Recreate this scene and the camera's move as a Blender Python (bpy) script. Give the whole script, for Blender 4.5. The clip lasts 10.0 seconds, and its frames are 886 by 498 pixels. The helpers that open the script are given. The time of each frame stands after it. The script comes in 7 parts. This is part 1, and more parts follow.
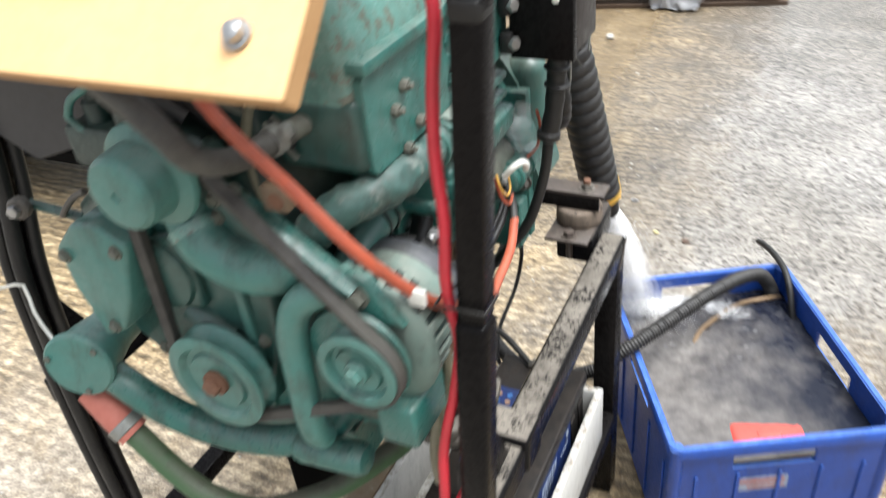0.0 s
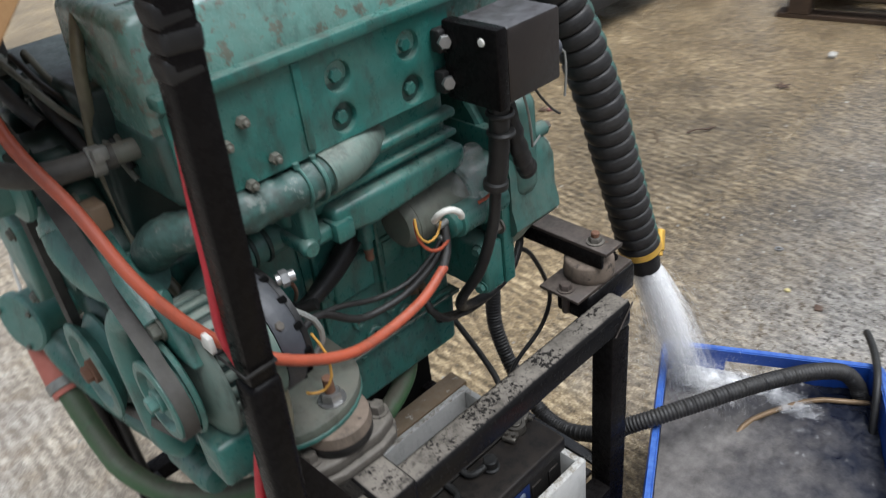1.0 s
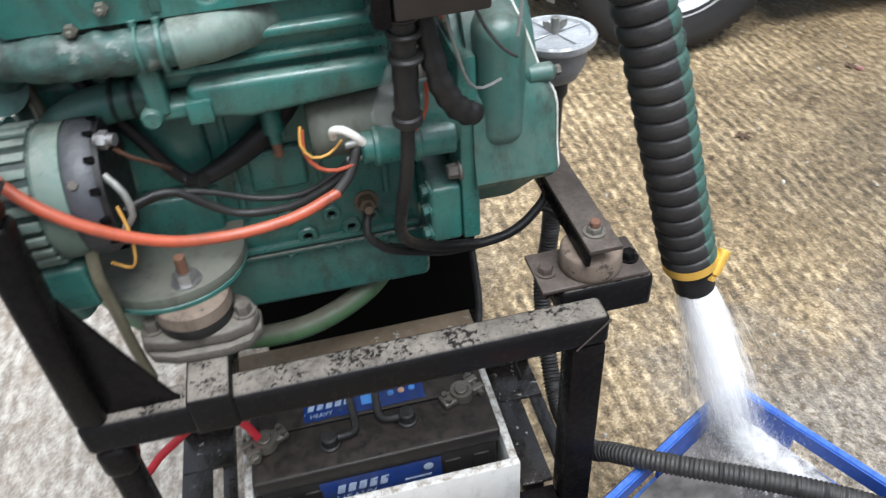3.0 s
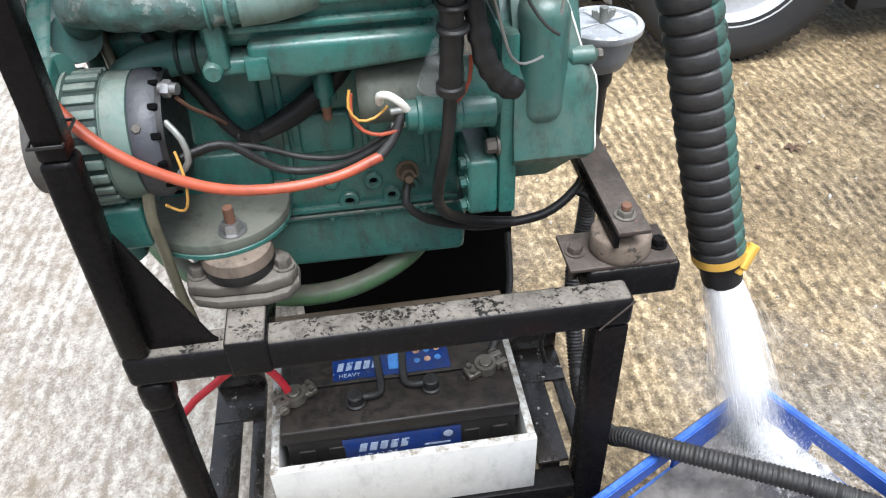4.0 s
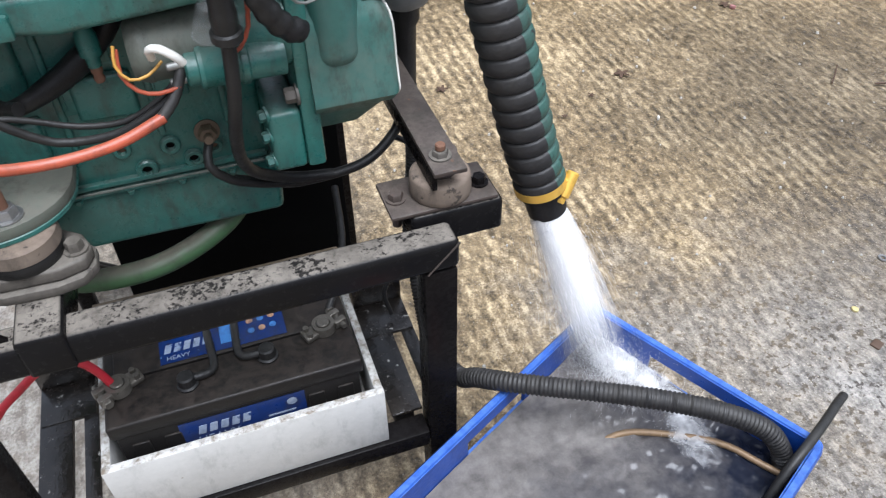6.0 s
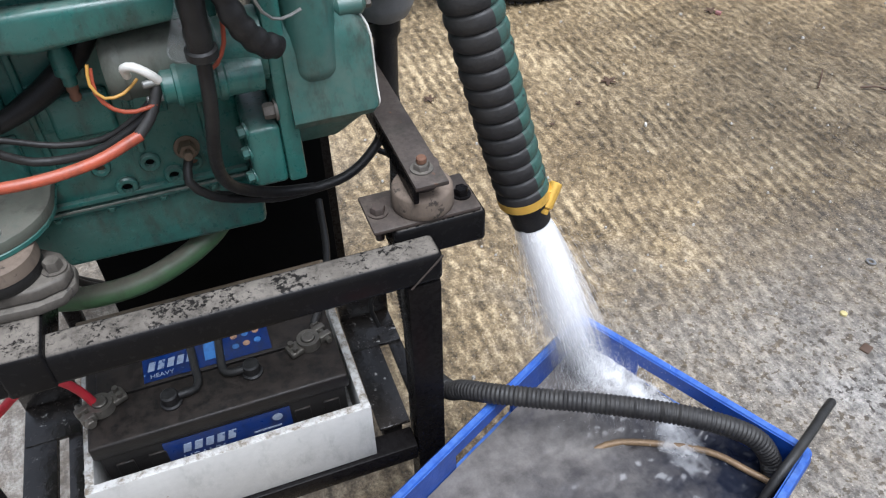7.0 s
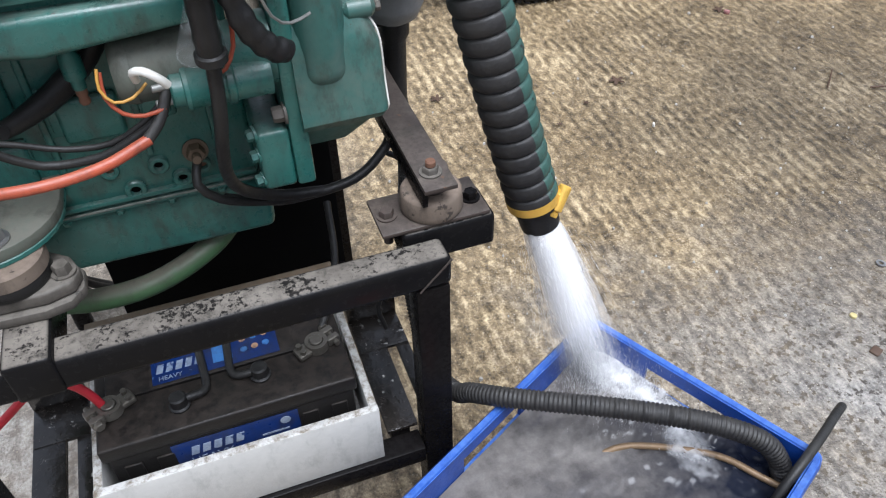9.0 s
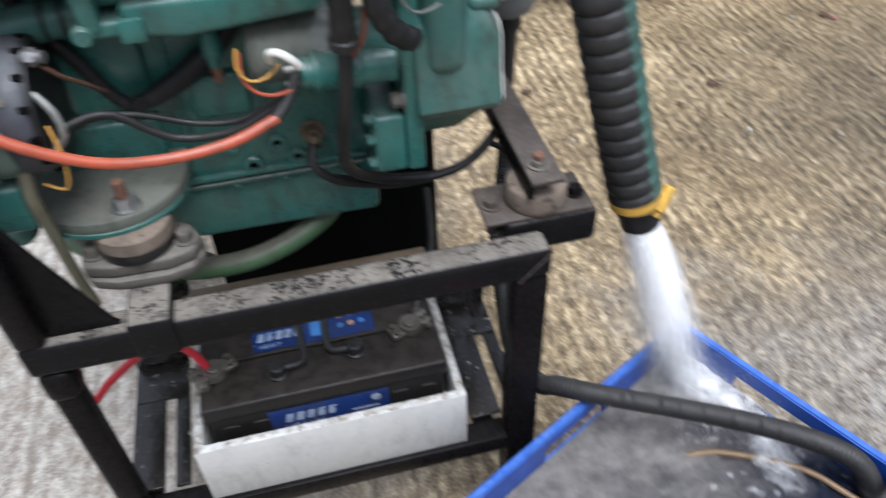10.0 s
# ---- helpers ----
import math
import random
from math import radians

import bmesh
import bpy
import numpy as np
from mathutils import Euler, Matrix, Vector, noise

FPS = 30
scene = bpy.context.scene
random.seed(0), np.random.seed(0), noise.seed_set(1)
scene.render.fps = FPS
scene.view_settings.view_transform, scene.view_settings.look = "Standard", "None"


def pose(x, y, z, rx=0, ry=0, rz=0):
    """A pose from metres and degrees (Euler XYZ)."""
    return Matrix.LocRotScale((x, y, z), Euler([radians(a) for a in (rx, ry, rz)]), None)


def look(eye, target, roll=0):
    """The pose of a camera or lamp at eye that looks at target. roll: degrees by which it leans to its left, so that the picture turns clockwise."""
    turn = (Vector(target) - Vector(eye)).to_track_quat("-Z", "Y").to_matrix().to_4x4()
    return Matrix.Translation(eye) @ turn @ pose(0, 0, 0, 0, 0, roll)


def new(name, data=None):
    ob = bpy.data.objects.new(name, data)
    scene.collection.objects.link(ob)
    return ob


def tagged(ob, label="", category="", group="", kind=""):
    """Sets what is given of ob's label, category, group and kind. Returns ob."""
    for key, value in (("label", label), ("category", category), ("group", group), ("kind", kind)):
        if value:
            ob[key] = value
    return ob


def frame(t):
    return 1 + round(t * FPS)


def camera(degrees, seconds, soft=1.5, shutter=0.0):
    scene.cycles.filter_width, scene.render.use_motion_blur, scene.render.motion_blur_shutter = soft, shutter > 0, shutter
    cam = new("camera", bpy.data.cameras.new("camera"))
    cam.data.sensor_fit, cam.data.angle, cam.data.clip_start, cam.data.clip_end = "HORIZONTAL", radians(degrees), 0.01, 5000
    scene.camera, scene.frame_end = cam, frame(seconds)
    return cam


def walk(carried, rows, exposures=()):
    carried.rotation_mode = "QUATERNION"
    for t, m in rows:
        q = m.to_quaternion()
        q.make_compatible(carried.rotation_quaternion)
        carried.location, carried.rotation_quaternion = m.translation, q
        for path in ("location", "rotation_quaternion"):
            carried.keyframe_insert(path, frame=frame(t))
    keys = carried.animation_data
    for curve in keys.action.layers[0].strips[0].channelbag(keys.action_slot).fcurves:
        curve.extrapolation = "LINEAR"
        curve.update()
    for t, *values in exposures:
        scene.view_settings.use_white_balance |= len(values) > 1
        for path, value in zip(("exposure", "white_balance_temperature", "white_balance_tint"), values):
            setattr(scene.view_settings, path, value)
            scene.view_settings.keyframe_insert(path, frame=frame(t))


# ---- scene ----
cam = camera(59.8, 10.0, soft=1.15, shutter=0.6)
PATH = [
    (0, (-0.46, -0.239, 1.313), (0.997, 0.562, 0.202), -6.7),
    (0.3, (-0.359, -0.300, 1.328), (1.038, 0.643, 0.252), -7.9),
    (0.5, (-0.298, -0.325, 1.325), (1.05, 0.678, 0.239), -8.4),
    (0.7, (-0.248, -0.404, 1.323), (1.006, 0.736, 0.260), -8.1),
    (1, (-0.172, -0.489, 1.312), (0.918, 0.772, 0.206), -7.1),
    (1.2, (-0.144, -0.521, 1.307), (0.861, 0.803, 0.196), -8.0),
    (1.5, (-0.076, -0.551, 1.289), (0.815, 0.83, 0.149), -9.9),
    (1.7, (-0.003, -0.540, 1.265), (0.861, 0.757, 0.011), -8.9),
    (2, (0.103, -0.489, 1.222), (1.02, 0.746, -0.056), -4.8),
    (2.3, (0.191, -0.477, 1.234), (0.974, 0.906, 0.021), -4.8),
    (2.5, (0.235, -0.475, 1.247), (0.821, 0.979, 0.006), -5.2),
    (2.7, (0.271, -0.521, 1.261), (0.715, 0.919, -0.053), -3.6),
    (3, (0.297, -0.579, 1.247), (0.584, 0.927, -0.037), -4.1),
    (4.5, (0.299, -0.633, 1.242), (0.473, 0.894, -0.038), -2.3),
    (5, (0.311, -0.631, 1.238), (0.509, 0.88, -0.057), -2.4),
    (5.5, (0.346, -0.629, 1.216), (0.72, 0.782, -0.151), -1.4),
    (5.7, (0.356, -0.619, 1.214), (0.812, 0.755, -0.167), -0.3),
    (7, (0.382, -0.613, 1.216), (0.873, 0.764, -0.148), -1.2),
    (7.5, (0.385, -0.613, 1.216), (0.886, 0.763, -0.146), -1.3),
    (8, (0.386, -0.61, 1.216), (0.877, 0.761, -0.155), -1.4),
    (8.5, (0.385, -0.607, 1.218), (0.871, 0.769, -0.149), -1.5),
    (9, (0.381, -0.605, 1.219), (0.857, 0.774, -0.15), -1.5),
    (9.5, (0.373, -0.608, 1.219), (0.835, 0.706, -0.216), -1.6),
    (10, (0.336, -0.607, 1.23), (0.643, 0.807, -0.15), -2.3),
]
EXPOSURES = [(0.0, 1.14, 6350, 8), (0.4, 0.56, 6080, 9), (0.8, 0.20, 6080, 9), (1.2, 0.24, 6080, 9), (2.2, 0.50, 6030, 9), (3.0, 0.74, 6030, 9), (4.5, 1.06, 5980, 10), (5.5, 0.86, 5880, 11), (7.0, 0.47, 5840, 11), (10.0, 0.51, 5840, 11)]
walk(cam, [(t, look(eye, target, roll)) for t, eye, target, roll in PATH], EXPOSURES)

# ---- sky and sun: a bright overcast day ----
world = bpy.data.worlds.new("overcast")
scene.world = world
world.use_nodes = True
wn, wl = world.node_tree.nodes, world.node_tree.links
sky = wn.new("ShaderNodeTexSky")
sky.sky_type, sky.sun_disc = "NISHITA", False
sky.sun_elevation, sky.sun_rotation = radians(71), radians(170)
sky.dust_density, sky.air_density = 3.0, 1.0
hsv = wn.new("ShaderNodeHueSaturation")
hsv.inputs["Saturation"].default_value = 0.28
wl.new(sky.outputs[0], hsv.inputs["Color"])
wl.new(hsv.outputs[0], wn["Background"].inputs["Color"])
wn["Background"].inputs["Strength"].default_value = 0.15
sun_data = bpy.data.lights.new("sun", "SUN")
sun_data.energy, sun_data.angle, sun_data.color = 3.2, radians(40), (0.99, 0.995, 1.0)
sun = new("sun", sun_data)
sun.matrix_world = look((0, 0, 6), (-0.4, 1.9, 0.2))


# ---- materials ----
def ramp(nt, lo, hi):
    node = nt.nodes.new("ShaderNodeMapRange")
    node.inputs["From Min"].default_value, node.inputs["From Max"].default_value = lo, hi
    return node


def noise_tex(nt, vec, scale, detail=4.0, rough=0.6):
    node = nt.nodes.new("ShaderNodeTexNoise")
    node.inputs["Scale"].default_value, node.inputs["Detail"].default_value, node.inputs["Roughness"].default_value = scale, detail, rough
    nt.links.new(vec, node.inputs["Vector"])
    return node.outputs["Fac"]


def mix_rgb(nt, fac, a, b):
    node = nt.nodes.new("ShaderNodeMix")
    node.data_type = "RGBA"
    for sock, val in ((node.inputs[0], fac), (node.inputs[6], a), (node.inputs[7], b)):
        if isinstance(val, (tuple, float, int)):
            sock.default_value = (*val, 1.0) if isinstance(val, tuple) else val
        else:
            nt.links.new(val, sock)
    return node.outputs[2]


def math_node(nt, op, a, b=0.0):
    node = nt.nodes.new("ShaderNodeMath")
    node.operation = op
    for sock, val in zip(node.inputs, (a, b)):
        if isinstance(val, (float, int)):
            sock.default_value = val
        else:
            nt.links.new(val, sock)
    return node.outputs[0]


def fresh(name):
    m = bpy.data.materials.new(name)
    m.use_nodes = True
    nt = m.node_tree
    bsdf = nt.nodes["Principled BSDF"]
    pos = nt.nodes.new("ShaderNodeNewGeometry")
    return m, nt, bsdf, pos


def surface(name, base, second=None, third=None, rough=0.5, rough2=None, metal=0.0, big=9.0, fine=90.0, spots=0.0, dust=None, dust_amount=0.0, dust_edge=(0.36, 0.62), bump=0.15, bump_scale=160.0, spec=0.5, coat=0.0, grime=0.0, film=0.0, flecks=0.0, dust_up=(0.25, 0.95)):
    """A worn surface: base and second colour mottled at two scales, chips of the third, dust that settles on what faces up."""
    m, nt, bsdf, geo = fresh(name)
    vec = geo.outputs["Position"]
    second = second or tuple(c * 0.72 for c in base)
    n_big, n_fine = noise_tex(nt, vec, big), noise_tex(nt, vec, fine, 6.0, 0.7)
    r1 = ramp(nt, 0.35, 0.68)
    nt.links.new(math_node(nt, "ADD", math_node(nt, "MULTIPLY", n_big, 0.6), math_node(nt, "MULTIPLY", n_fine, 0.4)), r1.inputs[0])
    col = mix_rgb(nt, r1.outputs[0], base, second)
    rough_sock = None
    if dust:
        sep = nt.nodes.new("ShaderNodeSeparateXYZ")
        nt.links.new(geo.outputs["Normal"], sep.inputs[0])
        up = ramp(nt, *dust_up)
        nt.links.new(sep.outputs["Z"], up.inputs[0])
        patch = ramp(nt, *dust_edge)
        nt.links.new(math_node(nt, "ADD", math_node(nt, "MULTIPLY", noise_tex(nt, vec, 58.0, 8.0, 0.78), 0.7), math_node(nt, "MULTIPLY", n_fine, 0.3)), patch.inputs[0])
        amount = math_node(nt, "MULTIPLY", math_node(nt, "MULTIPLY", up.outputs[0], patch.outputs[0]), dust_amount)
        if flecks:
            bare = ramp(nt, 0.625, 0.560)
            nt.links.new(math_node(nt, "ADD", noise_tex(nt, vec, 165.0, 5.0, 0.66), math_node(nt, "MULTIPLY", math_node(nt, "SUBTRACT", noise_tex(nt, vec, 20.0, 3.0, 0.5), 0.5), 0.62)), bare.inputs[0])
            keep = math_node(nt, "ADD", math_node(nt, "MULTIPLY", bare.outputs[0], flecks), 1.0 - flecks)
            fine_bare = ramp(nt, 0.68, 0.60)
            nt.links.new(noise_tex(nt, vec, 210.0, 2.0, 0.5), fine_bare.inputs[0])
            amount = math_node(nt, "MULTIPLY", math_node(nt, "MULTIPLY", amount, keep), math_node(nt, "ADD", 0.62, math_node(nt, "MULTIPLY", fine_bare.outputs[0], 0.38)))
            shade = ramp(nt, 0.35, 0.68)
            nt.links.new(noise_tex(nt, vec, 24.0, 5.0, 0.65), shade.inputs[0])
            col = mix_rgb(nt, amount, col, mix_rgb(nt, shade.outputs[0], dust, tuple(c * 0.52 for c in dust)))
        else:
            col = mix_rgb(nt, amount, col, dust)
        rough_sock = amount
    if third:
        chip = ramp(nt, 0.72 - spots, 0.76 - spots)
        nt.links.new(noise_tex(nt, vec, 55.0, 8.0, 0.72), chip.inputs[0])
        col = mix_rgb(nt, chip.outputs[0], col, third)
    if film:
        veil = ramp(nt, 0.40, 0.66)
        nt.links.new(noise_tex(nt, vec, 11.0, 6.0, 0.68), veil.inputs[0])
        col = mix_rgb(nt, math_node(nt, "MULTIPLY", veil.outputs[0], film), col, (0.150, 0.145, 0.118))
    if grime:
        run = nt.nodes.new("ShaderNodeVectorMath")
        run.operation = "MULTIPLY"
        run.inputs[1].default_value = (1.0, 1.0, 0.4)
        nt.links.new(vec, run.inputs[0])
        dirt = ramp(nt, 0.50, 0.68)
        nt.links.new(noise_tex(nt, run.outputs[0], 34.0, 7.0, 0.72), dirt.inputs[0])
        col = mix_rgb(nt, math_node(nt, "MULTIPLY", dirt.outputs[0], grime), col, (0.026, 0.023, 0.017))
    nt.links.new(col, bsdf.inputs["Base Color"])
    rr = ramp(nt, 0.3, 0.7)
    rr.inputs["To Min"].default_value, rr.inputs["To Max"].default_value = rough, rough2 if rough2 is not None else min(1.0, rough + 0.2)
    nt.links.new(n_fine, rr.inputs[0])
    if rough_sock is None:
        nt.links.new(rr.outputs[0], bsdf.inputs["Roughness"])
    else:
        nt.links.new(math_node(nt, "MAXIMUM", rr.outputs[0], math_node(nt, "MULTIPLY", rough_sock, 0.9)), bsdf.inputs["Roughness"])
    bsdf.inputs["Metallic"].default_value = metal
    bsdf.inputs["Specular IOR Level"].default_value = spec
    bsdf.inputs["Coat Weight"].default_value = coat
    if bump:
        bp = nt.nodes.new("ShaderNodeBump")
        bp.inputs["Strength"].default_value, bp.inputs["Distance"].default_value = bump, 0.002
        nt.links.new(noise_tex(nt, vec, bump_scale, 5.0, 0.65), bp.inputs["Height"])
        nt.links.new(bp.outputs[0], bsdf.inputs["Normal"])
    return m


GREEN = surface("green_engine_paint", (0.028, 0.143, 0.120), (0.018, 0.094, 0.078), (0.070, 0.058, 0.040), rough=0.20, rough2=0.46, spots=0.03, big=16, dust=(0.17, 0.185, 0.155), dust_amount=0.6, bump=0.35, bump_scale=70, grime=0.66, film=0.16)
GREEN_PALE = surface("pale_green_paint", (0.052, 0.190, 0.162), (0.038, 0.142, 0.120), (0.12, 0.11, 0.085), rough=0.30, spots=0.02, dust=(0.24, 0.27, 0.235), dust_amount=0.5, bump=0.25, grime=0.5, film=0.25)
GREEN_DUSTY = surface("dusty_alternator_green", (0.085, 0.165, 0.140), (0.12, 0.16, 0.135), (0.06, 0.075, 0.06), rough=0.5, spots=0.03, dust=(0.27, 0.28, 0.235), dust_amount=0.7, grime=0.6, film=0.35)
# Worn paint, paler for the sky's sheen; grime deepened for the shaded end.
GREEN_WORN = surface("weathered_sheen_green", (0.115, 0.250, 0.215), (0.105, 0.185, 0.155), (0.118, 0.128, 0.100), rough=0.12, rough2=0.38, spots=0.17, big=22, fine=70, dust=(0.27, 0.31, 0.275), dust_amount=0.6, dust_edge=(0.44, 0.56), bump=0.3, bump_scale=80, grime=0.48, film=0.1)
GREEN_FLAKY = surface("flaking_green_paint", (0.045, 0.115, 0.098), (0.022, 0.040, 0.035), (0.13, 0.16, 0.14), rough=0.4, spots=0.16, big=40, dust=(0.13, 0.16, 0.14), dust_amount=0.4, bump=1.0, bump_scale=55, grime=0.75)
GREEN_CHIP = surface("chipped_green_paint", (0.050, 0.158, 0.134), (0.036, 0.118, 0.100), (0.016, 0.017, 0.015), rough=0.30, spots=0.085, big=20, dust=(0.16, 0.185, 0.16), dust_amount=0.4, bump=0.45, bump_scale=55, grime=0.5, film=0.2)
# Green dimmed for recessed parts: shade put into the colour, besides grime.
GREEN_DIM = surface("dim_green_casting", (0.024, 0.085, 0.071), (0.015, 0.050, 0.042), (0.012, 0.014, 0.012), rough=0.25, spots=0.07, dust=(0.12, 0.12, 0.095), dust_amount=0.5, bump=0.4, bump_scale=55, grime=0.7, film=0.15)
# Darkest green, for parts set back: gap shade is put into the colour.
GREEN_DARK = surface("shaded_dark_green_casting", (0.008, 0.036, 0.031), (0.007, 0.016, 0.013), (0.045, 0.036, 0.028), rough=0.35, spots=0.06, dust=(0.06, 0.06, 0.048), dust_amount=0.4, bump=0.3)
GREEN_GREY = surface("dusty_green_casting", (0.092, 0.112, 0.090), (0.122, 0.115, 0.090), (0.035, 0.075, 0.063), rough=0.55, spots=0.06, dust=(0.150, 0.140, 0.113), dust_amount=0.8, grime=0.6)
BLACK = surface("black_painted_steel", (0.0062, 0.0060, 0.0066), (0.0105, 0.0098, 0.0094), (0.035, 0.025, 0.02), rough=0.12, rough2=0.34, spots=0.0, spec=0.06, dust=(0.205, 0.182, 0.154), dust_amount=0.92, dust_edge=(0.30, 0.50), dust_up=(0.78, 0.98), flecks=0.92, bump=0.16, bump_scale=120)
BLACK_BARE = surface("black_steel_pole", (0.0042, 0.0038, 0.0040), (0.0090, 0.0078, 0.0074), (0.030, 0.020, 0.015), rough=0.16, rough2=0.40, spots=0.015, spec=0.07, bump=0.2)
# Near-black: shade of voids, holes, slots and undersides put into the colour.
BLACK_SHADE = surface("black_matt_shade", (0.002, 0.002, 0.002), (0.003, 0.003, 0.003), rough=0.9, spec=0.1, bump=0)
# The pale third colour paints glints of droplets on the oily steel.
BLACK_OILY = surface("oily_black_steel", (0.005, 0.0048, 0.0045), (0.018, 0.014, 0.011), (0.30, 0.29, 0.27), rough=0.05, rough2=0.34, spots=0.09, spec=0.7, bump=1.0, bump_scale=40)
BROWN_STEEL = surface("brown_grey_steel", (0.056, 0.041, 0.034), (0.030, 0.022, 0.018), (0.15, 0.072, 0.034), rough=0.42, spots=0.09, dust=(0.175, 0.145, 0.115), dust_amount=0.5, dust_up=(0.6, 0.95), flecks=0.6, bump=0.4, bump_scale=70, grime=0.55)
RUBBER = surface("dark_rubber", (0.0065, 0.0063, 0.0068), (0.014, 0.0132, 0.0128), rough=0.34, rough2=0.58, spec=0.32, dust=(0.050, 0.048, 0.044), dust_amount=0.35, bump=0.3, bump_scale=220, film=0.06)
RUBBER_HOSE = surface("ribbed_hose_rubber", (0.0105, 0.0100, 0.0105), (0.025, 0.0235, 0.0225), (0.075, 0.070, 0.060), rough=0.40, rough2=0.66, spots=0.035, spec=0.40, dust=(0.060, 0.055, 0.049), dust_amount=0.5, bump=0.6, bump_scale=60, grime=0.4)
HOSE_STRIPE = surface("green_stripe_rubber", (0.022, 0.070, 0.054), (0.036, 0.085, 0.068), (0.010, 0.013, 0.013), rough=0.40, spots=0.14, grime=0.6, bump=0.6, bump_scale=60)
DUSTY_RUBBER = surface("dust_grey_rubber", (0.036, 0.032, 0.029), (0.022, 0.020, 0.018), rough=0.55, dust=(0.085, 0.077, 0.068), dust_amount=0.6, bump=0.3, grime=0.4, film=0.3)
GREY_RUBBER = surface("grey_weathered_hose", (0.020, 0.019, 0.0185), (0.011, 0.0105, 0.010), rough=0.5, dust=(0.085, 0.080, 0.070), dust_amount=0.5, bump=0.3, grime=0.5, film=0.12)
MOUNT_RUBBER = surface("perished_mount_rubber", (0.120, 0.090, 0.067), (0.165, 0.128, 0.096), (0.040, 0.030, 0.022), rough=0.7, spots=0.12, dust=(0.25, 0.19, 0.145), dust_amount=0.75, bump=0.5, bump_scale=70, grime=0.6)
GREY_CAST = surface("dirty_grey_casting", (0.105, 0.092, 0.076), (0.060, 0.052, 0.044), (0.030, 0.026, 0.022), rough=0.55, spots=0.10, dust=(0.185, 0.165, 0.135), dust_amount=0.6, bump=0.4, grime=0.55)
CLAMP_METAL = surface("tarnished_terminal_lead", (0.17, 0.155, 0.13), (0.085, 0.075, 0.062), (0.33, 0.32, 0.28), rough=0.26, rough2=0.5, metal=0.55, spots=0.08, bump=0.5, bump_scale=130)
ALLOY = surface("weathered_alloy", (0.30, 0.30, 0.28), (0.16, 0.16, 0.14), (0.08, 0.08, 0.07), rough=0.4, metal=0.5, spots=0.05)
GREY_PLASTIC = surface("grey_plastic", (0.046, 0.049, 0.058), (0.028, 0.030, 0.036), rough=0.40, dust=(0.13, 0.13, 0.125), dust_amount=0.5, bump=0.5, bump_scale=120, grime=0.5)
STEEL = surface("zinc_steel", (0.42, 0.42, 0.42), (0.25, 0.24, 0.22), (0.16, 0.09, 0.05), rough=0.3, metal=0.85, spots=0.04)
RUST = surface("rusty_steel", (0.17, 0.075, 0.040), (0.10, 0.055, 0.035), (0.26, 0.14, 0.08), rough=0.7, spots=0.08)
BRASS = surface("yellow_zinc_clamp", (0.74, 0.455, 0.085), (0.60, 0.34, 0.055), rough=0.28, metal=0.45, grime=0.25)
ORANGE = surface("orange_hose_plastic", (0.42, 0.078, 0.033), (0.31, 0.058, 0.028), (0.14, 0.05, 0.035), rough=0.32, fine=60, spots=0.045, dust=(0.36, 0.15, 0.095), dust_amount=0.4, grime=0.40, film=0.06)
RED = surface("red_cable_plastic", (0.52, 0.020, 0.035), (0.40, 0.014, 0.025), rough=0.38, grime=0.25)
YELLOW = surface("yellow_wire", (0.50, 0.27, 0.05), (0.40, 0.20, 0.04), rough=0.4, bump=0, grime=0.4)
WHITE_WIRE = surface("white_wire", (0.75, 0.73, 0.66), rough=0.4, bump=0)
WHITE_PAINT = surface("chipped_white_paint", (0.50, 0.49, 0.46), (0.42, 0.41, 0.385), (0.19, 0.145, 0.09), rough=0.45, spots=0.045, dust=(0.13, 0.100, 0.062), dust_amount=0.9, dust_edge=(0.46, 0.58), bump=0.4, bump_scale=90, grime=0.26)
BATTERY = surface("dusty_black_battery_case", (0.0065, 0.0060, 0.0057), (0.0125, 0.0110, 0.0102), (0.12, 0.095, 0.065), rough=0.32, rough2=0.55, spots=0.012, spec=0.22, dust=(0.030, 0.023, 0.018), dust_amount=0.7, dust_edge=(0.40, 0.56), bump=0.25, film=0.02)
LABEL_BLUE = surface("blue_label", (0.0045, 0.027, 0.145), (0.003, 0.013, 0.066), (0.13, 0.24, 0.42), rough=0.25, spots=0.03, bump=0.1, grime=0.6, film=0.1)
LABEL_LIGHT = surface("scuffed_pale_print", (0.34, 0.37, 0.42), (0.12, 0.18, 0.30), (0.02, 0.045, 0.14), rough=0.4, spots=0.14, bump=0, grime=0.5)
LABEL_CYAN = surface("pale_blue_print", (0.06, 0.20, 0.46), (0.03, 0.10, 0.30), (0.005, 0.02, 0.09), rough=0.4, spots=0.12, bump=0, grime=0.5)
LABEL_ORANGE = surface("orange_print", (0.34, 0.24, 0.17), (0.26, 0.12, 0.06), (0.02, 0.03, 0.10), rough=0.4, spots=0.12, bump=0, grime=0.5)
# The pale blue dust layer is rim wear plus a painted sky highlight.
CRATE_BLUE = surface("blue_crate_plastic", (0.014, 0.066, 0.335), (0.010, 0.044, 0.22), (0.15, 0.25, 0.52), rough=0.26, rough2=0.42, spots=0.025, big=14, dust=(0.11, 0.23, 0.56), dust_amount=0.6, bump=0.35, bump_scale=60, grime=0.3)
PLY = surface("varnished_plywood_face", (0.66, 0.385, 0.170), (0.72, 0.455, 0.225), (0.30, 0.15, 0.07), rough=0.35, spots=-0.03, big=5)
PLY_EDGE = surface("plywood_edge", (0.30, 0.16, 0.065), (0.42, 0.25, 0.11), rough=0.6, fine=200)
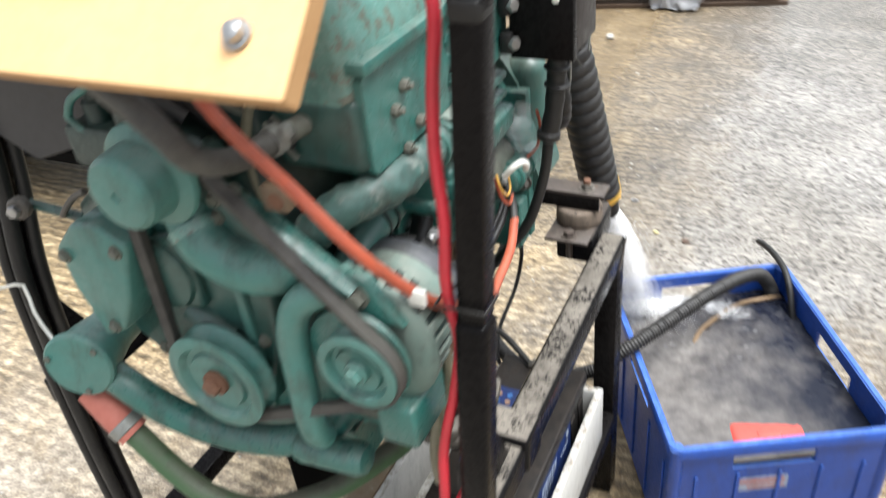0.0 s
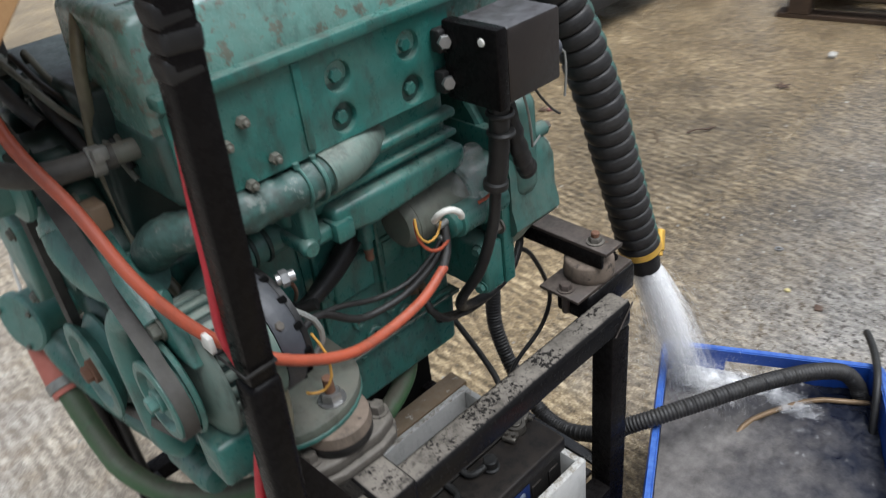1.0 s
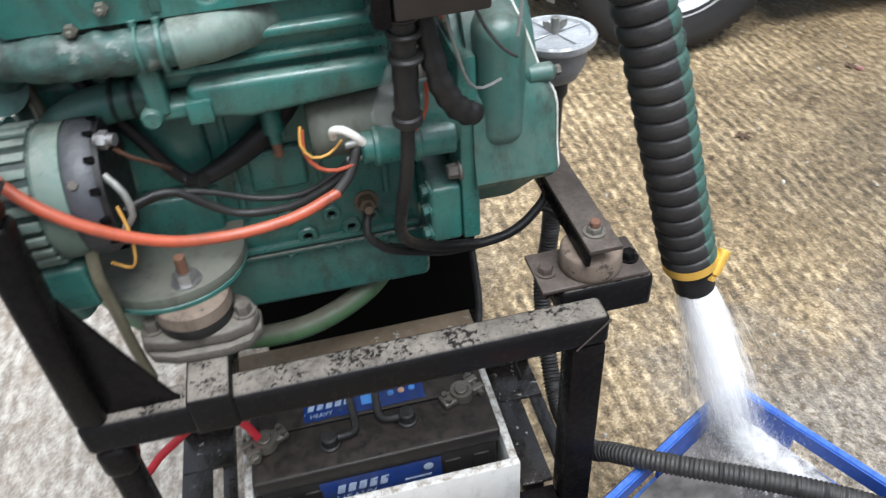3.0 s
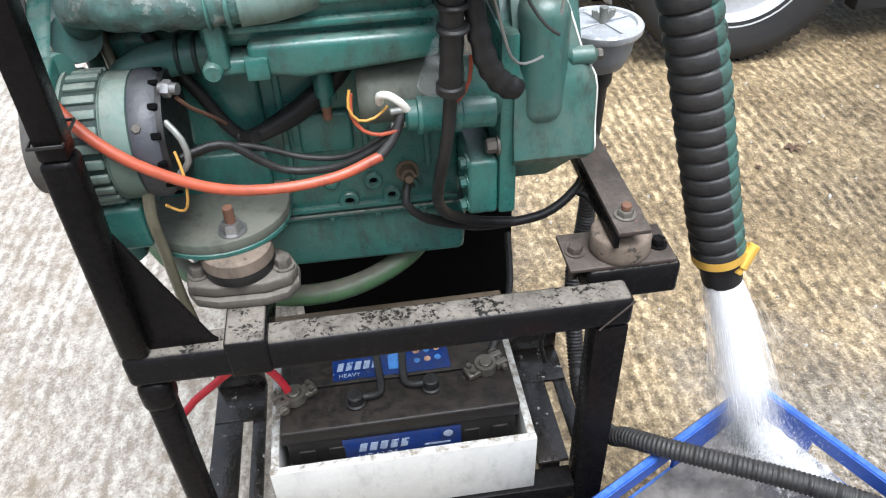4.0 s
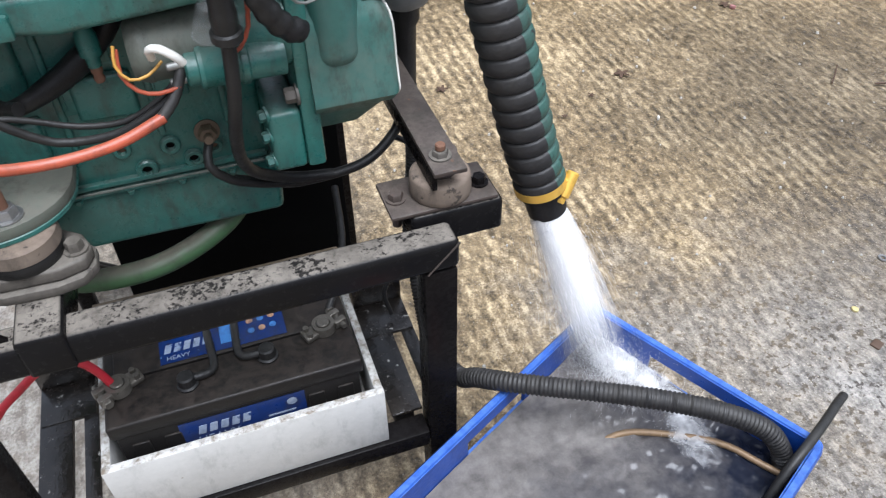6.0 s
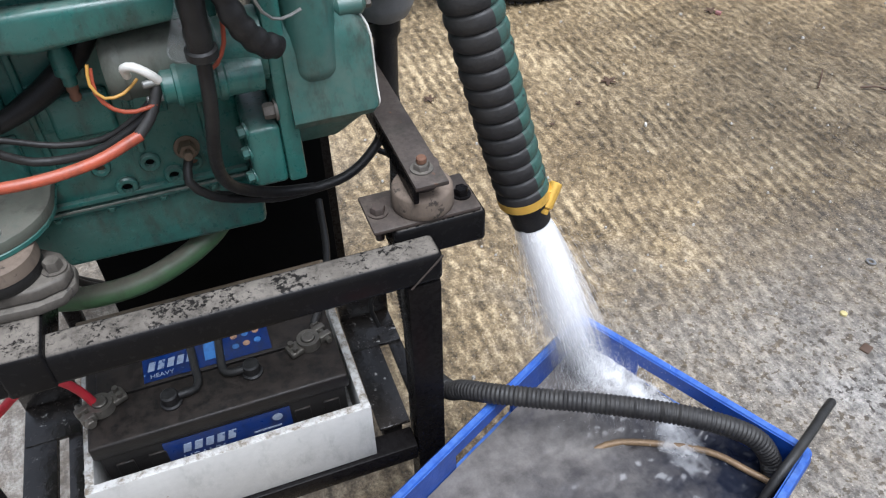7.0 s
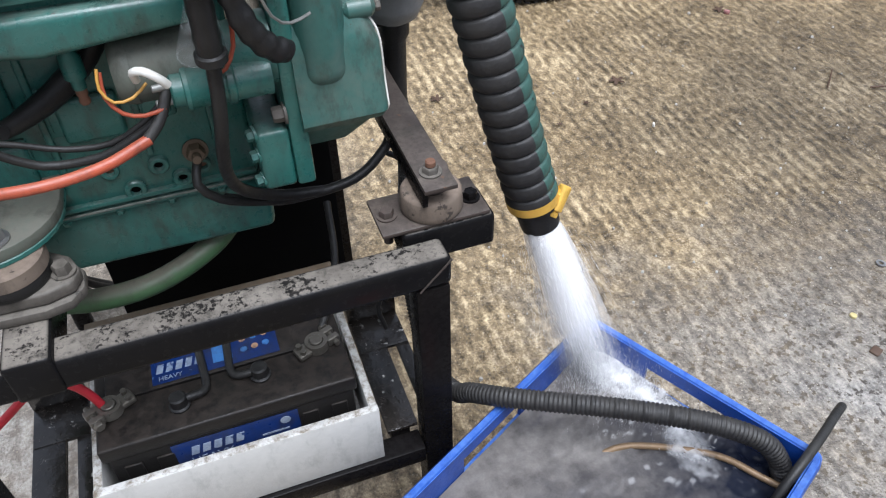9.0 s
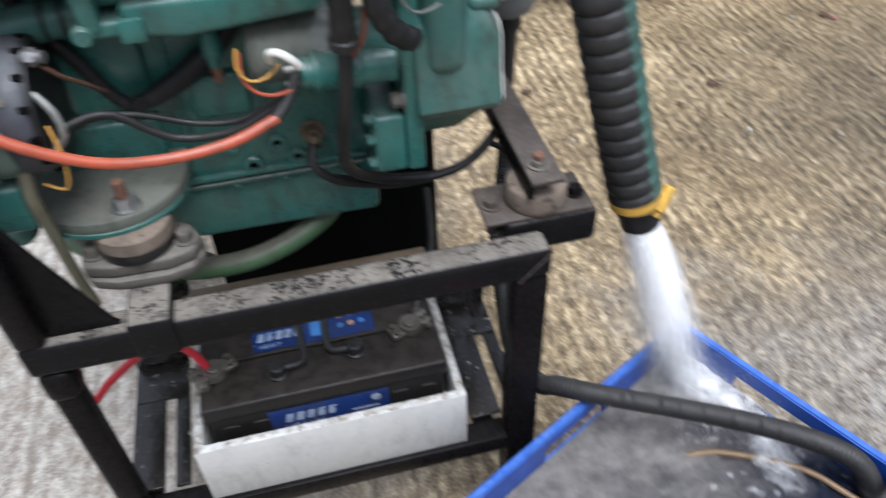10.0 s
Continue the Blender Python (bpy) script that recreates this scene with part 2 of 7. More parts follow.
GREEN_HOSE = surface("green_garden_hose", (0.036, 0.098, 0.036), (0.044, 0.100, 0.042), (0.06, 0.058, 0.042), rough=0.45, spots=0.05, dust=(0.085, 0.076, 0.056), dust_amount=0.95, dust_edge=(0.28, 0.50), grime=0.45, film=0.1)
CLEAR_TUBE = surface("yellowed_clear_tube", (0.185, 0.170, 0.112), (0.125, 0.115, 0.075), rough=0.3, grime=0.5)
PINK_HOSE = surface("faded_red_hose", (0.46, 0.15, 0.11), (0.36, 0.11, 0.08), rough=0.6)
TYRE = surface("tyre_rubber", (0.020, 0.020, 0.0215), (0.034, 0.033, 0.032), rough=0.6, spec=0.3, dust=(0.07, 0.066, 0.06), dust_amount=0.4, bump=0.4)
RIM = surface("silver_wheel_paint", (0.55, 0.55, 0.56), (0.42, 0.42, 0.42), rough=0.35, metal=0.4)
PALLET = surface("wet_dark_pallet_wood", (0.085, 0.050, 0.028), (0.050, 0.032, 0.020), (0.15, 0.10, 0.06), rough=0.6, spots=0.04)
JUNK = surface("dull_scrap", (0.22, 0.22, 0.23), (0.08, 0.08, 0.085), (0.45, 0.46, 0.47), rough=0.6, spots=0.07)
DARK_CLOTH = surface("dark_grey_panel", (0.045, 0.043, 0.042), (0.06, 0.056, 0.053), rough=0.7)
LEAF_MAT = surface("dead_leaf", (0.050, 0.026, 0.017), (0.085, 0.050, 0.028), rough=0.6, bump=0)
CHIP_MAT = surface("pale_stone_chip", (0.42, 0.40, 0.36), (0.30, 0.28, 0.24), rough=0.7, bump=0)
YELLOW_CHIP = surface("cream_plastic_cap", (0.55, 0.46, 0.20), rough=0.5, bump=0)
DARK_RED = surface("faded_red_print", (0.34, 0.11, 0.10), (0.28, 0.16, 0.15), rough=0.5, bump=0)
CAP_GLASS = surface("cloudy_plastic_lid", (0.43, 0.44, 0.45), (0.30, 0.31, 0.32), (0.62, 0.62, 0.60), rough=0.12, spots=0.07, coat=0.6, big=40, grime=0.3)



def clear_plastic():
    """Thin crinkled sheet: mostly clear, with a milky gloss."""
    m, nt, bsdf, geo = fresh("cloudy_clear_plastic")
    bsdf.inputs["Base Color"].default_value = (0.50, 0.52, 0.51, 1)
    bsdf.inputs["Roughness"].default_value = 0.14
    bp = nt.nodes.new("ShaderNodeBump")
    bp.inputs["Strength"].default_value, bp.inputs["Distance"].default_value = 1.0, 0.006
    folds = noise_tex(nt, geo.outputs["Position"], 75.0, 3.0, 0.6)
    nt.links.new(folds, bp.inputs["Height"])
    nt.links.new(bp.outputs[0], bsdf.inputs["Normal"])
    milky = ramp(nt, 0.36, 0.68)
    milky.inputs["To Min"].default_value, milky.inputs["To Max"].default_value = 0.05, 0.24
    nt.links.new(folds, milky.inputs[0])
    clear, out = nt.nodes.new("ShaderNodeBsdfTransparent"), nt.nodes.new("ShaderNodeMixShader")
    nt.links.new(milky.outputs[0], out.inputs[0])
    nt.links.new(clear.outputs[0], out.inputs[1])
    nt.links.new(bsdf.outputs[0], out.inputs[2])
    nt.links.new(out.outputs[0], nt.nodes["Material Output"].inputs["Surface"])
    return m


CLEAR = clear_plastic()


def concrete():
    m, nt, bsdf, geo = fresh("tamped_wet_concrete")
    vec = geo.outputs["Position"]
    sep = nt.nodes.new("ShaderNodeSeparateXYZ")
    nt.links.new(vec, sep.inputs[0])
    # wet runs from the stand away to the right and back; dry and pale on the pulley side
    wet_pos = math_node(nt, "ADD", math_node(nt, "MULTIPLY", sep.outputs["X"], 0.75), math_node(nt, "MULTIPLY", noise_tex(nt, vec, 1.6, 4.0, 0.6), 0.9))
    wet = ramp(nt, 0.32, 0.90)
    nt.links.new(wet_pos, wet.inputs[0])
    # a film of water lies beyond the crate
    reach = math_node(nt, "MINIMUM", math_node(nt, "SUBTRACT", 0.27, sep.outputs["Y"]), math_node(nt, "SUBTRACT", sep.outputs["X"], 1.06))
    soak_pos = math_node(nt, "ADD", math_node(nt, "MULTIPLY", reach, 1.6), math_node(nt, "MULTIPLY", math_node(nt, "SUBTRACT", noise_tex(nt, vec, 3.6, 7.0, 0.68), 0.5), 1.3))
    soak = ramp(nt, -0.42, 0.52)
    nt.links.new(soak_pos, soak.inputs[0])
    patch, grit = noise_tex(nt, vec, 4.0, 6.0, 0.65), noise_tex(nt, vec, 170.0, 3.0, 0.7)
    # lumps drawn out along the tamped ridges
    drawn = nt.nodes.new("ShaderNodeVectorMath")
    drawn.operation = "MULTIPLY"
    drawn.inputs[1].default_value = (1.0, 0.55, 1.0)
    nt.links.new(vec, drawn.inputs[0])
    lump = noise_tex(nt, drawn.outputs[0], 62.0, 5.0, 0.66)
    # the tamping bar left broken ridges, some 34 mm apart
    across = math_node(nt, "SUBTRACT", sep.outputs["X"], math_node(nt, "MULTIPLY", sep.outputs["Y"], 0.03))
    phase = math_node(nt, "ADD", math_node(nt, "MULTIPLY", across, 2 * math.pi / 0.034), math_node(nt, "MULTIPLY", noise_tex(nt, vec, 5.0, 4.0, 0.6), 6.0))
    broken = ramp(nt, 0.34, 0.56)
    nt.links.new(noise_tex(nt, vec, 3.1, 3.0, 0.6), broken.inputs[0])
    worn = ramp(nt, 3.0, 1.9)
    nt.links.new(sep.outputs["X"], worn.inputs[0])
    ridge = math_node(nt, "MULTIPLY", math_node(nt, "SINE", phase), math_node(nt, "MULTIPLY", broken.outputs[0], math_node(nt, "MULTIPLY", worn.outputs[0], math_node(nt, "SUBTRACT", 1.0, math_node(nt, "MULTIPLY", soak.outputs[0], 0.60)))))
    blend = math_node(nt, "ADD", math_node(nt, "MULTIPLY", patch, 0.22), math_node(nt, "ADD", math_node(nt, "MULTIPLY", grit, 0.31), math_node(nt, "ADD", math_node(nt, "MULTIPLY", lump, 0.47), math_node(nt, "MULTIPLY", ridge, 0.037))))
    fac = ramp(nt, 0.425, 0.60)
    nt.links.new(blend, fac.inputs[0])
    dry_col = mix_rgb(nt, fac.outputs[0], (0.215, 0.185, 0.152), (0.53, 0.490, 0.43))
    brown = ramp(nt, 0.49, 0.64)
    nt.links.new(noise_tex(nt, vec, 11.0, 8.0, 0.72), brown.inputs[0])
    dry_col = mix_rgb(nt, math_node(nt, "MULTIPLY", brown.outputs[0], 0.60), dry_col, (0.185, 0.138, 0.090))
    low, high = ramp(nt, 0.405, 0.515), ramp(nt, 0.515, 0.625)
    nt.links.new(blend, low.inputs[0])
    nt.links.new(blend, high.inputs[0])
    wet_col = mix_rgb(nt, low.outputs[0], (0.074, 0.052, 0.026), (0.270, 0.196, 0.106))
    wet_col = mix_rgb(nt, high.outputs[0], wet_col, (0.66, 0.520, 0.315))
    # worn smooth where it is soaked, with dark pits; blue-grey paleness paints in sky sheen
    soak_col = mix_rgb(nt, fac.outputs[0], (0.126, 0.118, 0.107), (0.43, 0.402, 0.365))
    pits = ramp(nt, 0.445, 0.375)
    nt.links.new(noise_tex(nt, vec, 70.0, 3.0, 0.55), pits.inputs[0])
    soak_col = mix_rgb(nt, pits.outputs[0], soak_col, (0.062, 0.053, 0.043))
    col = mix_rgb(nt, wet.outputs[0], dry_col, wet_col)
    col = mix_rgb(nt, soak.outputs[0], col, soak_col)
    # the film's edge is the darkest
    rim = math_node(nt, "MULTIPLY", math_node(nt, "MULTIPLY", soak.outputs[0], math_node(nt, "SUBTRACT", 1.0, soak.outputs[0])), 1.1)
    col = mix_rgb(nt, rim, col, (0.085, 0.072, 0.055))
    broad = ramp(nt, 0.42, 0.66)
    nt.links.new(noise_tex(nt, vec, 0.9, 6.0, 0.62), broad.inputs[0])
    stain = nt.nodes.new("ShaderNodeMix")
    stain.data_type, stain.blend_type = "RGBA", "MULTIPLY"
    stain.inputs[7].default_value = (0.66, 0.63, 0.58, 1.0)
    nt.links.new(math_node(nt, "MULTIPLY", broad.outputs[0], 0.75), stain.inputs[0])
    nt.links.new(col, stain.inputs[6])
    col = stain.outputs[2]
    # a damp patch beyond the crate
    damp_at = nt.nodes.new("ShaderNodeVectorMath")
    damp_at.operation = "DISTANCE"
    damp_at.inputs[1].default_value = (2.05, 0.80, 0.0)
    nt.links.new(vec, damp_at.inputs[0])
    damp = ramp(nt, -0.36, 0.16)
    nt.links.new(math_node(nt, "SUBTRACT", math_node(nt, "MULTIPLY", noise_tex(nt, vec, 3.2, 5.0, 0.6), 0.9), damp_at.outputs["Value"]), damp.inputs[0])
    soaked = nt.nodes.new("ShaderNodeMix")
    soaked.data_type, soaked.blend_type = "RGBA", "MULTIPLY"
    soaked.inputs[7].default_value = (0.56, 0.57, 0.60, 1.0)
    nt.links.new(damp.outputs[0], soaked.inputs[0])
    nt.links.new(col, soaked.inputs[6])
    col = soaked.outputs[2]
    # the yard further off is a fifth darker
    dull = nt.nodes.new("ShaderNodeMix")
    dull.data_type, dull.blend_type = "RGBA", "MULTIPLY"
    dull.inputs[7].default_value = (0.80, 0.785, 0.77, 1.0)
    nt.links.new(math_node(nt, "SUBTRACT", 1.0, worn.outputs[0]), dull.inputs[0])
    nt.links.new(col, dull.inputs[6])
    col = dull.outputs[2]
    vor = nt.nodes.new("ShaderNodeTexVoronoi")
    vor.inputs["Scale"].default_value = 140.0
    nt.links.new(vec, vor.inputs["Vector"])
    stone = ramp(nt, 0.26, 0.16)
    nt.links.new(vor.outputs["Distance"], stone.inputs[0])
    pick = nt.nodes.new("ShaderNodeSeparateColor")
    nt.links.new(vor.outputs["Color"], pick.inputs[0])
    some = ramp(nt, 0.60, 0.72)
    nt.links.new(pick.outputs[0], some.inputs[0])
    col = mix_rgb(nt, math_node(nt, "MULTIPLY", math_node(nt, "MULTIPLY", stone.outputs[0], some.outputs[0]), 0.42), col, (0.62, 0.535, 0.41))
    nt.links.new(col, bsdf.inputs["Base Color"])
    rg = ramp(nt, 0.0, 1.0)
    rg.inputs["To Min"].default_value, rg.inputs["To Max"].default_value = 0.80, 0.05
    nt.links.new(math_node(nt, "MULTIPLY", wet.outputs[0], math_node(nt, "ADD", 0.70, math_node(nt, "MULTIPLY", soak.outputs[0], 0.3))), rg.inputs[0])
    nt.links.new(rg.outputs[0], bsdf.inputs["Roughness"])
    bp = nt.nodes.new("ShaderNodeBump")
    bp.inputs["Strength"].default_value, bp.inputs["Distance"].default_value = 1.0, 0.016
    nt.links.new(math_node(nt, "SUBTRACT", 1.0, math_node(nt, "MULTIPLY", soak.outputs[0], 0.15)), bp.inputs["Strength"])
    nt.links.new(blend, bp.inputs["Height"])
    nt.links.new(bp.outputs[0], bsdf.inputs["Normal"])
    return m


def water_surface():
    m, nt, bsdf, geo = fresh("murky_water")
    vec = geo.outputs["Position"]
    sep = nt.nodes.new("ShaderNodeSeparateXYZ")
    nt.links.new(vec, sep.inputs[0])
    # fine bubbles dull the water; the far corner's dark blue paints in crate reflections
    corner_pos = math_node(nt, "ADD", math_node(nt, "MULTIPLY", sep.outputs["Y"], 1.5), math_node(nt, "SUBTRACT", noise_tex(nt, vec, 8.0, 5.0, 0.62), math_node(nt, "MULTIPLY", sep.outputs["X"], 1.1)))
    corner_fade = ramp(nt, -0.88, -0.46)
    nt.links.new(corner_pos, corner_fade.inputs[0])
    wisp = ramp(nt, 0.36, 0.68)
    nt.links.new(noise_tex(nt, vec, 17.0, 8.0, 0.72), wisp.inputs[0])
    murk = mix_rgb(nt, wisp.outputs[0], (0.078, 0.071, 0.067), (0.180, 0.165, 0.152))
    col = mix_rgb(nt, corner_fade.outputs[0], (0.010, 0.012, 0.020), murk)
    nt.links.new(col, bsdf.inputs["Base Color"])
    bsdf.inputs["Roughness"].default_value, bsdf.inputs["IOR"].default_value = 0.20, 1.33
    bp = nt.nodes.new("ShaderNodeBump")
    bp.inputs["Strength"].default_value, bp.inputs["Distance"].default_value = 0.22, 0.006
    nt.links.new(noise_tex(nt, vec, 46.0, 2.0, 0.5), bp.inputs["Height"])
    nt.links.new(bp.outputs[0], bsdf.inputs["Normal"])
    return m


def spray_mat(name, low, high, top, scale, stretch, attribute="", grain=0.55):
    """Aerated water: white where thick, clear in the gaps. attribute: how thick the foam lies."""
    m, nt, bsdf, geo = fresh(name)
    vec = nt.nodes.new("ShaderNodeVectorMath")
    vec.operation = "MULTIPLY"
    vec.inputs[1].default_value = stretch
    nt.links.new(geo.outputs["Position"], vec.inputs[0])
    n = noise_tex(nt, vec.outputs[0], scale, 5.0, 0.6)
    if attribute:
        thick = nt.nodes.new("ShaderNodeAttribute")
        thick.attribute_name = attribute
        n = math_node(nt, "ADD", math_node(nt, "MULTIPLY", n, grain), math_node(nt, "MULTIPLY", thick.outputs["Fac"], 0.75))
    a = ramp(nt, low, high)
    a.inputs["To Max"].default_value = top
    nt.links.new(n, a.inputs[0])
    # light passes through the thin sheets of bubbles
    nt.nodes.remove(bsdf)
    dif, tra, clear = nt.nodes.new("ShaderNodeBsdfDiffuse"), nt.nodes.new("ShaderNodeBsdfTranslucent"), nt.nodes.new("ShaderNodeBsdfTransparent")
    for node in (dif, tra):
        node.inputs["Color"].default_value = (0.99, 0.985, 0.98, 1)
    body, out = nt.nodes.new("ShaderNodeMixShader"), nt.nodes.new("ShaderNodeMixShader")
    body.inputs[0].default_value = 0.22
    nt.links.new(dif.outputs[0], body.inputs[1])
    nt.links.new(tra.outputs[0], body.inputs[2])
    nt.links.new(a.outputs[0], out.inputs[0])
    nt.links.new(clear.outputs[0], out.inputs[1])
    nt.links.new(body.outputs[0], out.inputs[2])
    nt.links.new(out.outputs[0], nt.nodes["Material Output"].inputs["Surface"])
    return m


CONCRETE, WATER = concrete(), water_surface()
SPRAY_HEART = spray_mat("dense_white_water", 0.12, 0.86, 0.97, 22.0, (1.0, 1.0, 0.10), "thick", 0.26)
DROPS = spray_mat("flying_water_drops", -1.0, 0.0, 1.0, 60.0, (1.0, 1.0, 0.3))
FOAM = spray_mat("white_foam", 0.40, 1.06, 0.95, 60.0, (1.0, 1.0, 1.0), "thick")
RED_UNDER = surface("red_plastic_under_water", (0.55, 0.07, 0.05), (0.40, 0.05, 0.04), rough=0.4)


# ---- mesh tools ----
def finish(bm, name, mat, smooth=40):
    me = bpy.data.meshes.new(name)
    bm.normal_update()
    bm.to_mesh(me)
    bm.free()
    me.shade_smooth()
    me.set_sharp_from_angle(angle=radians(smooth))
    for one in mat if isinstance(mat, (list, tuple)) else [mat]:
        me.materials.append(one)
    return me


def thing(name, base, label, category, group="", kind=""):
    ob = new(name)
    ob.location = base
    ob.empty_display_size = 0.05
    return tagged(ob, label, category, group, kind)


def part(name, bm, mat, parent, label="", smooth=40):
    ob = new(name, finish(bm, name, mat, smooth))
    ob.parent = parent
    ob.matrix_parent_inverse = Matrix.Translation(-parent.location) if parent.type == "EMPTY" else Matrix()
    return tagged(ob, label)


def solo(name, bm, mat, label, category, group="", kind="", smooth=40):
    return tagged(new(name, finish(bm, name, mat, smooth)), label, category, group, kind)


def bx(bm, x0, x1, y0, y1, z0, z1, b=0.002, seg=2, m=None, mi=0):
    """A box with rounded edges."""
    mat = (m or Matrix()) @ Matrix.Translation(((x0 + x1) / 2, (y0 + y1) / 2, (z0 + z1) / 2)) @ Matrix.Diagonal((x1 - x0, y1 - y0, z1 - z0, 1))
    before = set(bm.faces)
    vs = bmesh.ops.create_cube(bm, size=1, matrix=mat)["verts"]
    if b:
        es = list({e for v in vs for e in v.link_edges})
        bmesh.ops.bevel(bm, geom=es, offset=b, segments=seg, profile=0.5, affect="EDGES")
    if mi:
        for f in set(bm.faces) - before:
            f.material_index = mi
    return bm


def cy(bm, p0, p1, r0, r1=None, n=24, b=0.0, mi=0):
    """A cylinder or cone from p0 to p1, its rims rounded by b."""
    p0, p1 = Vector(p0), Vector(p1)
    r1 = r0 if r1 is None else r1
    d = (p1 - p0).length
    prof = [(0, 0.0), (0, max(r0 - b, 1e-4)), (min(b, d / 3), r0), (d - min(b, d / 3), r1), (d, max(r1 - b, 1e-4)), (d, 0.0)]
    if not b:
        prof = [(0, 0.0), (0, r0), (d, r1), (d, 0.0)]
    return lathe(bm, prof, p0, p1 - p0, n, mi)


def lathe(bm, prof, origin, axis, n=24, mi=0):
    """Turns (height, radius) pairs about an axis."""
    origin, axis = Vector(origin), Vector(axis).normalized()
    q = axis.to_track_quat("Z", "Y")
    rings = []
    for h, r in prof:
        if r <= 1e-6:
            rings.append([bm.verts.new(origin + q @ Vector((0, 0, h)))])
        else:
            ring = []
            for k in range(n):
                a = 2 * math.pi * k / n
                v = Vector((r * math.cos(a), r * math.sin(a), h))
                ring.append(bm.verts.new(origin + q @ v))
            rings.append(ring)
    for a, b in zip(rings, rings[1:]):
        for k in range(n):
            j = (k + 1) % n
            if len(a) == 1 and len(b) == 1:
                continue
            if len(a) == 1:
                f = bm.faces.new((a[0], b[j], b[k]))
            elif len(b) == 1:
                f = bm.faces.new((a[k], a[j], b[0]))
            else:
                f = bm.faces.new((a[k], a[j], b[j], b[k]))
            f.material_index = mi
    return bm


def curve_points(pts, step):
    """A smooth curve through the points, sampled about every step metres."""
    p = [Vector(q) for q in pts]
    p = [2 * p[0] - p[1]] + p + [2 * p[-1] - p[-2]]
    out = []
    for i in range(1, len(p) - 2):
        k = max(2, int((p[i + 1] - p[i]).length / step))
        for s in range(k):
            t = s / k
            a, b, c, d = p[i - 1], p[i], p[i + 1], p[i + 2]
            out.append(0.5 * ((2 * b) + (c - a) * t + (2 * a - 5 * b + 4 * c - d) * t * t + (3 * b - a - 3 * c + d) * t ** 3))
    out.append(p[-2])
    return out


def sweep(bm, pts, r, n=10, step=0.012, cap=True, mi=0, radius=None, stripe=None, raw=False, flat=1.0):
    """A round bar along a smooth curve. radius(length) overrides r; stripe: (from, to, material) in the ring's sides."""
    c = list(pts) if raw else curve_points(pts, step)
    c = [Vector(q) for q in c]
    side = None
    rings, run = [], 0.0
    for i, q in enumerate(c):
        t = (c[min(i + 1, len(c) - 1)] - c[max(i - 1, 0)]).normalized()
        if side is None:
            side = t.orthogonal().normalized()
            if abs(t.z) > 0.5:
                side = (Vector((1, 0, 0)) - t * t.x).normalized()
        side = (side - t * side.dot(t)).normalized()
        other = t.cross(side)
        if i:
            run += (q - c[i - 1]).length
        rr = radius(run) if radius else r
        rings.append([bm.verts.new(q + rr * (side * math.cos(2 * math.pi * k / n) + other * flat * math.sin(2 * math.pi * k / n))) for k in range(n)])
    for a, b in zip(rings, rings[1:]):
        for k in range(n):
            j = (k + 1) % n
            f = bm.faces.new((a[k], a[j], b[j], b[k]))
            f.material_index = stripe[2] if stripe and stripe[0] <= k < stripe[1] else mi
    if cap:
        for ring, back in ((rings[0], True), (rings[-1], False)):
            f = bm.faces.new(list(reversed(ring)) if back else ring)
            f.material_index = mi
    return bm


def prism(bm, outline, axis, lo, hi, b=0.0, seg=2, mi=0):
    """A flat outline in the two other axes, given thickness along axis."""
    place = {"x": lambda u, v, w: (w, u, v), "y": lambda u, v, w: (u, w, v), "z": lambda u, v, w: (u, v, w)}[axis]
    one = [bm.verts.new(place(u, v, lo)) for u, v in outline]
    two = [bm.verts.new(place(u, v, hi)) for u, v in outline]
    fs = [bm.faces.new(one), bm.faces.new(list(reversed(two)))]
    k = len(outline)
    for i in range(k):
        fs.append(bm.faces.new((one[i], two[i], two[(i + 1) % k], one[(i + 1) % k])))
    bmesh.ops.recalc_face_normals(bm, faces=fs)
    for f in fs:
        f.material_index = mi
    if b:
        bmesh.ops.bevel(bm, geom=list({e for f in fs for e in f.edges}), offset=b, segments=seg, profile=0.5, affect="EDGES")
    return bm


def hexa(bm, p, axis, r, h):
    """A hexagon nut or bolt head with a chamfered end."""
    return lathe(bm, [(0, 0.0), (0, r), (h * 0.8, r), (h, r * 0.86), (h, 0.0)], p, axis, 6)


def nb():
    return bmesh.new()


# ---- ground ----
def axis_steps(a, b, step, far):
    mid = list(np.arange(a, b + step / 2, step))
    lo, hi, d = [], [], step
    x = a
    while x > -far:
        d *= 1.35
        x -= d
        lo.append(x)
    x, d = b, step
    while x < far:
        d *= 1.35
        x += d
        hi.append(x)
    return np.array(lo[::-1] + mid + hi)


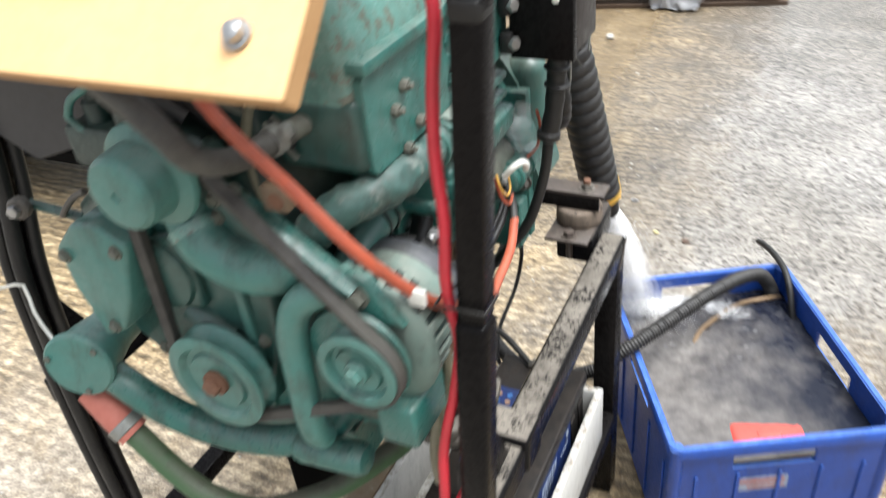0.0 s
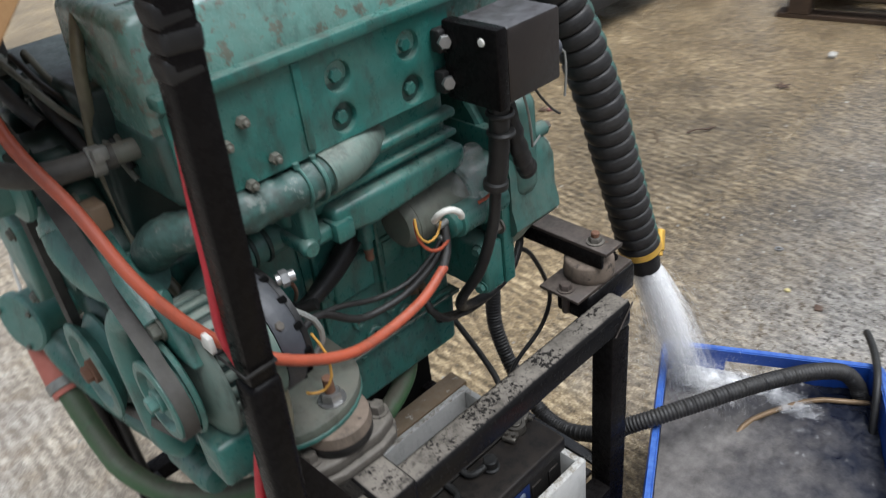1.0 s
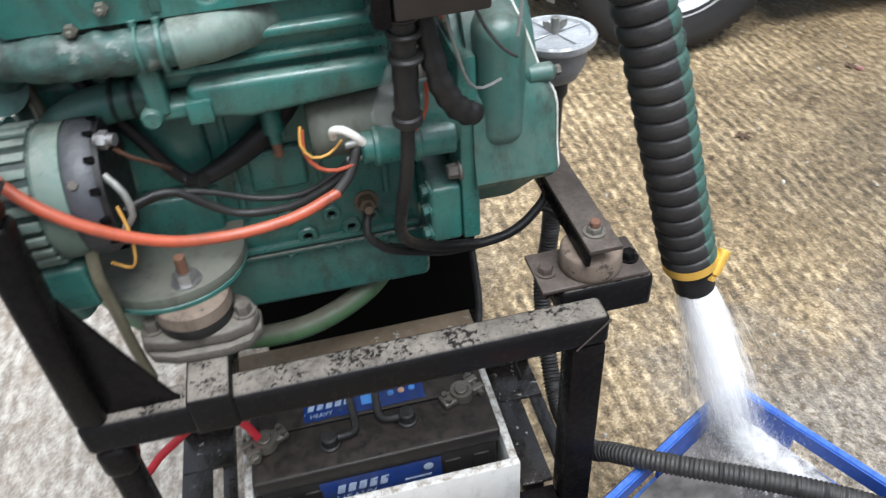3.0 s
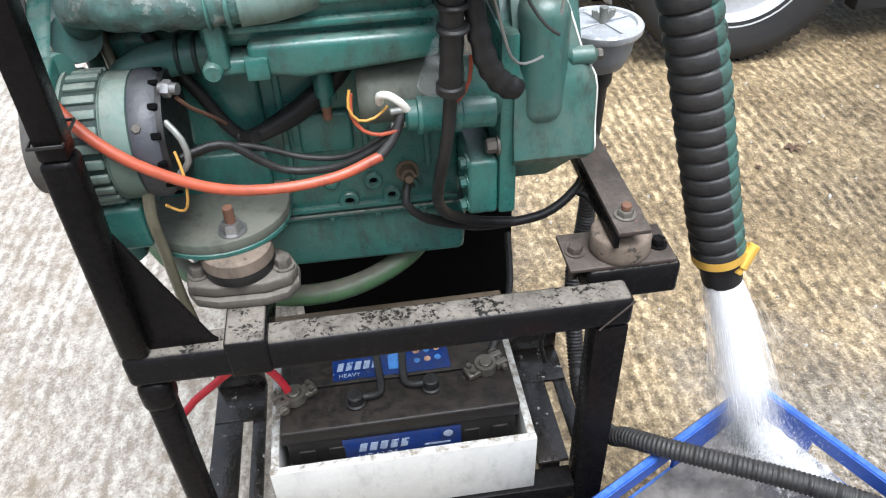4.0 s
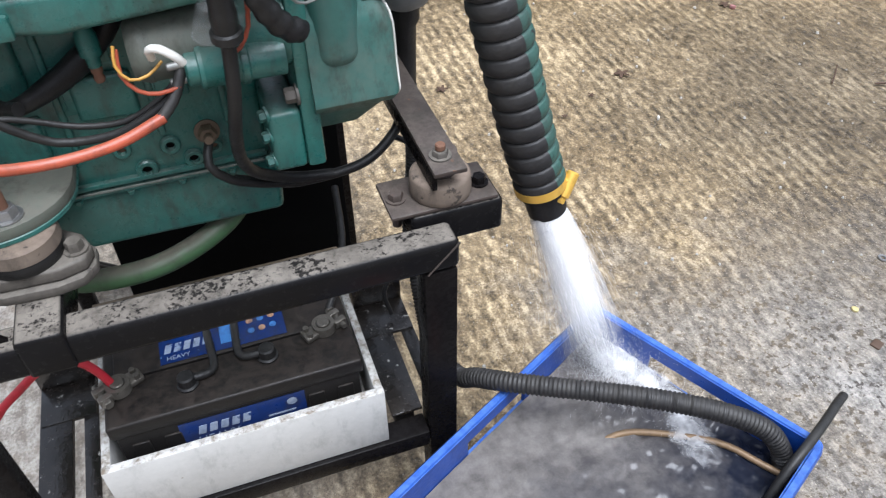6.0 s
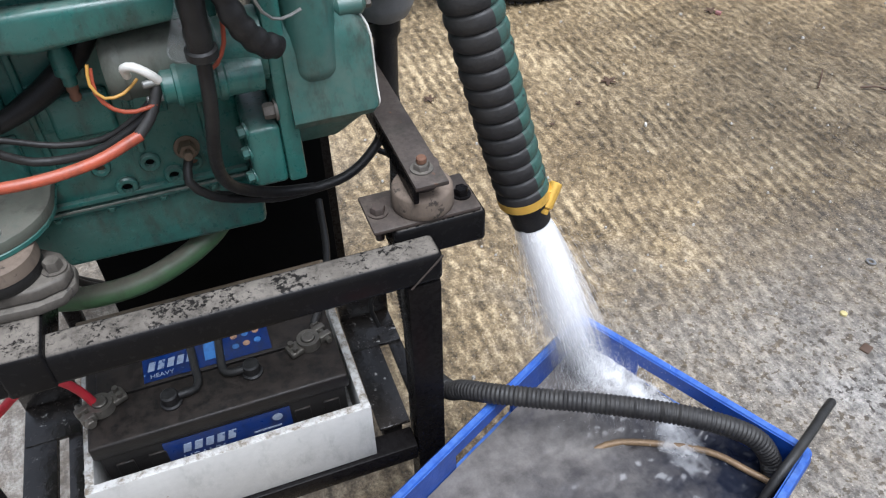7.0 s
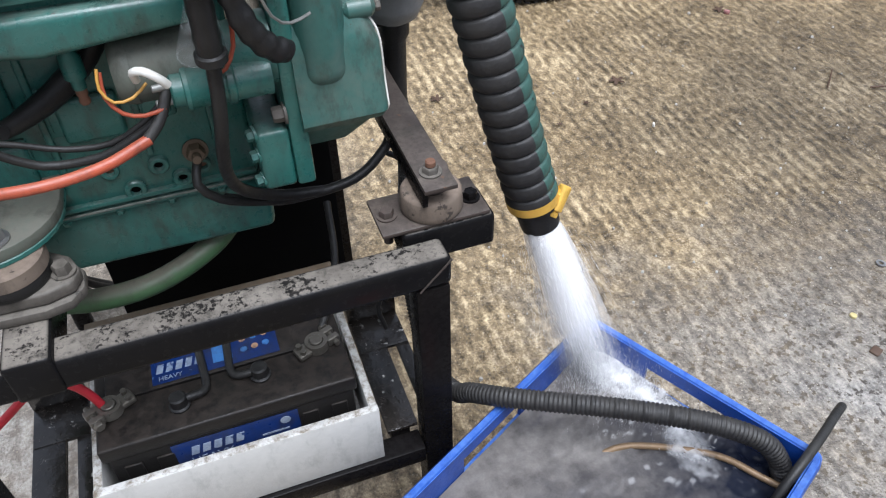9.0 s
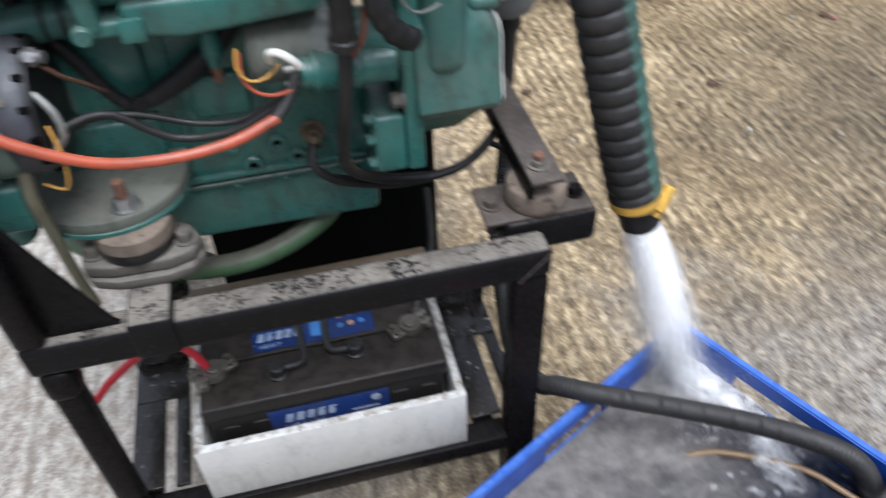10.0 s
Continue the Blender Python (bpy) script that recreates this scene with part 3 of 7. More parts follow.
def build_ground():
    gx, gy = axis_steps(-1.5, 3.2, 0.012, 160.0), axis_steps(-0.7, 2.7, 0.014, 160.0)
    verts = np.zeros((len(gx), len(gy), 3))
    for i, x in enumerate(gx):
        for j, y in enumerate(gy):
            z = 0.0
            if -1.6 < x < 3.4 and -0.9 < y < 3.0:
                u = x + 0.07 * y
                z = 0.0030 * noise.noise((u * 21.0, y * 2.6, 0.3)) + 0.0018 * noise.noise((u * 48.0, y * 9.0, 5.3)) + 0.0012 * noise.noise((x * 70.0, y * 55.0, 9.1))
                z -= 0.004
            verts[i, j] = (x, y, z)
    nx, ny = len(gx), len(gy)
    idx = np.arange(nx * ny).reshape(nx, ny)
    quads = np.stack([idx[:-1, :-1], idx[1:, :-1], idx[1:, 1:], idx[:-1, 1:]], -1).reshape(-1, 4)
    me = bpy.data.meshes.new("ground")
    me.from_pydata(verts.reshape(-1, 3).tolist(), [], quads.tolist())
    me.shade_smooth()
    me.materials.append(CONCRETE)
    return tagged(new("ground", me), "ridged concrete yard, wet and brown near the crate", "ground", kind="structure")


build_ground()


# ---- plain unseen wall added behind the camera to dim the front faces ----
def build_wall():
    bm = nb()
    bx(bm, -12.0, 14.0, -7.25, -7.0, -0.02, 3.2, 0.01, 1)
    return solo("unseen_wall", bm, surface("plain_grey_wall", (0.30, 0.29, 0.28), (0.24, 0.23, 0.22), rough=0.85, big=1.5), "plain grey wall added out of view to dim light", "wall", kind="structure")


build_wall()

BOLT_BROWN = surface("painted_bolt_worn_brown", (0.125, 0.118, 0.095), (0.075, 0.080, 0.062), (0.16, 0.085, 0.05), rough=0.45, spots=0.10, grime=0.4)
PLUG = surface("brown_brass", (0.15, 0.10, 0.06), (0.10, 0.07, 0.045), (0.2, 0.15, 0.1), rough=0.45, spots=0.05)
GREEN_CASE = surface("dusty_case_green", (0.040, 0.118, 0.100), (0.028, 0.088, 0.075), (0.045, 0.042, 0.030), rough=0.28, rough2=0.5, spots=0.06, big=14, dust=(0.17, 0.185, 0.15), dust_amount=0.7, bump=0.35, bump_scale=60, grime=0.7, film=0.45)


# ---- the steel stand ----
def bolt(parent, p, axis=(0, 0, 1), r=0.009, h=0.008, mat=STEEL, washer=True, stud=0.0, name="bolt", label=""):
    bm = nb()
    a = Vector(axis).normalized()
    p = Vector(p)
    if washer:
        cy(bm, p - a * 0.001, p + a * 0.002, r * 1.35, n=18)
    hexa(bm, p, a, r, h)
    if stud:
        cy(bm, p + a * h, p + a * (h + stud), r * 0.5, n=12, b=0.001)
    return part(name, bm, mat, parent, label)


def build_stand():
    st = thing("engine_stand", (0.30, 0.29, 0.0), "black welded steel tube stand with dusty rails", "stand")
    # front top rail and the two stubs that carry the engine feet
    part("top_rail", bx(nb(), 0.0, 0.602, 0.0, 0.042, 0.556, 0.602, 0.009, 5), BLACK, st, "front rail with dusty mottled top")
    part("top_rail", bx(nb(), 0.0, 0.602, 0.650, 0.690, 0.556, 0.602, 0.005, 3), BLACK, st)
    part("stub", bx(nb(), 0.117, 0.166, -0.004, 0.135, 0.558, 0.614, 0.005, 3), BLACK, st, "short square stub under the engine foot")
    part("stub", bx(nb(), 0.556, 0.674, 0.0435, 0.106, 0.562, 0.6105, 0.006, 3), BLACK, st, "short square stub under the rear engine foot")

    part("weld_seam", sweep(nb(), [(0.6005, -0.0002, 0.5990), (0.590, -0.0006, 0.588), (0.575, -0.0006, 0.5725), (0.560, -0.0004, 0.5565)], 0.0014, n=8, step=0.003, radius=lambda q: 0.0013 + 0.0006 * noise.noise((q * 300, 3.0, 0.2))), BROWN_STEEL, st, "rough brown weld across the corner")
    # legs
    for x0, y0 in ((0.556, 0.0015), (0.556, 0.6515)):
        part("leg", bx(nb(), x0, x0 + 0.043, y0, y0 + 0.038, 0.0, 0.5555, 0.003), BLACK_BARE, st)
    for y0, tilt in ((0.002, -0.053), (0.652, -0.167)):
        part("leg", bx(nb(), 0.005, 0.039, y0 + 0.001, y0 + 0.035, 0.0, 0.5555, 0.011, 4), BLACK_BARE, st)
        part("collar", bx(nb(), 0.002, 0.042, y0 - 0.002, y0 + 0.038, 0.506, 0.5555, 0.013, 4), BLACK_BARE, st)
        # the uprights that carry the board
        lean = Matrix(((1, 0, 0.032, 0.0175), (0, 1, tilt, y0 + 0.015), (0, 0, 1, 0.600), (0, 0, 0, 1)))
        part("sleeve", bx(nb(), -0.0165, 0.0165, -0.0165, 0.0165, 0.0, 0.274, 0.008, 3, lean), BLACK_BARE, st)
        part("upright", bx(nb(), -0.0138, 0.0138, -0.0138, 0.0138, 0.2735, 0.650, 0.004, 2, lean), BLACK_BARE, st)
        part("gusset", prism(nb(), [(0.030, 0.6015), (0.110, 0.6015), (0.104, 0.608), (0.036, 0.772), (0.030, 0.772)], "y", y0 + 0.014, y0 + 0.021, 0.001), BLACK_BARE, st, "black triangular steel gusset")
    # tape wound round the front upright
    for k, z in enumerate((1.142, 1.160, 1.178)):
        w = 0.0005 + 0.0007 * (k % 2)
        mm = Matrix.Translation((0.0175 + 0.032 * (z - 0.6), 0.017 - 0.053 * (z - 0.6), z)) @ Matrix.Rotation(radians(5 if k % 2 else -4), 4, "Y")
        part("tape", bx(nb(), -0.0138 - w, 0.0138 + w, -0.0138 - w, 0.0138 + w, 0, 0.020, 0.005, 3, mm), RUBBER, st, "black tape wound round the upright")
    # lower shelf: rails, slotted side plates with upturned ends
    part("lower_rail", bx(nb(), 0.041, 0.555, -0.003, 0.034, 0.198, 0.232, 0.003), BLACK_BARE, st)
    part("lower_rail", bx(nb(), 0.041, 0.555, 0.653, 0.687, 0.198, 0.232, 0.003), BLACK_BARE, st)
    for x0, x1 in ((0.012, 0.094), (0.508, 0.592)):
        bm = nb()
        mid = x0 + (x1 - x0) * 0.56
        bx(bm, x0, mid, 0.035, 0.268, 0.238, 0.244, 0.0015)
        bx(bm, mid + 0.015, x1, 0.035, 0.268, 0.234, 0.241, 0.0015)
        bx(bm, x0 + 0.001, x1 - 0.001, 0.190, 0.262, 0.2392, 0.2462, 0.0015)
        bx(bm, x0, x1, 0.262, 0.269, 0.2395, 0.285, 0.0015)
        part("shelf_plate", bm, BLACK_OILY, st, "oily slotted black side plate")
        part("side_rail", bx(nb(), x0 + 0.006, x0 + 0.036, 0.039, 0.651, 0.200, 0.233, 0.003), BLACK_BARE, st)
    # Panel fills the dark void under the engine; its black paints that shade.
    part("back_panel", bx(nb(), 0.158, 0.546, 0.425, 0.431, 0.205, 0.548, 0.002), BLACK_SHADE, st, "near-black panel holding the shade under the engine")
    # right foot: plate, bolts
    part("mount_plate", bx(nb(), 0.532, 0.668, 0.046, 0.118, 0.611, 0.617, 0.002), BROWN_STEEL, st, "worn brown steel mounting plate")
    bolt(st, (0.547, 0.080, 0.617), r=0.0095, h=0.010, mat=BROWN_STEEL)
    bolt(st, (0.653, 0.076, 0.617), r=0.0090, h=0.011, mat=BLACK_BARE)
    part("bolt_end", cy(nb(), (0.547, 0.080, 0.575), (0.547, 0.080, 0.610), 0.006, n=12, b=0.001), BROWN_STEEL, st)
    return st


build_stand()


# ---- the engine ----
def mount_disc(parent, c, z0, z1, r, mat, name="rubber_mount"):
    h = z1 - z0
    bm = lathe(nb(), [(0, 0.0), (0, r * 0.95), (h * 0.1, r), (h * 0.32, r * 1.0), (h * 0.5, r * 0.985), (h * 0.85, r * 0.97), (h * 0.97, r * 0.90), (h, r * 0.82), (h, 0.0)], (*c, z0), (0, 0, 1), 40)
    return part(name, bm, mat, parent, "perished rubber engine mount")


def pulley(name, parent, x, y, z, r, w, mat, hub, hub_mat, label):
    """A V-belt pulley whose axle lies along x; its open side faces -x."""
    prof = [(0.007, 0.0), (0.007, hub), (0.006, hub * 1.5), (0.0045, r * 0.55), (0.009, r * 0.60), (0.008, r * 0.70), (0.0, r * 0.78), (0.0, r * 0.94), (0.0015, r), (0.005, r), (w * 0.5, r * 0.80), (w - 0.005, r), (w - 0.0015, r), (w, r * 0.92), (w, 0.0)]
    ob = part(name, lathe(nb(), prof, (x, y, z), (1, 0, 0), 48), mat, parent, label)
    bm = nb()
    cy(bm, (x - 0.001, y, z), (x + 0.0075, y, z), hub * 0.95, n=24, b=0.001)
    hexa(bm, (x - 0.001, y, z), (-1, 0, 0), hub * 0.66, 0.008)
    part("pulley_bolt", bm, hub_mat, ob)
    return ob


def belt_loop(circles, w, t, x):
    """A belt round circles (y, z, r), listed anticlockwise as seen from -x."""
    pts = []
    k = len(circles)
    for i in range(k):
        (y0, z0, r0), (y1, z1, r1), (yp, zp, rp) = circles[i], circles[(i + 1) % k], circles[i - 1]

        def tangent(a, b):
            dy, dz = b[0] - a[0], b[1] - a[1]
            d = math.hypot(dy, dz)
            base = math.atan2(dz, dy)
            off = math.acos((a[2] - b[2]) / d)
            return base - off

        a_in, a_out = tangent(circles[i - 1], circles[i]), tangent(circles[i], circles[(i + 1) % k])
        while a_out < a_in:
            a_out += 2 * math.pi
        for s in range(13):
            a = a_in + (a_out - a_in) * s / 12
            pts.append((y0 + r0 * math.cos(a), z0 + r0 * math.sin(a)))
        # a run between two wheels
        ya, za = y0 + r0 * math.cos(a_out), z0 + r0 * math.sin(a_out)
        yb, zb = y1 + r1 * math.cos(a_out), z1 + r1 * math.sin(a_out)
        pts += [(ya + (yb - ya) * s / 6, za + (zb - za) * s / 6) for s in range(1, 6)]
    bm = nb()
    n = len(pts)
    rings = []
    for i, (y, z) in enumerate(pts):
        ty, tz = pts[(i + 1) % n][0] - pts[i - 1][0], pts[(i + 1) % n][1] - pts[i - 1][1]
        d = math.hypot(ty, tz)
        ny_, nz_ = tz / d, -ty / d
        ring = []
        for dx, dn in ((-w / 2, t / 2), (w / 2, t / 2), (w * 0.32, -t / 2), (-w * 0.32, -t / 2)):
            ring.append(bm.verts.new((x + dx, y + ny_ * dn, z + nz_ * dn)))
        rings.append(ring)
    for i in range(n):
        a, b = rings[i], rings[(i + 1) % n]
        for q in range(4):
            bm.faces.new((a[q], b[q], b[(q + 1) % 4], a[(q + 1) % 4]))
    bmesh.ops.recalc_face_normals(bm, faces=bm.faces)
    return bm


def loft(bm, levels, x0, y1):
    """A rounded casting: at each height z its far x, its near y and its corner radius."""
    rings = []
    for z, x1, y0, r in levels:
        ring = [(x0, y1), (x0, y0)]
        ring += [(x1 - r + r * math.sin(radians(a)), y0 + r - r * math.cos(radians(a))) for a in range(0, 91, 15)]
        ring.append((x1, y1))
        rings.append([bm.verts.new((x, y, z)) for x, y in ring])
    for a, b in zip(rings, rings[1:]):
        for k in range(len(a)):
            j = (k + 1) % len(a)
            bm.faces.new((a[k], a[j], b[j], b[k]))
    bm.faces.new(rings[0][::-1])
    bm.faces.new(rings[-1])
    bmesh.ops.recalc_face_normals(bm, faces=bm.faces)
    return bm


def holed_plate(bm, x0, x1, z0, z1, y0, y1, holes, r):
    """An upright plate with round holes whose rims are rounded off."""
    def loop(pts, y):
        vs = [bm.verts.new((x, y, z)) for x, z in pts]
        return vs, [bm.edges.new((vs[k], vs[(k + 1) % len(vs)])) for k in range(len(vs))]
    k = 0.006
    rect = [(x0 + k, z0), (x1 - k, z0), (x1, z0 + k), (x1, z1 - k), (x1 - k, z1), (x0 + k, z1), (x0, z1 - k), (x0, z0 + k)]
    ring = lambda c, q: [(c[0] + q * math.cos(2 * math.pi * a / 28), c[1] + q * math.sin(2 * math.pi * a / 28)) for a in range(28)]
    outer, edges = loop(rect, y0)
    for c in holes:
        rims = [loop(ring(c, r + 0.0030), y0), loop(ring(c, r + 0.0008), y0 + 0.0012), loop(ring(c, r), y0 + 0.0035), loop(ring(c, r), y1)]
        edges += rims[0][1]
        for (a, _), (b2, _) in zip(rims, rims[1:]):
            for q in range(28):
                bm.faces.new((a[q], a[(q + 1) % 28], b2[(q + 1) % 28], b2[q]))
    bmesh.ops.triangle_fill(bm, use_beauty=True, use_dissolve=False, edges=edges)
    back, _ = loop(rect, y1)
    for q in range(8):
        bm.faces.new((outer[q], outer[(q + 1) % 8], back[(q + 1) % 8], back[q]))
    bmesh.ops.recalc_face_normals(bm, faces=bm.faces)
    return bm


def build_engine():
    en = thing("engine", (0.25, 0.30, 0.55), "green painted marine diesel engine on rubber feet", "engine")
    # crankcase and its cast ribs
    block = part("block", bx(nb(), 0.030, 0.420, 0.190, 0.430, 0.640, 0.900, 0.008, 3), GREEN, en, "green cast iron crankcase", 30)
    for x in (0.205, 0.300, 0.375):
        part("rib", bx(nb(), x, x + 0.008, 0.184, 0.195, 0.700, 0.880, 0.003), GREEN, block)
    part("rib", bx(nb(), 0.05, 0.415, 0.183, 0.195, 0.645, 0.652, 0.002), GREEN, block)
    part("boss", bx(nb(), 0.225, 0.290, 0.181, 0.193, 0.735, 0.790, 0.006, 3), GREEN, block)
    part("boss", bx(nb(), 0.10, 0.19, 0.181, 0.193, 0.76, 0.86, 0.008, 3), GREEN, block)
    for x, z, r in ((0.275, 0.657, 0.013), (0.330, 0.660, 0.012), (0.308, 0.684, 0.012), (0.255, 0.690, 0.011), (0.356, 0.672, 0.010)):
        boss = part("core_plug", lathe(nb(), [(0, r), (0.006, r), (0.008, r * 0.86), (0.008, r * 0.52), (0.006, r * 0.44), (-0.002, r * 0.42)], (x, 0.192, z), (0, -1, 0), 28), GREEN, block)
        # Black discs paint the shade inside the holes; two are rust.
        part("hole_disc", lathe(nb(), [(0, 0.0), (0, r * 0.43), (0.0006, r * 0.43), (0.0006, 0.0)], (x, 0.1905, z), (0, -1, 0), 20), RUST if x in (0.255, 0.356) else BLACK_SHADE, boss, "flat disc closing the bolt hole")
    # raised casting outlines on the crankcase side
    for x, z, w, h in ((0.212, 0.745, 0.030, 0.060), (0.250, 0.800, 0.026, 0.052), (0.305, 0.745, 0.040, 0.046), (0.165, 0.712, 0.022, 0.040)):
        bm = nb()
        bx(bm, x, x + w, 0.1865, 0.192, z, z + h, 0.003, 2)
        bx(bm, x + 0.005, x + w - 0.005, 0.1845, 0.188, z + 0.006, z + h - 0.006, 0.002, 2)
        part("casting_panel", bm, GREEN, block)
    part("gasket", bx(nb(), 0.046, 0.430, 0.1830, 0.1855, 0.6385, 0.6415, 0.0006, 1), surface("pale_gasket_edge", (0.24, 0.235, 0.20), (0.03, 0.07, 0.058), (0.02, 0.05, 0.042), rough=0.7, spots=0.16, big=60, bump=0), block, "thin pale gasket edge over the sump")
    bolt(block, (0.352, 0.188, 0.693), (0, -1, 0.15), r=0.011, h=0.016, mat=PLUG, stud=0.012, name="drain_plug", label="rusty brass drain plug")
    # sump
    bm = nb()
    prism(bm, [(0.060, 0.552), (0.425, 0.548), (0.430, 0.636), (0.045, 0.636)], "y", 0.192, 0.425, 0.010, 3)
    sump = part("sump", bm, GREEN, en, "green pressed oil sump", 30)
    part("sump_flange", bx(nb(), 0.040, 0.432, 0.184, 0.432, 0.635, 0.6405, 0.001), GREEN, en)
    for x in (0.07, 0.13, 0.19, 0.25, 0.31, 0.37):
        bolt(sump, (x, 0.186, 0.6345), (0, 0, -1), r=0.005, h=0.005, mat=GREEN, washer=False)
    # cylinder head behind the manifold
    # The head's dark colour stands in for shade behind the manifold.
    part("cylinder_head", bx(nb(), 0.030, 0.430, 0.200, 0.420, 0.898, 1.085, 0.008, 3), GREEN_DARK, en, "dark green cylinder head, gap shade in its colour")
    # water-jacketed manifold along the side
    man = part("manifold", bx(nb(), 0.060, 0.386, 0.1145, 0.210, 0.982, 1.088, 0.010, 3), GREEN, en, "green water-cooled exhaust manifold casting", 30)
    holes = ((0.237, 1.049), (0.236, 1.006), (0.329, 1.051), (0.329, 1.003))
    part("face_plate", holed_plate(nb(), 0.058, 0.388, 0.984, 1.080, 0.106, 0.115, holes, 0.0150), GREEN, man, "", 35)
    part("lower_casting", bx(nb(), 0.150, 0.386, 0.120, 0.205, 0.905, 0.986, 0.012, 3), GREEN, man)
    part("step", bx(nb(), 0.262, 0.390, 0.108, 0.130, 0.948, 0.960, 0.005, 3), GREEN, man)
    part("rib", bx(nb(), 0.186, 0.196, 0.1035, 0.125, 0.990, 1.079, 0.002), GREEN, man)
    bm = nb()
    prism(bm, [(0.196, 0.884), (0.250, 0.876), (0.384, 0.886), (0.392, 0.896), (0.392, 0.916), (0.196, 0.918)], "y", 0.100, 0.165, 0.008, 4)
    part("manifold_rib", bm, GREEN, man, "shiny rounded lower lip", 50)
    part("end_flange", bx(nb(), 0.158, 0.178, 0.100, 0.16, 0.892, 0.945, 0.005, 3), GREEN, man)
    part("end_bar", bx(nb(), 0.152, 0.200, 0.104, 0.16, 0.884, 0.902, 0.006, 3), GREEN, man)
    part("end_boss", bx(nb(), 0.192, 0.216, 0.095, 0.120, 0.881, 0.905, 0.003, 2), GREEN, man)
    part("end_boss", lathe(nb(), [(0, 0.0), (0, 0.0105), (0.008, 0.0105), (0.011, 0.008), (0.011, 0.0)], (0.160, 0.106, 0.893), (0, -1, 0), 18), GREEN, man)
    part("step", bx(nb(), 0.180, 0.388, 0.108, 0.130, 0.926, 0.934, 0.003, 2), GREEN, man)
    for x, z in ((0.237, 1.049), (0.236, 1.006), (0.329, 1.051), (0.329, 1.003)):
        # Seat floors get the dimmer green, which paints in their recess shade.
        part("bolt_seat", lathe(nb(), [(0, 0.0), (0, 0.0152), (0.0012, 0.0152), (0.0012, 0.0)], (x, 0.1155, z), (0, -1, 0), 24), GREEN_DIM, man)
        bolt(man, (x, 0.1145, z), (0, -1, 0), r=0.0075, h=0.0055, mat=GREEN, washer=False)
    for x, z in ((0.125, 1.046), (0.104, 1.030), (0.148, 1.000), (0.118, 0.985)):
        bolt(man, (x, 0.1055, z), (0, -1, 0), r=0.0062, h=0.007, mat=BOLT_BROWN, washer=False, stud=0.005)
    # rocker cover: flat top, slanted weathered side, upright end
    bm = nb()
    prism(bm, [(0.1165, 1.020), (0.1095, 1.0925), (0.127, 1.156), (0.260, 1.160), (0.276, 1.0925), (0.270, 1.020)], "x", 0.052, 0.520, 0.015, 5)
    rc = part("rocker_cover", bm, GREEN_WORN, en, "weathered green rocker cover with worn brown paint", 35)
    part("cover_seam", sweep(nb(), [(0.070, 0.158, 1.1572), (0.20, 0.160, 1.1574), (0.50, 0.160, 1.1574)], 0.0014, n=6), GREEN_DARK, rc)
    part("cover_lip", bx(nb(), 0.054, 0.515, 0.0975, 0.120, 1.0805, 1.0935, 0.003, 2), GREEN, rc)
    # The end's dimmer green paints in the board's shade, along with mud.
    part("tank_end", bx(nb(), 0.0505, 0.098, 0.1095, 0.262, 0.985, 1.0600, 0.012, 4), GREEN_DIM, en, "smooth green header tank end")
    # thick flaking pipe into the manifold, with band clips
    bm = nb()
    path = [(0.268, 0.128, 0.962), (0.235, 0.114, 0.960), (0.196, 0.108, 0.959), (0.150, 0.108, 0.958), (0.100, 0.110, 0.960), (0.060, 0.118, 0.962), (0.040, 0.140, 0.955), (0.032, 0.17, 0.93)]
    sweep(bm, path, 0.021, n=32, step=0.004, radius=lambda s: 0.0205 + 0.0012 * noise.noise((s * 90, 1.7, 0)))
    for v in bm.verts:
        crust = max(0.0, min(1.0, (0.200 - v.co.x) / 0.02))
        out = Vector((0.0, v.co.y - 0.110, v.co.z - 0.959)).normalized()
        v.co += out * crust * (0.0022 * noise.noise(v.co * 70) + 0.0016 * noise.noise(v.co * 150))
    pipe = part("coolant_pipe", bm, GREEN_FLAKY, en, "flaking pale green coolant pipe", 60)
    part("pipe_end", sweep(nb(), [(0.284, 0.142, 0.964), (0.262, 0.126, 0.962), (0.230, 0.112, 0.960), (0.196, 0.1075, 0.959)], 0.0235, n=20, step=0.006), GREEN_DUSTY, pipe, "", 60)
    for x, w in ((0.190, 0.005), (0.170, 0.003)):
        bm = nb()
        cy(bm, (x, 0.108, 0.9585), (x - w, 0.108, 0.9585), 0.0245, n=28, b=0.001)
        cy(bm, (x - 0.002, 0.104, 0.980), (x - 0.002, 0.104, 0.986), 0.0035, n=10)
        part("band_clip", bm, GREEN_CHIP, pipe)
    bm = nb()
    sweep(bm, [(0.165, 0.160, 0.890), (0.120, 0.158, 0.888), (0.085, 0.158, 0.882), (0.058, 0.160, 0.866), (0.044, 0.168, 0.840), (0.042, 0.180, 0.805)], 0.020, n=18, step=0.008)
    p2 = part("coolant_elbow", bm, GREEN_CHIP, en, "green coolant elbow with peeling paint", 60)
    for x in (0.140, 0.122):
        part("band_clip", cy(nb(), (x, 0.159, 0.889), (x - 0.005, 0.159, 0.889), 0.0225, n=24, b=0.001), GREEN_DARK, p2)
    # drain tap under the manifold
    bm = nb()
    lathe(bm, [(0, 0), (0, 0.007), (0.012, 0.007), (0.013, 0.011), (0.034, 0.011), (0.040, 0.008), (0.060, 0.008), (0.060, 0)], (0.264, 0.150, 0.818), (0, 0, 1), 16)
    tap = part("drain_tap", bm, GREEN, en)
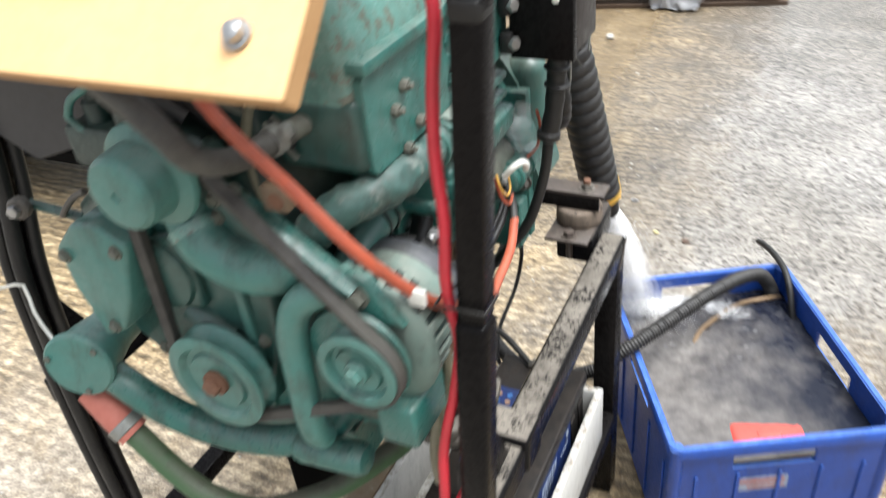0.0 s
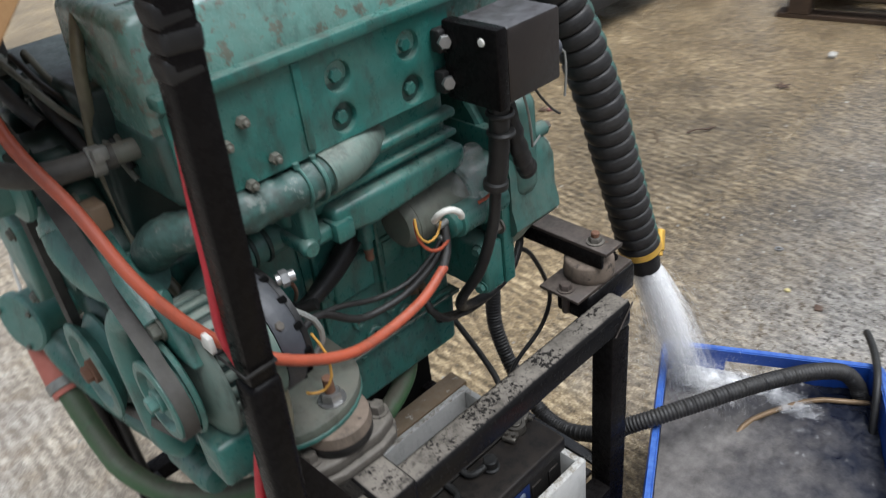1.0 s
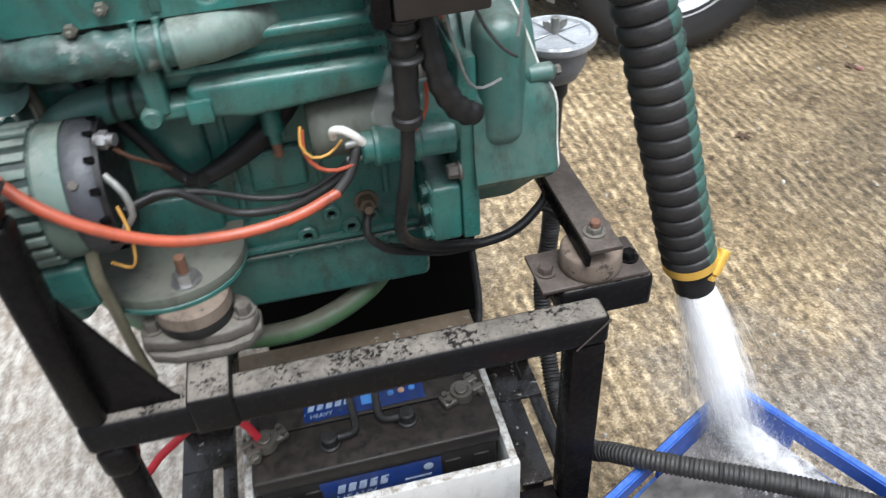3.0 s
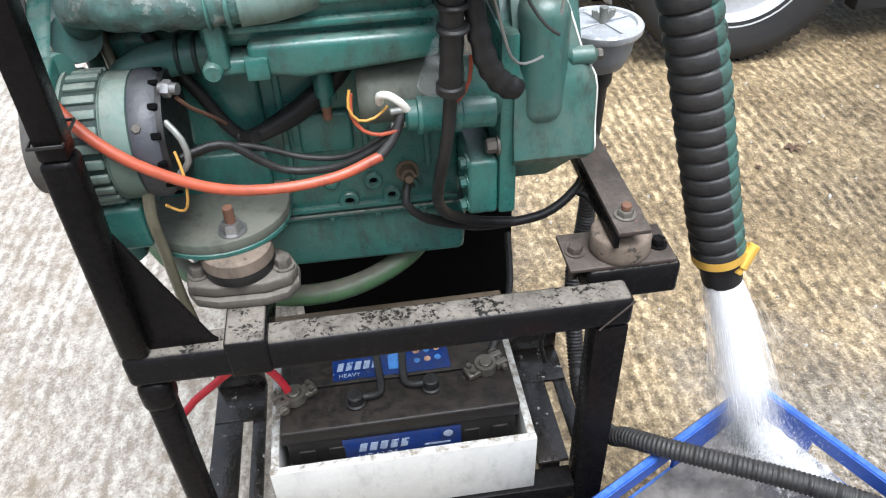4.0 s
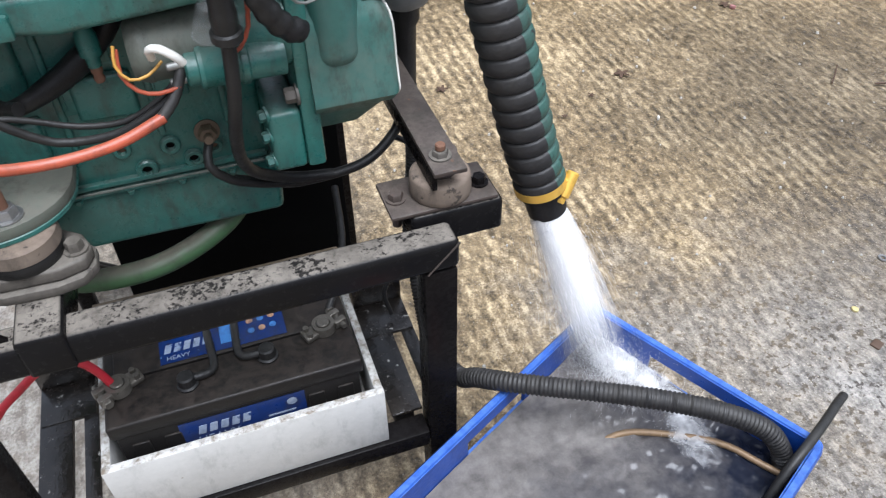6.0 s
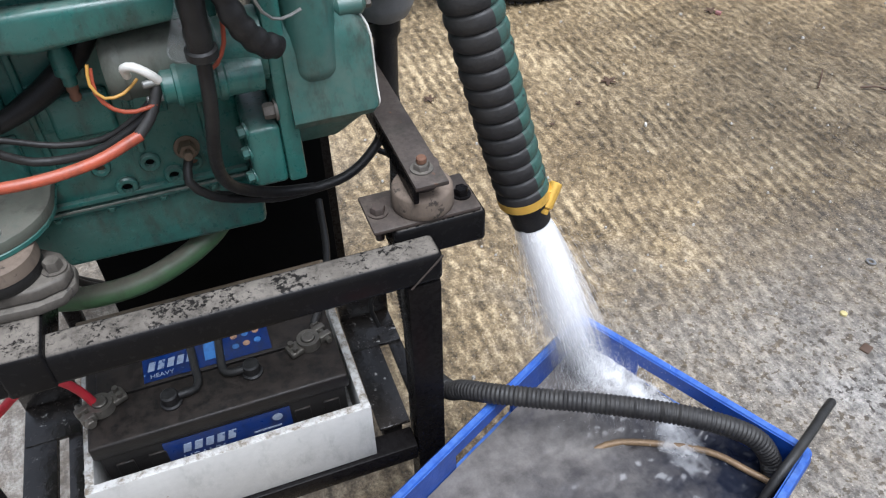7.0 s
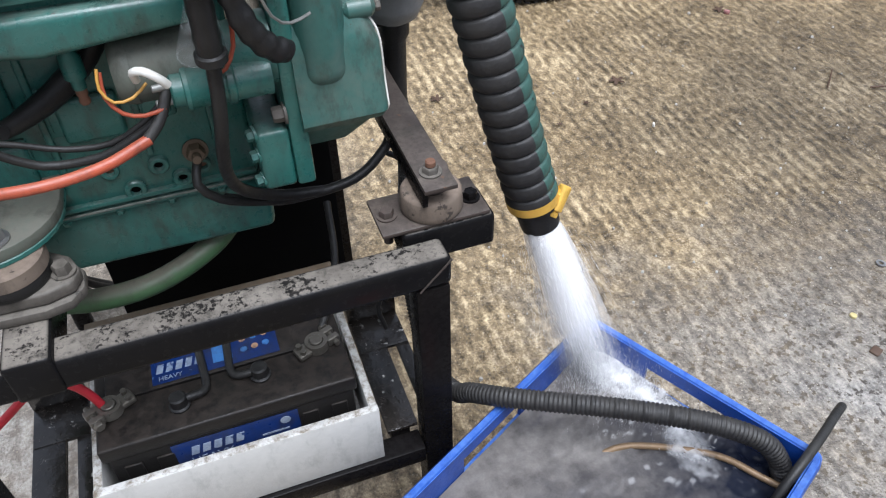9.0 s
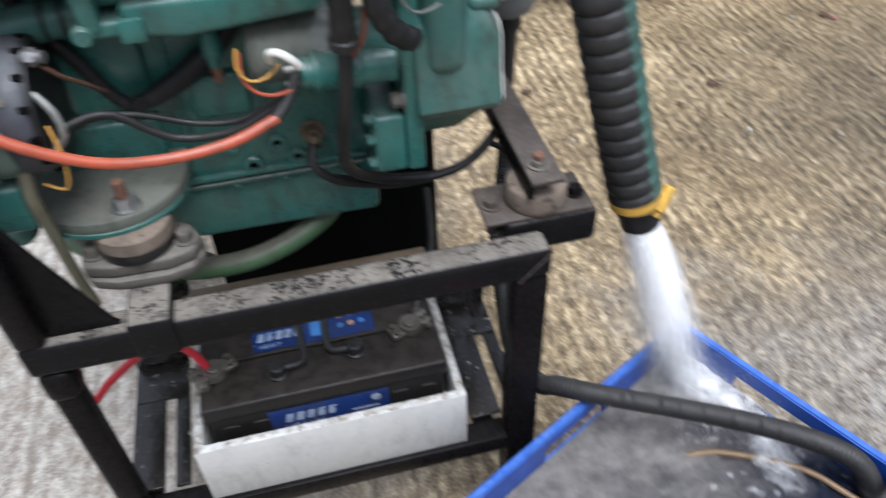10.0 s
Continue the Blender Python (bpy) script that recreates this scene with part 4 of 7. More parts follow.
    part("tap_tail", lathe(nb(), [(0, 0), (0, 0.0045), (0.004, 0.006), (0.008, 0.0045), (0.012, 0.006), (0.018, 0.006), (0.018, 0)], (0.264, 0.150, 0.800), (0, 0, 1), 12), RUST, tap)
    # starter motor and its solenoid
    bm = nb()
    lathe(bm, [(0, 0), (0, 0.026), (0.004, 0.031), (0.010, 0.0335), (0.092, 0.0335), (0.096, 0.032), (0.108, 0.032), (0.108, 0)], (0.300, 0.138, 0.834), (1, 0, 0), 36)
    sm = part("starter_motor", bm, GREEN_GREY, en, "dusty grey-green starter motor", 35)
    part("end_band", lathe(nb(), [(0, 0.032), (0, 0.0345), (0.006, 0.0345), (0.006, 0.032)], (0.312, 0.138, 0.834), (1, 0, 0), 32), GREEN_GREY, sm)
    part("drive_end", lathe(nb(), [(0, 0.0), (0, 0.034), (0.003, 0.037), (0.010, 0.037), (0.014, 0.032), (0.045, 0.035), (0.050, 0.038), (0.058, 0.038), (0.058, 0)], (0.396, 0.134, 0.834), (1, 0, 0), 32), GREEN, sm)
    part("solenoid", lathe(nb(), [(0, 0.0), (0, 0.014), (0.002, 0.017), (0.012, 0.017), (0.013, 0.021), (0.017, 0.022), (0.020, 0.0205), (0.052, 0.0205), (0.054, 0.023), (0.060, 0.023), (0.062, 0.020), (0.098, 0.020), (0.098, 0.0)], (0.348, 0.102, 0.822), (1, 0.04, -0.04), 28), GREEN, sm, "", 35)
    for dz in (-0.009, 0.008):
        part("terminal_stud", cy(nb(), (0.332, 0.098, 0.822 + dz), (0.349, 0.100, 0.822 + dz), 0.004, n=10, b=0.001), ALLOY, sm)
    part("clear_boot", lathe(nb(), [(0.0, 0.0245), (0.0, 0.0260), (0.006, 0.0250), (0.030, 0.0180), (0.050, 0.0130), (0.056, 0.0090), (0.056, 0.0080), (0.049, 0.0120), (0.030, 0.0170)], (0.388, 0.092, 0.858), (0.10, 0.0, 1.0), 22), CLEAR, sm, "cloudy clear plastic terminal boot")
    # bell housing: round case with a squared boss on the near side
    bm = nb()
    lathe(bm, [(0, 0), (0, 0.176), (0.003, 0.180), (0.018, 0.180), (0.022, 0.172), (0.060, 0.160), (0.095, 0.146), (0.102, 0.138), (0.104, 0)], (0.458, 0.298, 0.808), (1, 0, 0), 56)
    bh = part("bell_housing", bm, GREEN, en, "dusty green bell housing", 30)
    part("flange", bx(nb(), 0.455, 0.476, 0.110, 0.30, 0.668, 0.900, 0.004, 2), GREEN, bh)
    levels = [(0.668, 0.478, 0.200, 0.008), (0.682, 0.500, 0.165, 0.012), (0.702, 0.530, 0.136, 0.014), (0.722, 0.552, 0.127, 0.014), (0.734, 0.560, 0.118, 0.012), (0.741, 0.564, 0.1045, 0.010), (0.750, 0.567, 0.0985, 0.010), (0.758, 0.567, 0.0990, 0.010), (0.780, 0.567, 0.1055, 0.010), (0.828, 0.565, 0.106, 0.010), (0.846, 0.560, 0.109, 0.012), (0.862, 0.551, 0.118, 0.014), (0.905, 0.537, 0.128, 0.018), (0.935, 0.526, 0.146, 0.024), (0.965, 0.516, 0.176, 0.030), (0.985, 0.510, 0.210, 0.030), (0.995, 0.505, 0.250, 0.030)]
    part("case", loft(nb(), levels, 0.470, 0.45), GREEN_CASE, bh, "dusty rounded green case", 32)
    part("gasket", sweep(nb(), [(x1 + 0.0008, y0 + r, z) for z, x1, y0, r in levels[4:14]], 0.0013, n=6), WHITE_WIRE, bh, "thin white gasket line")
    part("corner_boss", cy(nb(), (0.530, 0.1235, 0.862), (0.5645, 0.1235, 0.862), 0.0105, n=22, b=0.005), GREEN_CASE, bh)
    part("lug_bolt", cy(nb(), (0.5645, 0.1235, 0.862), (0.5705, 0.1235, 0.862), 0.0062, n=6, b=0.001), GREY_CAST, bh, "bare grey bolt head")
    part("upper_dome", bx(nb(), 0.4765, 0.531, 0.0985, 0.180, 0.786, 0.936, 0.024, 7), GREEN_CASE, bh, "dust-covered bulge above the ledge", 60)
    part("starter_flange", bx(nb(), 0.418, 0.455, 0.112, 0.215, 0.668, 0.745, 0.006, 3), GREEN, bh)
    for x, z in ((0.418, 0.741), (0.418, 0.713), (0.418, 0.680)):
        bolt(bh, (x, 0.122, z), (-1, -0.2, 0), r=0.007, h=0.009, mat=GREEN)
    bolt(bh, (0.455, 0.118, 0.762), (-1, 0, 0), r=0.009, h=0.014, mat=GREY_CAST, label="bare grey bolt head")
    # left foot: bracket, rubber, stud
    outline = [(0.030, 0.205)] + [(0.118 + 0.086 * math.cos(radians(a)), 0.150 + 0.078 * math.sin(radians(a))) for a in range(190, 356, 11)] + [(0.205, 0.205)]
    br = part("foot_bracket", prism(nb(), outline, "z", 0.684, 0.698, 0.002, 2), GREEN_GREY, en, "dusty green half-round foot bracket", 30)
    part("bracket_rim", prism(nb(), [(u * 1.0, v - 0.001) for u, v in outline], "z", 0.678, 0.6845, 0.001, 1), GREEN, br)
    part("foot_web", bx(nb(), 0.055, 0.185, 0.178, 0.2, 0.66, 0.75, 0.008, 3), GREEN, br)
    bolt(br, (0.140, 0.096, 0.698), r=0.0125, h=0.013, mat=STEEL, label="bright nut on a rusty stud")
    part("stud", cy(nb(), (0.140, 0.096, 0.710), (0.140, 0.096, 0.732), 0.0062, n=14, b=0.001), RUST, br)
    disc = mount_disc(en, (0.138, 0.098), 0.658, 0.678, 0.043, MOUNT_RUBBER)
    part("dark_band", lathe(nb(), [(0, 0.0), (0, 0.041), (0.003, 0.0425), (0.014, 0.0425), (0.017, 0.041), (0.017, 0.0)], (0.138, 0.098, 0.6445), (0, 0, 1), 36), RUBBER, disc, "black rubber band")
    bm = nb()
    prism(bm, [(0.072, 0.085), (0.084, 0.064), (0.112, 0.054), (0.166, 0.052), (0.192, 0.058), (0.206, 0.076), (0.206, 0.104), (0.188, 0.128), (0.156, 0.144), (0.118, 0.144), (0.088, 0.130), (0.074, 0.110)], "z", 0.6145, 0.6275, 0.003, 2)
    mb = part("mount_base", bm, GREY_CAST, en, "dirty grey cast mount base", 30)
    part("base_flange", prism(nb(), [(0.078, 0.070), (0.108, 0.061), (0.170, 0.059), (0.198, 0.068), (0.206, 0.088), (0.196, 0.112), (0.160, 0.140), (0.116, 0.140), (0.086, 0.118), (0.074, 0.092)], "z", 0.6278, 0.6450, 0.004, 3), GREY_CAST, mb, "", 35)
    bolt(mb, (0.190, 0.086, 0.645), r=0.0098, h=0.013, mat=GREY_CAST, label="dull zinc bolt head")
    bolt(mb, (0.090, 0.088, 0.645), r=0.0098, h=0.013, mat=GREY_CAST, label="dull zinc bolt head")
    # right foot: rubber, angle iron arm
    mount_disc(en, (0.604, 0.080), 0.617, 0.647, 0.0385, MOUNT_RUBBER)
    bm = nb()
    bx(bm, 0.582, 0.622, 0.034, 0.360, 0.672, 0.678, 0.001)
    arm = part("support_arm", bm, BROWN_STEEL, en, "brown angle iron support arm")
    part("arm_flange", bx(nb(), 0.5815, 0.588, 0.042, 0.360, 0.648, 0.6725, 0.001), BLACK_BARE, arm, "black painted flange of the arm")
    bolt(arm, (0.600, 0.066, 0.678), r=0.010, h=0.009, mat=GREY_CAST, stud=0.0)
    part("stud", cy(nb(), (0.600, 0.066, 0.687), (0.600, 0.066, 0.6955), 0.0062, n=14, b=0.0015), RUST, arm, "rusty stud")
    cy(bm := nb(), (0.604, 0.082, 0.645), (0.604, 0.082, 0.673), 0.022, n=24)
    part("spacer", bm, BROWN_STEEL, arm)

    # pulley end: timing cover and pumps
    bm = nb()
    prism(bm, [(0.258, 0.695), (0.360, 0.690), (0.440, 0.76), (0.455, 0.93), (0.39, 0.985), (0.26, 0.985), (0.205, 0.925), (0.225, 0.80)], "x", 0.002, 0.032, 0.006, 3)
    # The cover's dim green holds the shade between the front parts.
    tc = part("timing_cover", bm, GREEN_DIM, en, "grimy green timing cover, dimmed for recess shade", 30)
    part("cover_boss", prism(nb(), [(0.300, 0.835), (0.372, 0.822), (0.385, 0.848), (0.350, 0.915), (0.318, 0.925), (0.300, 0.890)], "x", -0.010, 0.004, 0.005, 3), GREEN_DIM, tc, "", 30)
    part("cover_rib", bx(nb(), -0.006, 0.004, 0.246, 0.258, 0.700, 0.930, 0.003, 2), GREEN_CHIP, tc)
    for y, z in ((0.240, 0.800), (0.222, 0.900), (0.255, 0.950), (0.360, 0.955), (0.400, 0.745), (0.300, 0.705)):
        bolt(tc, (0.002, y, z), (-1, 0, 0), r=0.006, h=0.006, mat=GREEN_GREY)
    bm = nb()
    prism(bm, [(0.345, 0.925), (0.372, 0.850), (0.398, 0.803), (0.432, 0.786), (0.452, 0.850), (0.456, 0.902), (0.418, 0.938), (0.385, 0.944)], "x", -0.040, 0.004, 0.006, 3)
    part("side_cover", bm, GREEN_PALE, en, "flat green side cover", 30)
    for y, z in ((0.443, 0.895), (0.410, 0.808), (0.362, 0.915)):
        bolt(en, (-0.040, y, z), (-1, 0, 0), r=0.006, h=0.006, mat=GREEN_GREY)
    # water pump: rounded drum on a flange
    bm = nb()
    lathe(bm, [(0.002, 0), (0.002, 0.004), (0, 0.005), (0, 0.026), (0.0015, 0.031), (0.006, 0.0350), (0.012, 0.0362), (0.034, 0.0375), (0.037, 0.044), (0.040, 0.0495), (0.044, 0.0505), (0.048, 0.0495), (0.050, 0.045), (0.050, 0)], (-0.080, 0.277, 1.014), (1, 0, 0), 48)
    wp = part("water_pump", bm, GREEN_PALE, en, "rounded green water pump drum", 24)
    part("pump_neck", cy(nb(), (-0.034, 0.283, 1.010), (0.05, 0.283, 1.010), 0.030, n=28), GREEN_DARK, wp)
    # belt and pulleys
    pulley("crank_pulley", en, -0.042, 0.287, 0.760, 0.061, 0.030, GREEN_PALE, 0.0155, RUST, "green crankshaft pulley with a rusty bolt")
    cy(bm := nb(), (-0.022, 0.288, 0.762), (0.010, 0.288, 0.762), 0.042, n=32, b=0.003)
    part("damper", bm, GREEN_DARK, en)
    part("drive_belt", belt_loop([(0.104, 0.824, 0.041), (0.287, 0.760, 0.059), (0.288, 1.006, 0.047)], 0.015, 0.010, -0.024), DUSTY_RUBBER, en, "dusty grey rubber drive belt")
    part("gear_cover", lathe(nb(), [(0, 0), (0, 0.030), (0.003, 0.040), (0.008, 0.043), (0.022, 0.044), (0.022, 0)], (-0.018, 0.345, 0.872), (1, 0, 0), 40), GREEN_DIM, tc, "", 30)
    brace = nb()
    sweep(brace, [(-0.004, 0.330, 0.826), (-0.006, 0.304, 0.812), (-0.008, 0.276, 0.800)], 0.012, n=8, step=0.01, flat=0.35)
    part("brace", brace, GREEN_DIM, tc)
    bm = nb()
    bx(bm, -0.010, 0.006, 0.158, 0.184, 0.976, 1.002, 0.003, 2)
    ft = part("pipe_union", bm, PLUG, en, "brown brass union")
    part("union_bore", lathe(nb(), [(0, 0.0), (0, 0.008), (0.0006, 0.008), (0.0006, 0)], (-0.0108, 0.168, 0.988), (1, 0, 0), 20), RUST, ft)
    for pts, r, mt in (([(0.0, 0.408, 1.040), (0.0, 0.398, 1.056), (0.0, 0.382, 1.066), (0.002, 0.352, 1.080), (0.006, 0.330, 1.092)], 0.0042, GREEN_PALE), ([(0.0, 0.409, 1.040), (0.0, 0.398, 1.030), (0.0, 0.378, 1.024), (0.004, 0.350, 1.030)], 0.0038, GREEN_PALE), ([(0.0, 0.482, 0.914), (-0.006, 0.462, 0.930), (-0.010, 0.436, 0.950), (-0.012, 0.412, 0.962)], 0.0036, GREY_CAST)):
        part("fuel_line", sweep(nb(), pts, r, n=9, step=0.008), mt, en, "", 60)
    kn = part("throttle_knob", lathe(nb(), [(0, 0), (0, 0.010), (0.003, 0.013), (0.012, 0.013), (0.015, 0.010), (0.015, 0)], (0.0, 0.542, 0.918), (-1, -0.3, 0.1), 20), GREY_CAST, en, "small metal knob on the throttle lever")
    part("knob_nut", hexa(nb(), (-0.015, 0.5375, 0.9195), (-1, -0.3, 0.1), 0.0075, 0.007), STEEL, kn)
    part("throttle_lever", sweep(nb(), [(0.006, 0.540, 0.917), (0.006, 0.505, 0.915), (0.004, 0.455, 0.914)], 0.006, n=8, flat=0.5), GREEN_DIM, en)
    # alternator
    bm = nb()
    ay, az = 0.112, 0.826
    lathe(bm, [(0, 0), (0, 0.030), (0.003, 0.050), (0.007, 0.064), (0.011, 0.0715), (0.014, 0.0738), (0.017, 0.0738), (0.018, 0.067), (0.050, 0.067), (0.051, 0.0655), (0.052, 0.067), (0.076, 0.067), (0.077, 0.064), (0.077, 0)], (-0.002, ay, az), (1, 0, 0), 48)
    al = part("alternator", bm, GREEN_DUSTY, en, "green alternator with a dark plastic rear cover", 30)
    # A dark green ring stands in for the shade between the fins.
    part("gap_ring", lathe(nb(), [(0, 0.064), (0, 0.0676), (0.032, 0.0676), (0.032, 0.064)], (0.0155, ay, az), (1, 0, 0), 48), GREEN_DARK, al, "dark ring painting the shade between the fins", 30)
    for k in range(26):
        m = Matrix.Translation((0.024, ay, az)) @ Matrix.Rotation(2 * math.pi * k / 26, 4, "X")
        part("cooling_fin", bx(nb(), -0.0085, 0.023, -0.0048, 0.0048, 0.0650, 0.0712, 0.0018, 2, m), GREEN_DUSTY, al)
    bm = nb()
    lathe(bm, [(0, 0.066), (0.003, 0.0675), (0.020, 0.0675), (0.028, 0.062), (0.030, 0.050), (0.030, 0)], (0.0755, ay, az), (1, 0, 0), 44)
    part("rear_cover", bm, GREY_PLASTIC, al, "grey plastic rear cover", 35)
    # Black blocks set into the cover paint the shade of its slots.
    for k in range(14):
        m = Matrix.Translation((0.100, ay, az)) @ Matrix.Rotation(2 * math.pi * (k + 0.5) / 14, 4, "X")
        part("slot_block", bx(nb(), -0.006, 0.005, -0.0035, 0.0035, 0.0560, 0.0672, 0.001, 1, m), BLACK_SHADE, al)
    part("rear_band", lathe(nb(), [(0, 0.0), (0, 0.0640), (0.006, 0.0640), (0.006, 0)], (0.102, ay, az), (1, 0, 0), 40), RUBBER, al)
    bm = nb()
    prism(bm, [(ay - 0.052, az + 0.040), (ay + 0.052, az + 0.040), (ay + 0.024, az + 0.076), (ay + 0.016, az + 0.088), (ay, az + 0.093), (ay - 0.016, az + 0.088), (ay - 0.026, az + 0.074)], "x", -0.005, 0.010, 0.004, 3)
    part("adjuster_ear", bm, GREEN, al)
    bolt(al, (-0.006, 0.104, 0.895), (-1, 0, 0), r=0.0085, h=0.010, mat=GREEN_GREY)
    bm = nb()
    bx(bm, -0.012, 0.060, ay - 0.05, ay - 0.005, az - 0.115, az - 0.060, 0.006, 3)
    part("pivot_bracket", bm, GREEN, al)
    bm = nb()
    cy(bm, (0.108, 0.088, 0.888), (0.126, 0.082, 0.888), 0.006, n=12)
    hexa(bm, (0.112, 0.086, 0.888), (1, -0.3, 0), 0.009, 0.008)
    part("terminal", bm, STEEL, al, "bright metal terminal post")
    bolt(al, (0.083, 0.058, 0.862), (0.2, -1, 0.6), r=0.005, h=0.005, mat=GREY_CAST, washer=False)
    part("wire_guard", sweep(nb(), [(0.108, 0.070, 0.860), (0.122, 0.058, 0.845), (0.124, 0.054, 0.822), (0.112, 0.055, 0.808)], 0.0035, n=8), ALLOY, al)
    pulley("alternator_pulley", en, -0.034, 0.104, 0.824, 0.0425, 0.024, GREEN_PALE, 0.013, GREEN_PALE, "green alternator pulley")
    part("fan_plate", lathe(nb(), [(0, 0), (0, 0.030), (0.002, 0.054), (0.006, 0.056), (0.008, 0.054), (0.010, 0.0)], (-0.016, ay, az), (1, 0, 0), 36), GREEN, al)
    # slotted adjuster strap from alternator to pump
    bm = nb()
    sweep(bm, [(-0.006, 0.104, 0.905), (-0.006, 0.140, 0.930), (-0.004, 0.190, 0.965), (0.0, 0.230, 0.985)], 0.012, n=8, step=0.01, flat=0.28)
    part("adjuster_strap", bm, GREEN, en)
    # fat bypass hose, short vertical pipe
    bm = nb()
    sweep(bm, [(0.002, 0.290, 0.955), (-0.008, 0.270, 0.925), (-0.004, 0.235, 0.902), (0.004, 0.200, 0.900), (0.020, 0.165, 0.915)], 0.026, n=18, step=0.008)
    part("bypass_hose", bm, GREEN_PALE, en, "fat green painted bypass hose", 60)
    part("hose_wrap", sweep(nb(), [(-0.004, 0.283, 0.943), (-0.006, 0.277, 0.934)], 0.0275, n=18, step=0.004), GREEN_WORN, en)
    bm = nb()
    sweep(bm, [(0.012, 0.118, 0.902), (-0.010, 0.138, 0.899), (-0.018, 0.164, 0.882), (-0.020, 0.180, 0.842), (-0.020, 0.184, 0.780), (-0.018, 0.187, 0.710), (-0.004, 0.190, 0.680)], 0.016, n=16, step=0.01)
    part("riser_pipe", bm, GREEN_PALE, en, "", 60)
    # raw water pump low down, and the pipe along the bottom
    bm = nb()
    c = Vector((-0.060, 0.482, 0.742))
    lathe(bm, [(0, 0), (0, 0.040), (0.003, 0.043), (0.010, 0.043), (0.012, 0.038), (0.040, 0.036), (0.075, 0.030), (0.12, 0.03), (0.12, 0)], c, (1, 0.34, -0.12), 32)
    rp = part("raw_water_pump", bm, GREEN_PALE, en, "round green raw water pump", 35)
    for a in (20, 140, 260):
        v = Vector((0, math.cos(radians(a)), math.sin(radians(a)))) * 0.034
        bolt(rp, c + v + Vector((-0.001 - 0.34 * v.y + 0.12 * v.z, 0, 0)), (-1, -0.34, 0.12), r=0.004, h=0.003, mat=GREEN_GREY, washer=False)
    bm = nb()
    sweep(bm, [(-0.030, 0.485, 0.712), (-0.034, 0.444, 0.702), (-0.030, 0.428, 0.684), (-0.020, 0.402, 0.656), (-0.008, 0.366, 0.632), (0.003, 0.312, 0.622), (0.010, 0.252, 0.634), (0.026, 0.205, 0.655), (0.060, 0.180, 0.690)], 0.020, n=18, step=0.01, radius=lambda s: 0.0195 - 0.008 * max(0, s - 0.2) + 0.0006 * noise.noise((s * 60, 0.4, 2.2)))
    part("lower_pipe", bm, GREEN, en, "green cast pipe low across the front", 60)
    part("water_stub", lathe(nb(), [(0, 0), (0, 0.012), (0.004, 0.0175), (0.012, 0.0195), (0.085, 0.0195), (0.095, 0.016), (0.100, 0)], (0.002, 0.238, 0.640), (0.02, -1, 0.08), 24), GREEN, en, "short green cast stub under the bracket", 45)
    bm = nb()
    sweep(bm, [(-0.045, 0.500, 0.688), (-0.048, 0.478, 0.664), (-0.050, 0.460, 0.646), (-0.050, 0.448, 0.634)], 0.020, n=16, step=0.008)
    part("faded_hose_end", bm, PINK_HOSE, en, "faded red hose end", 60)
    part("hose_band", cy(nb(), (-0.050, 0.463, 0.649), (-0.050, 0.453, 0.639), 0.0222, n=24, b=0.001), ALLOY, en)
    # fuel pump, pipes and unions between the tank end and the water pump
    fp = part("fuel_pump", bx(nb(), -0.005, 0.045, 0.27, 0.42, 0.985, 1.032, 0.008, 2), GREEN_DARK, en, "dark green fuel pump", 35)
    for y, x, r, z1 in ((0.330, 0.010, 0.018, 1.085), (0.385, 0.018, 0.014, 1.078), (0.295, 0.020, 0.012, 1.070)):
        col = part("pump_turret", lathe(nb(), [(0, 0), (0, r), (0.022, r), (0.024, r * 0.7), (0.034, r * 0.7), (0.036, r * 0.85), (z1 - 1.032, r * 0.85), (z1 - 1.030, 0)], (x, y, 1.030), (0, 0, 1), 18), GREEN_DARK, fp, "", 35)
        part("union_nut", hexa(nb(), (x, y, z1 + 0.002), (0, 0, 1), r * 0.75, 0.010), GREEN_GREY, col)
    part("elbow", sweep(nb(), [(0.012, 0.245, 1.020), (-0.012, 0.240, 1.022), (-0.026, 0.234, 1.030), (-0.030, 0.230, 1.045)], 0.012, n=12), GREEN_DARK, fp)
    for k in range(3):
        d = 0.012 * k
        part("fuel_pipe", sweep(nb(), [(0.010 + d, 0.330, 1.090), (0.004 + d, 0.305, 1.105), (0.010 + d, 0.270, 1.088 - d * 0.4), (0.022 + d, 0.235, 1.062), (0.036 + d * 0.5, 0.205, 1.040), (0.046, 0.180, 1.000 + d)], 0.0034, n=8), GREEN_GREY if k != 1 else RUBBER, fp, "", 60)
    part("spill_pipe", sweep(nb(), [(0.018, 0.385, 1.086), (0.000, 0.370, 1.110), (-0.010, 0.330, 1.105), (-0.004, 0.290, 1.075), (0.006, 0.262, 1.050)], 0.0075, n=10), GREY_RUBBER, fp, "", 60)
    part("spill_pipe", sweep(nb(), [(0.040, 0.350, 1.060), (0.022, 0.300, 1.072), (0.024, 0.255, 1.046), (0.034, 0.225, 1.010)], 0.0075, n=10), GREY_RUBBER, fp, "", 60)
    for y, z in ((0.222, 0.985), (0.250, 0.972), (0.205, 0.960)):
        bolt(en, (0.000, y, z), (-1, 0, 0), r=0.006, h=0.006, mat=GREEN_GREY)
    return en


build_engine()


# ---- hoses and cables on the engine ----
def cord(name, pts, r, mat, label, category="cable", n=10, step=0.012):
    return solo(name, sweep(nb(), pts, r, n=n, step=step), mat, label, category, smooth=60)


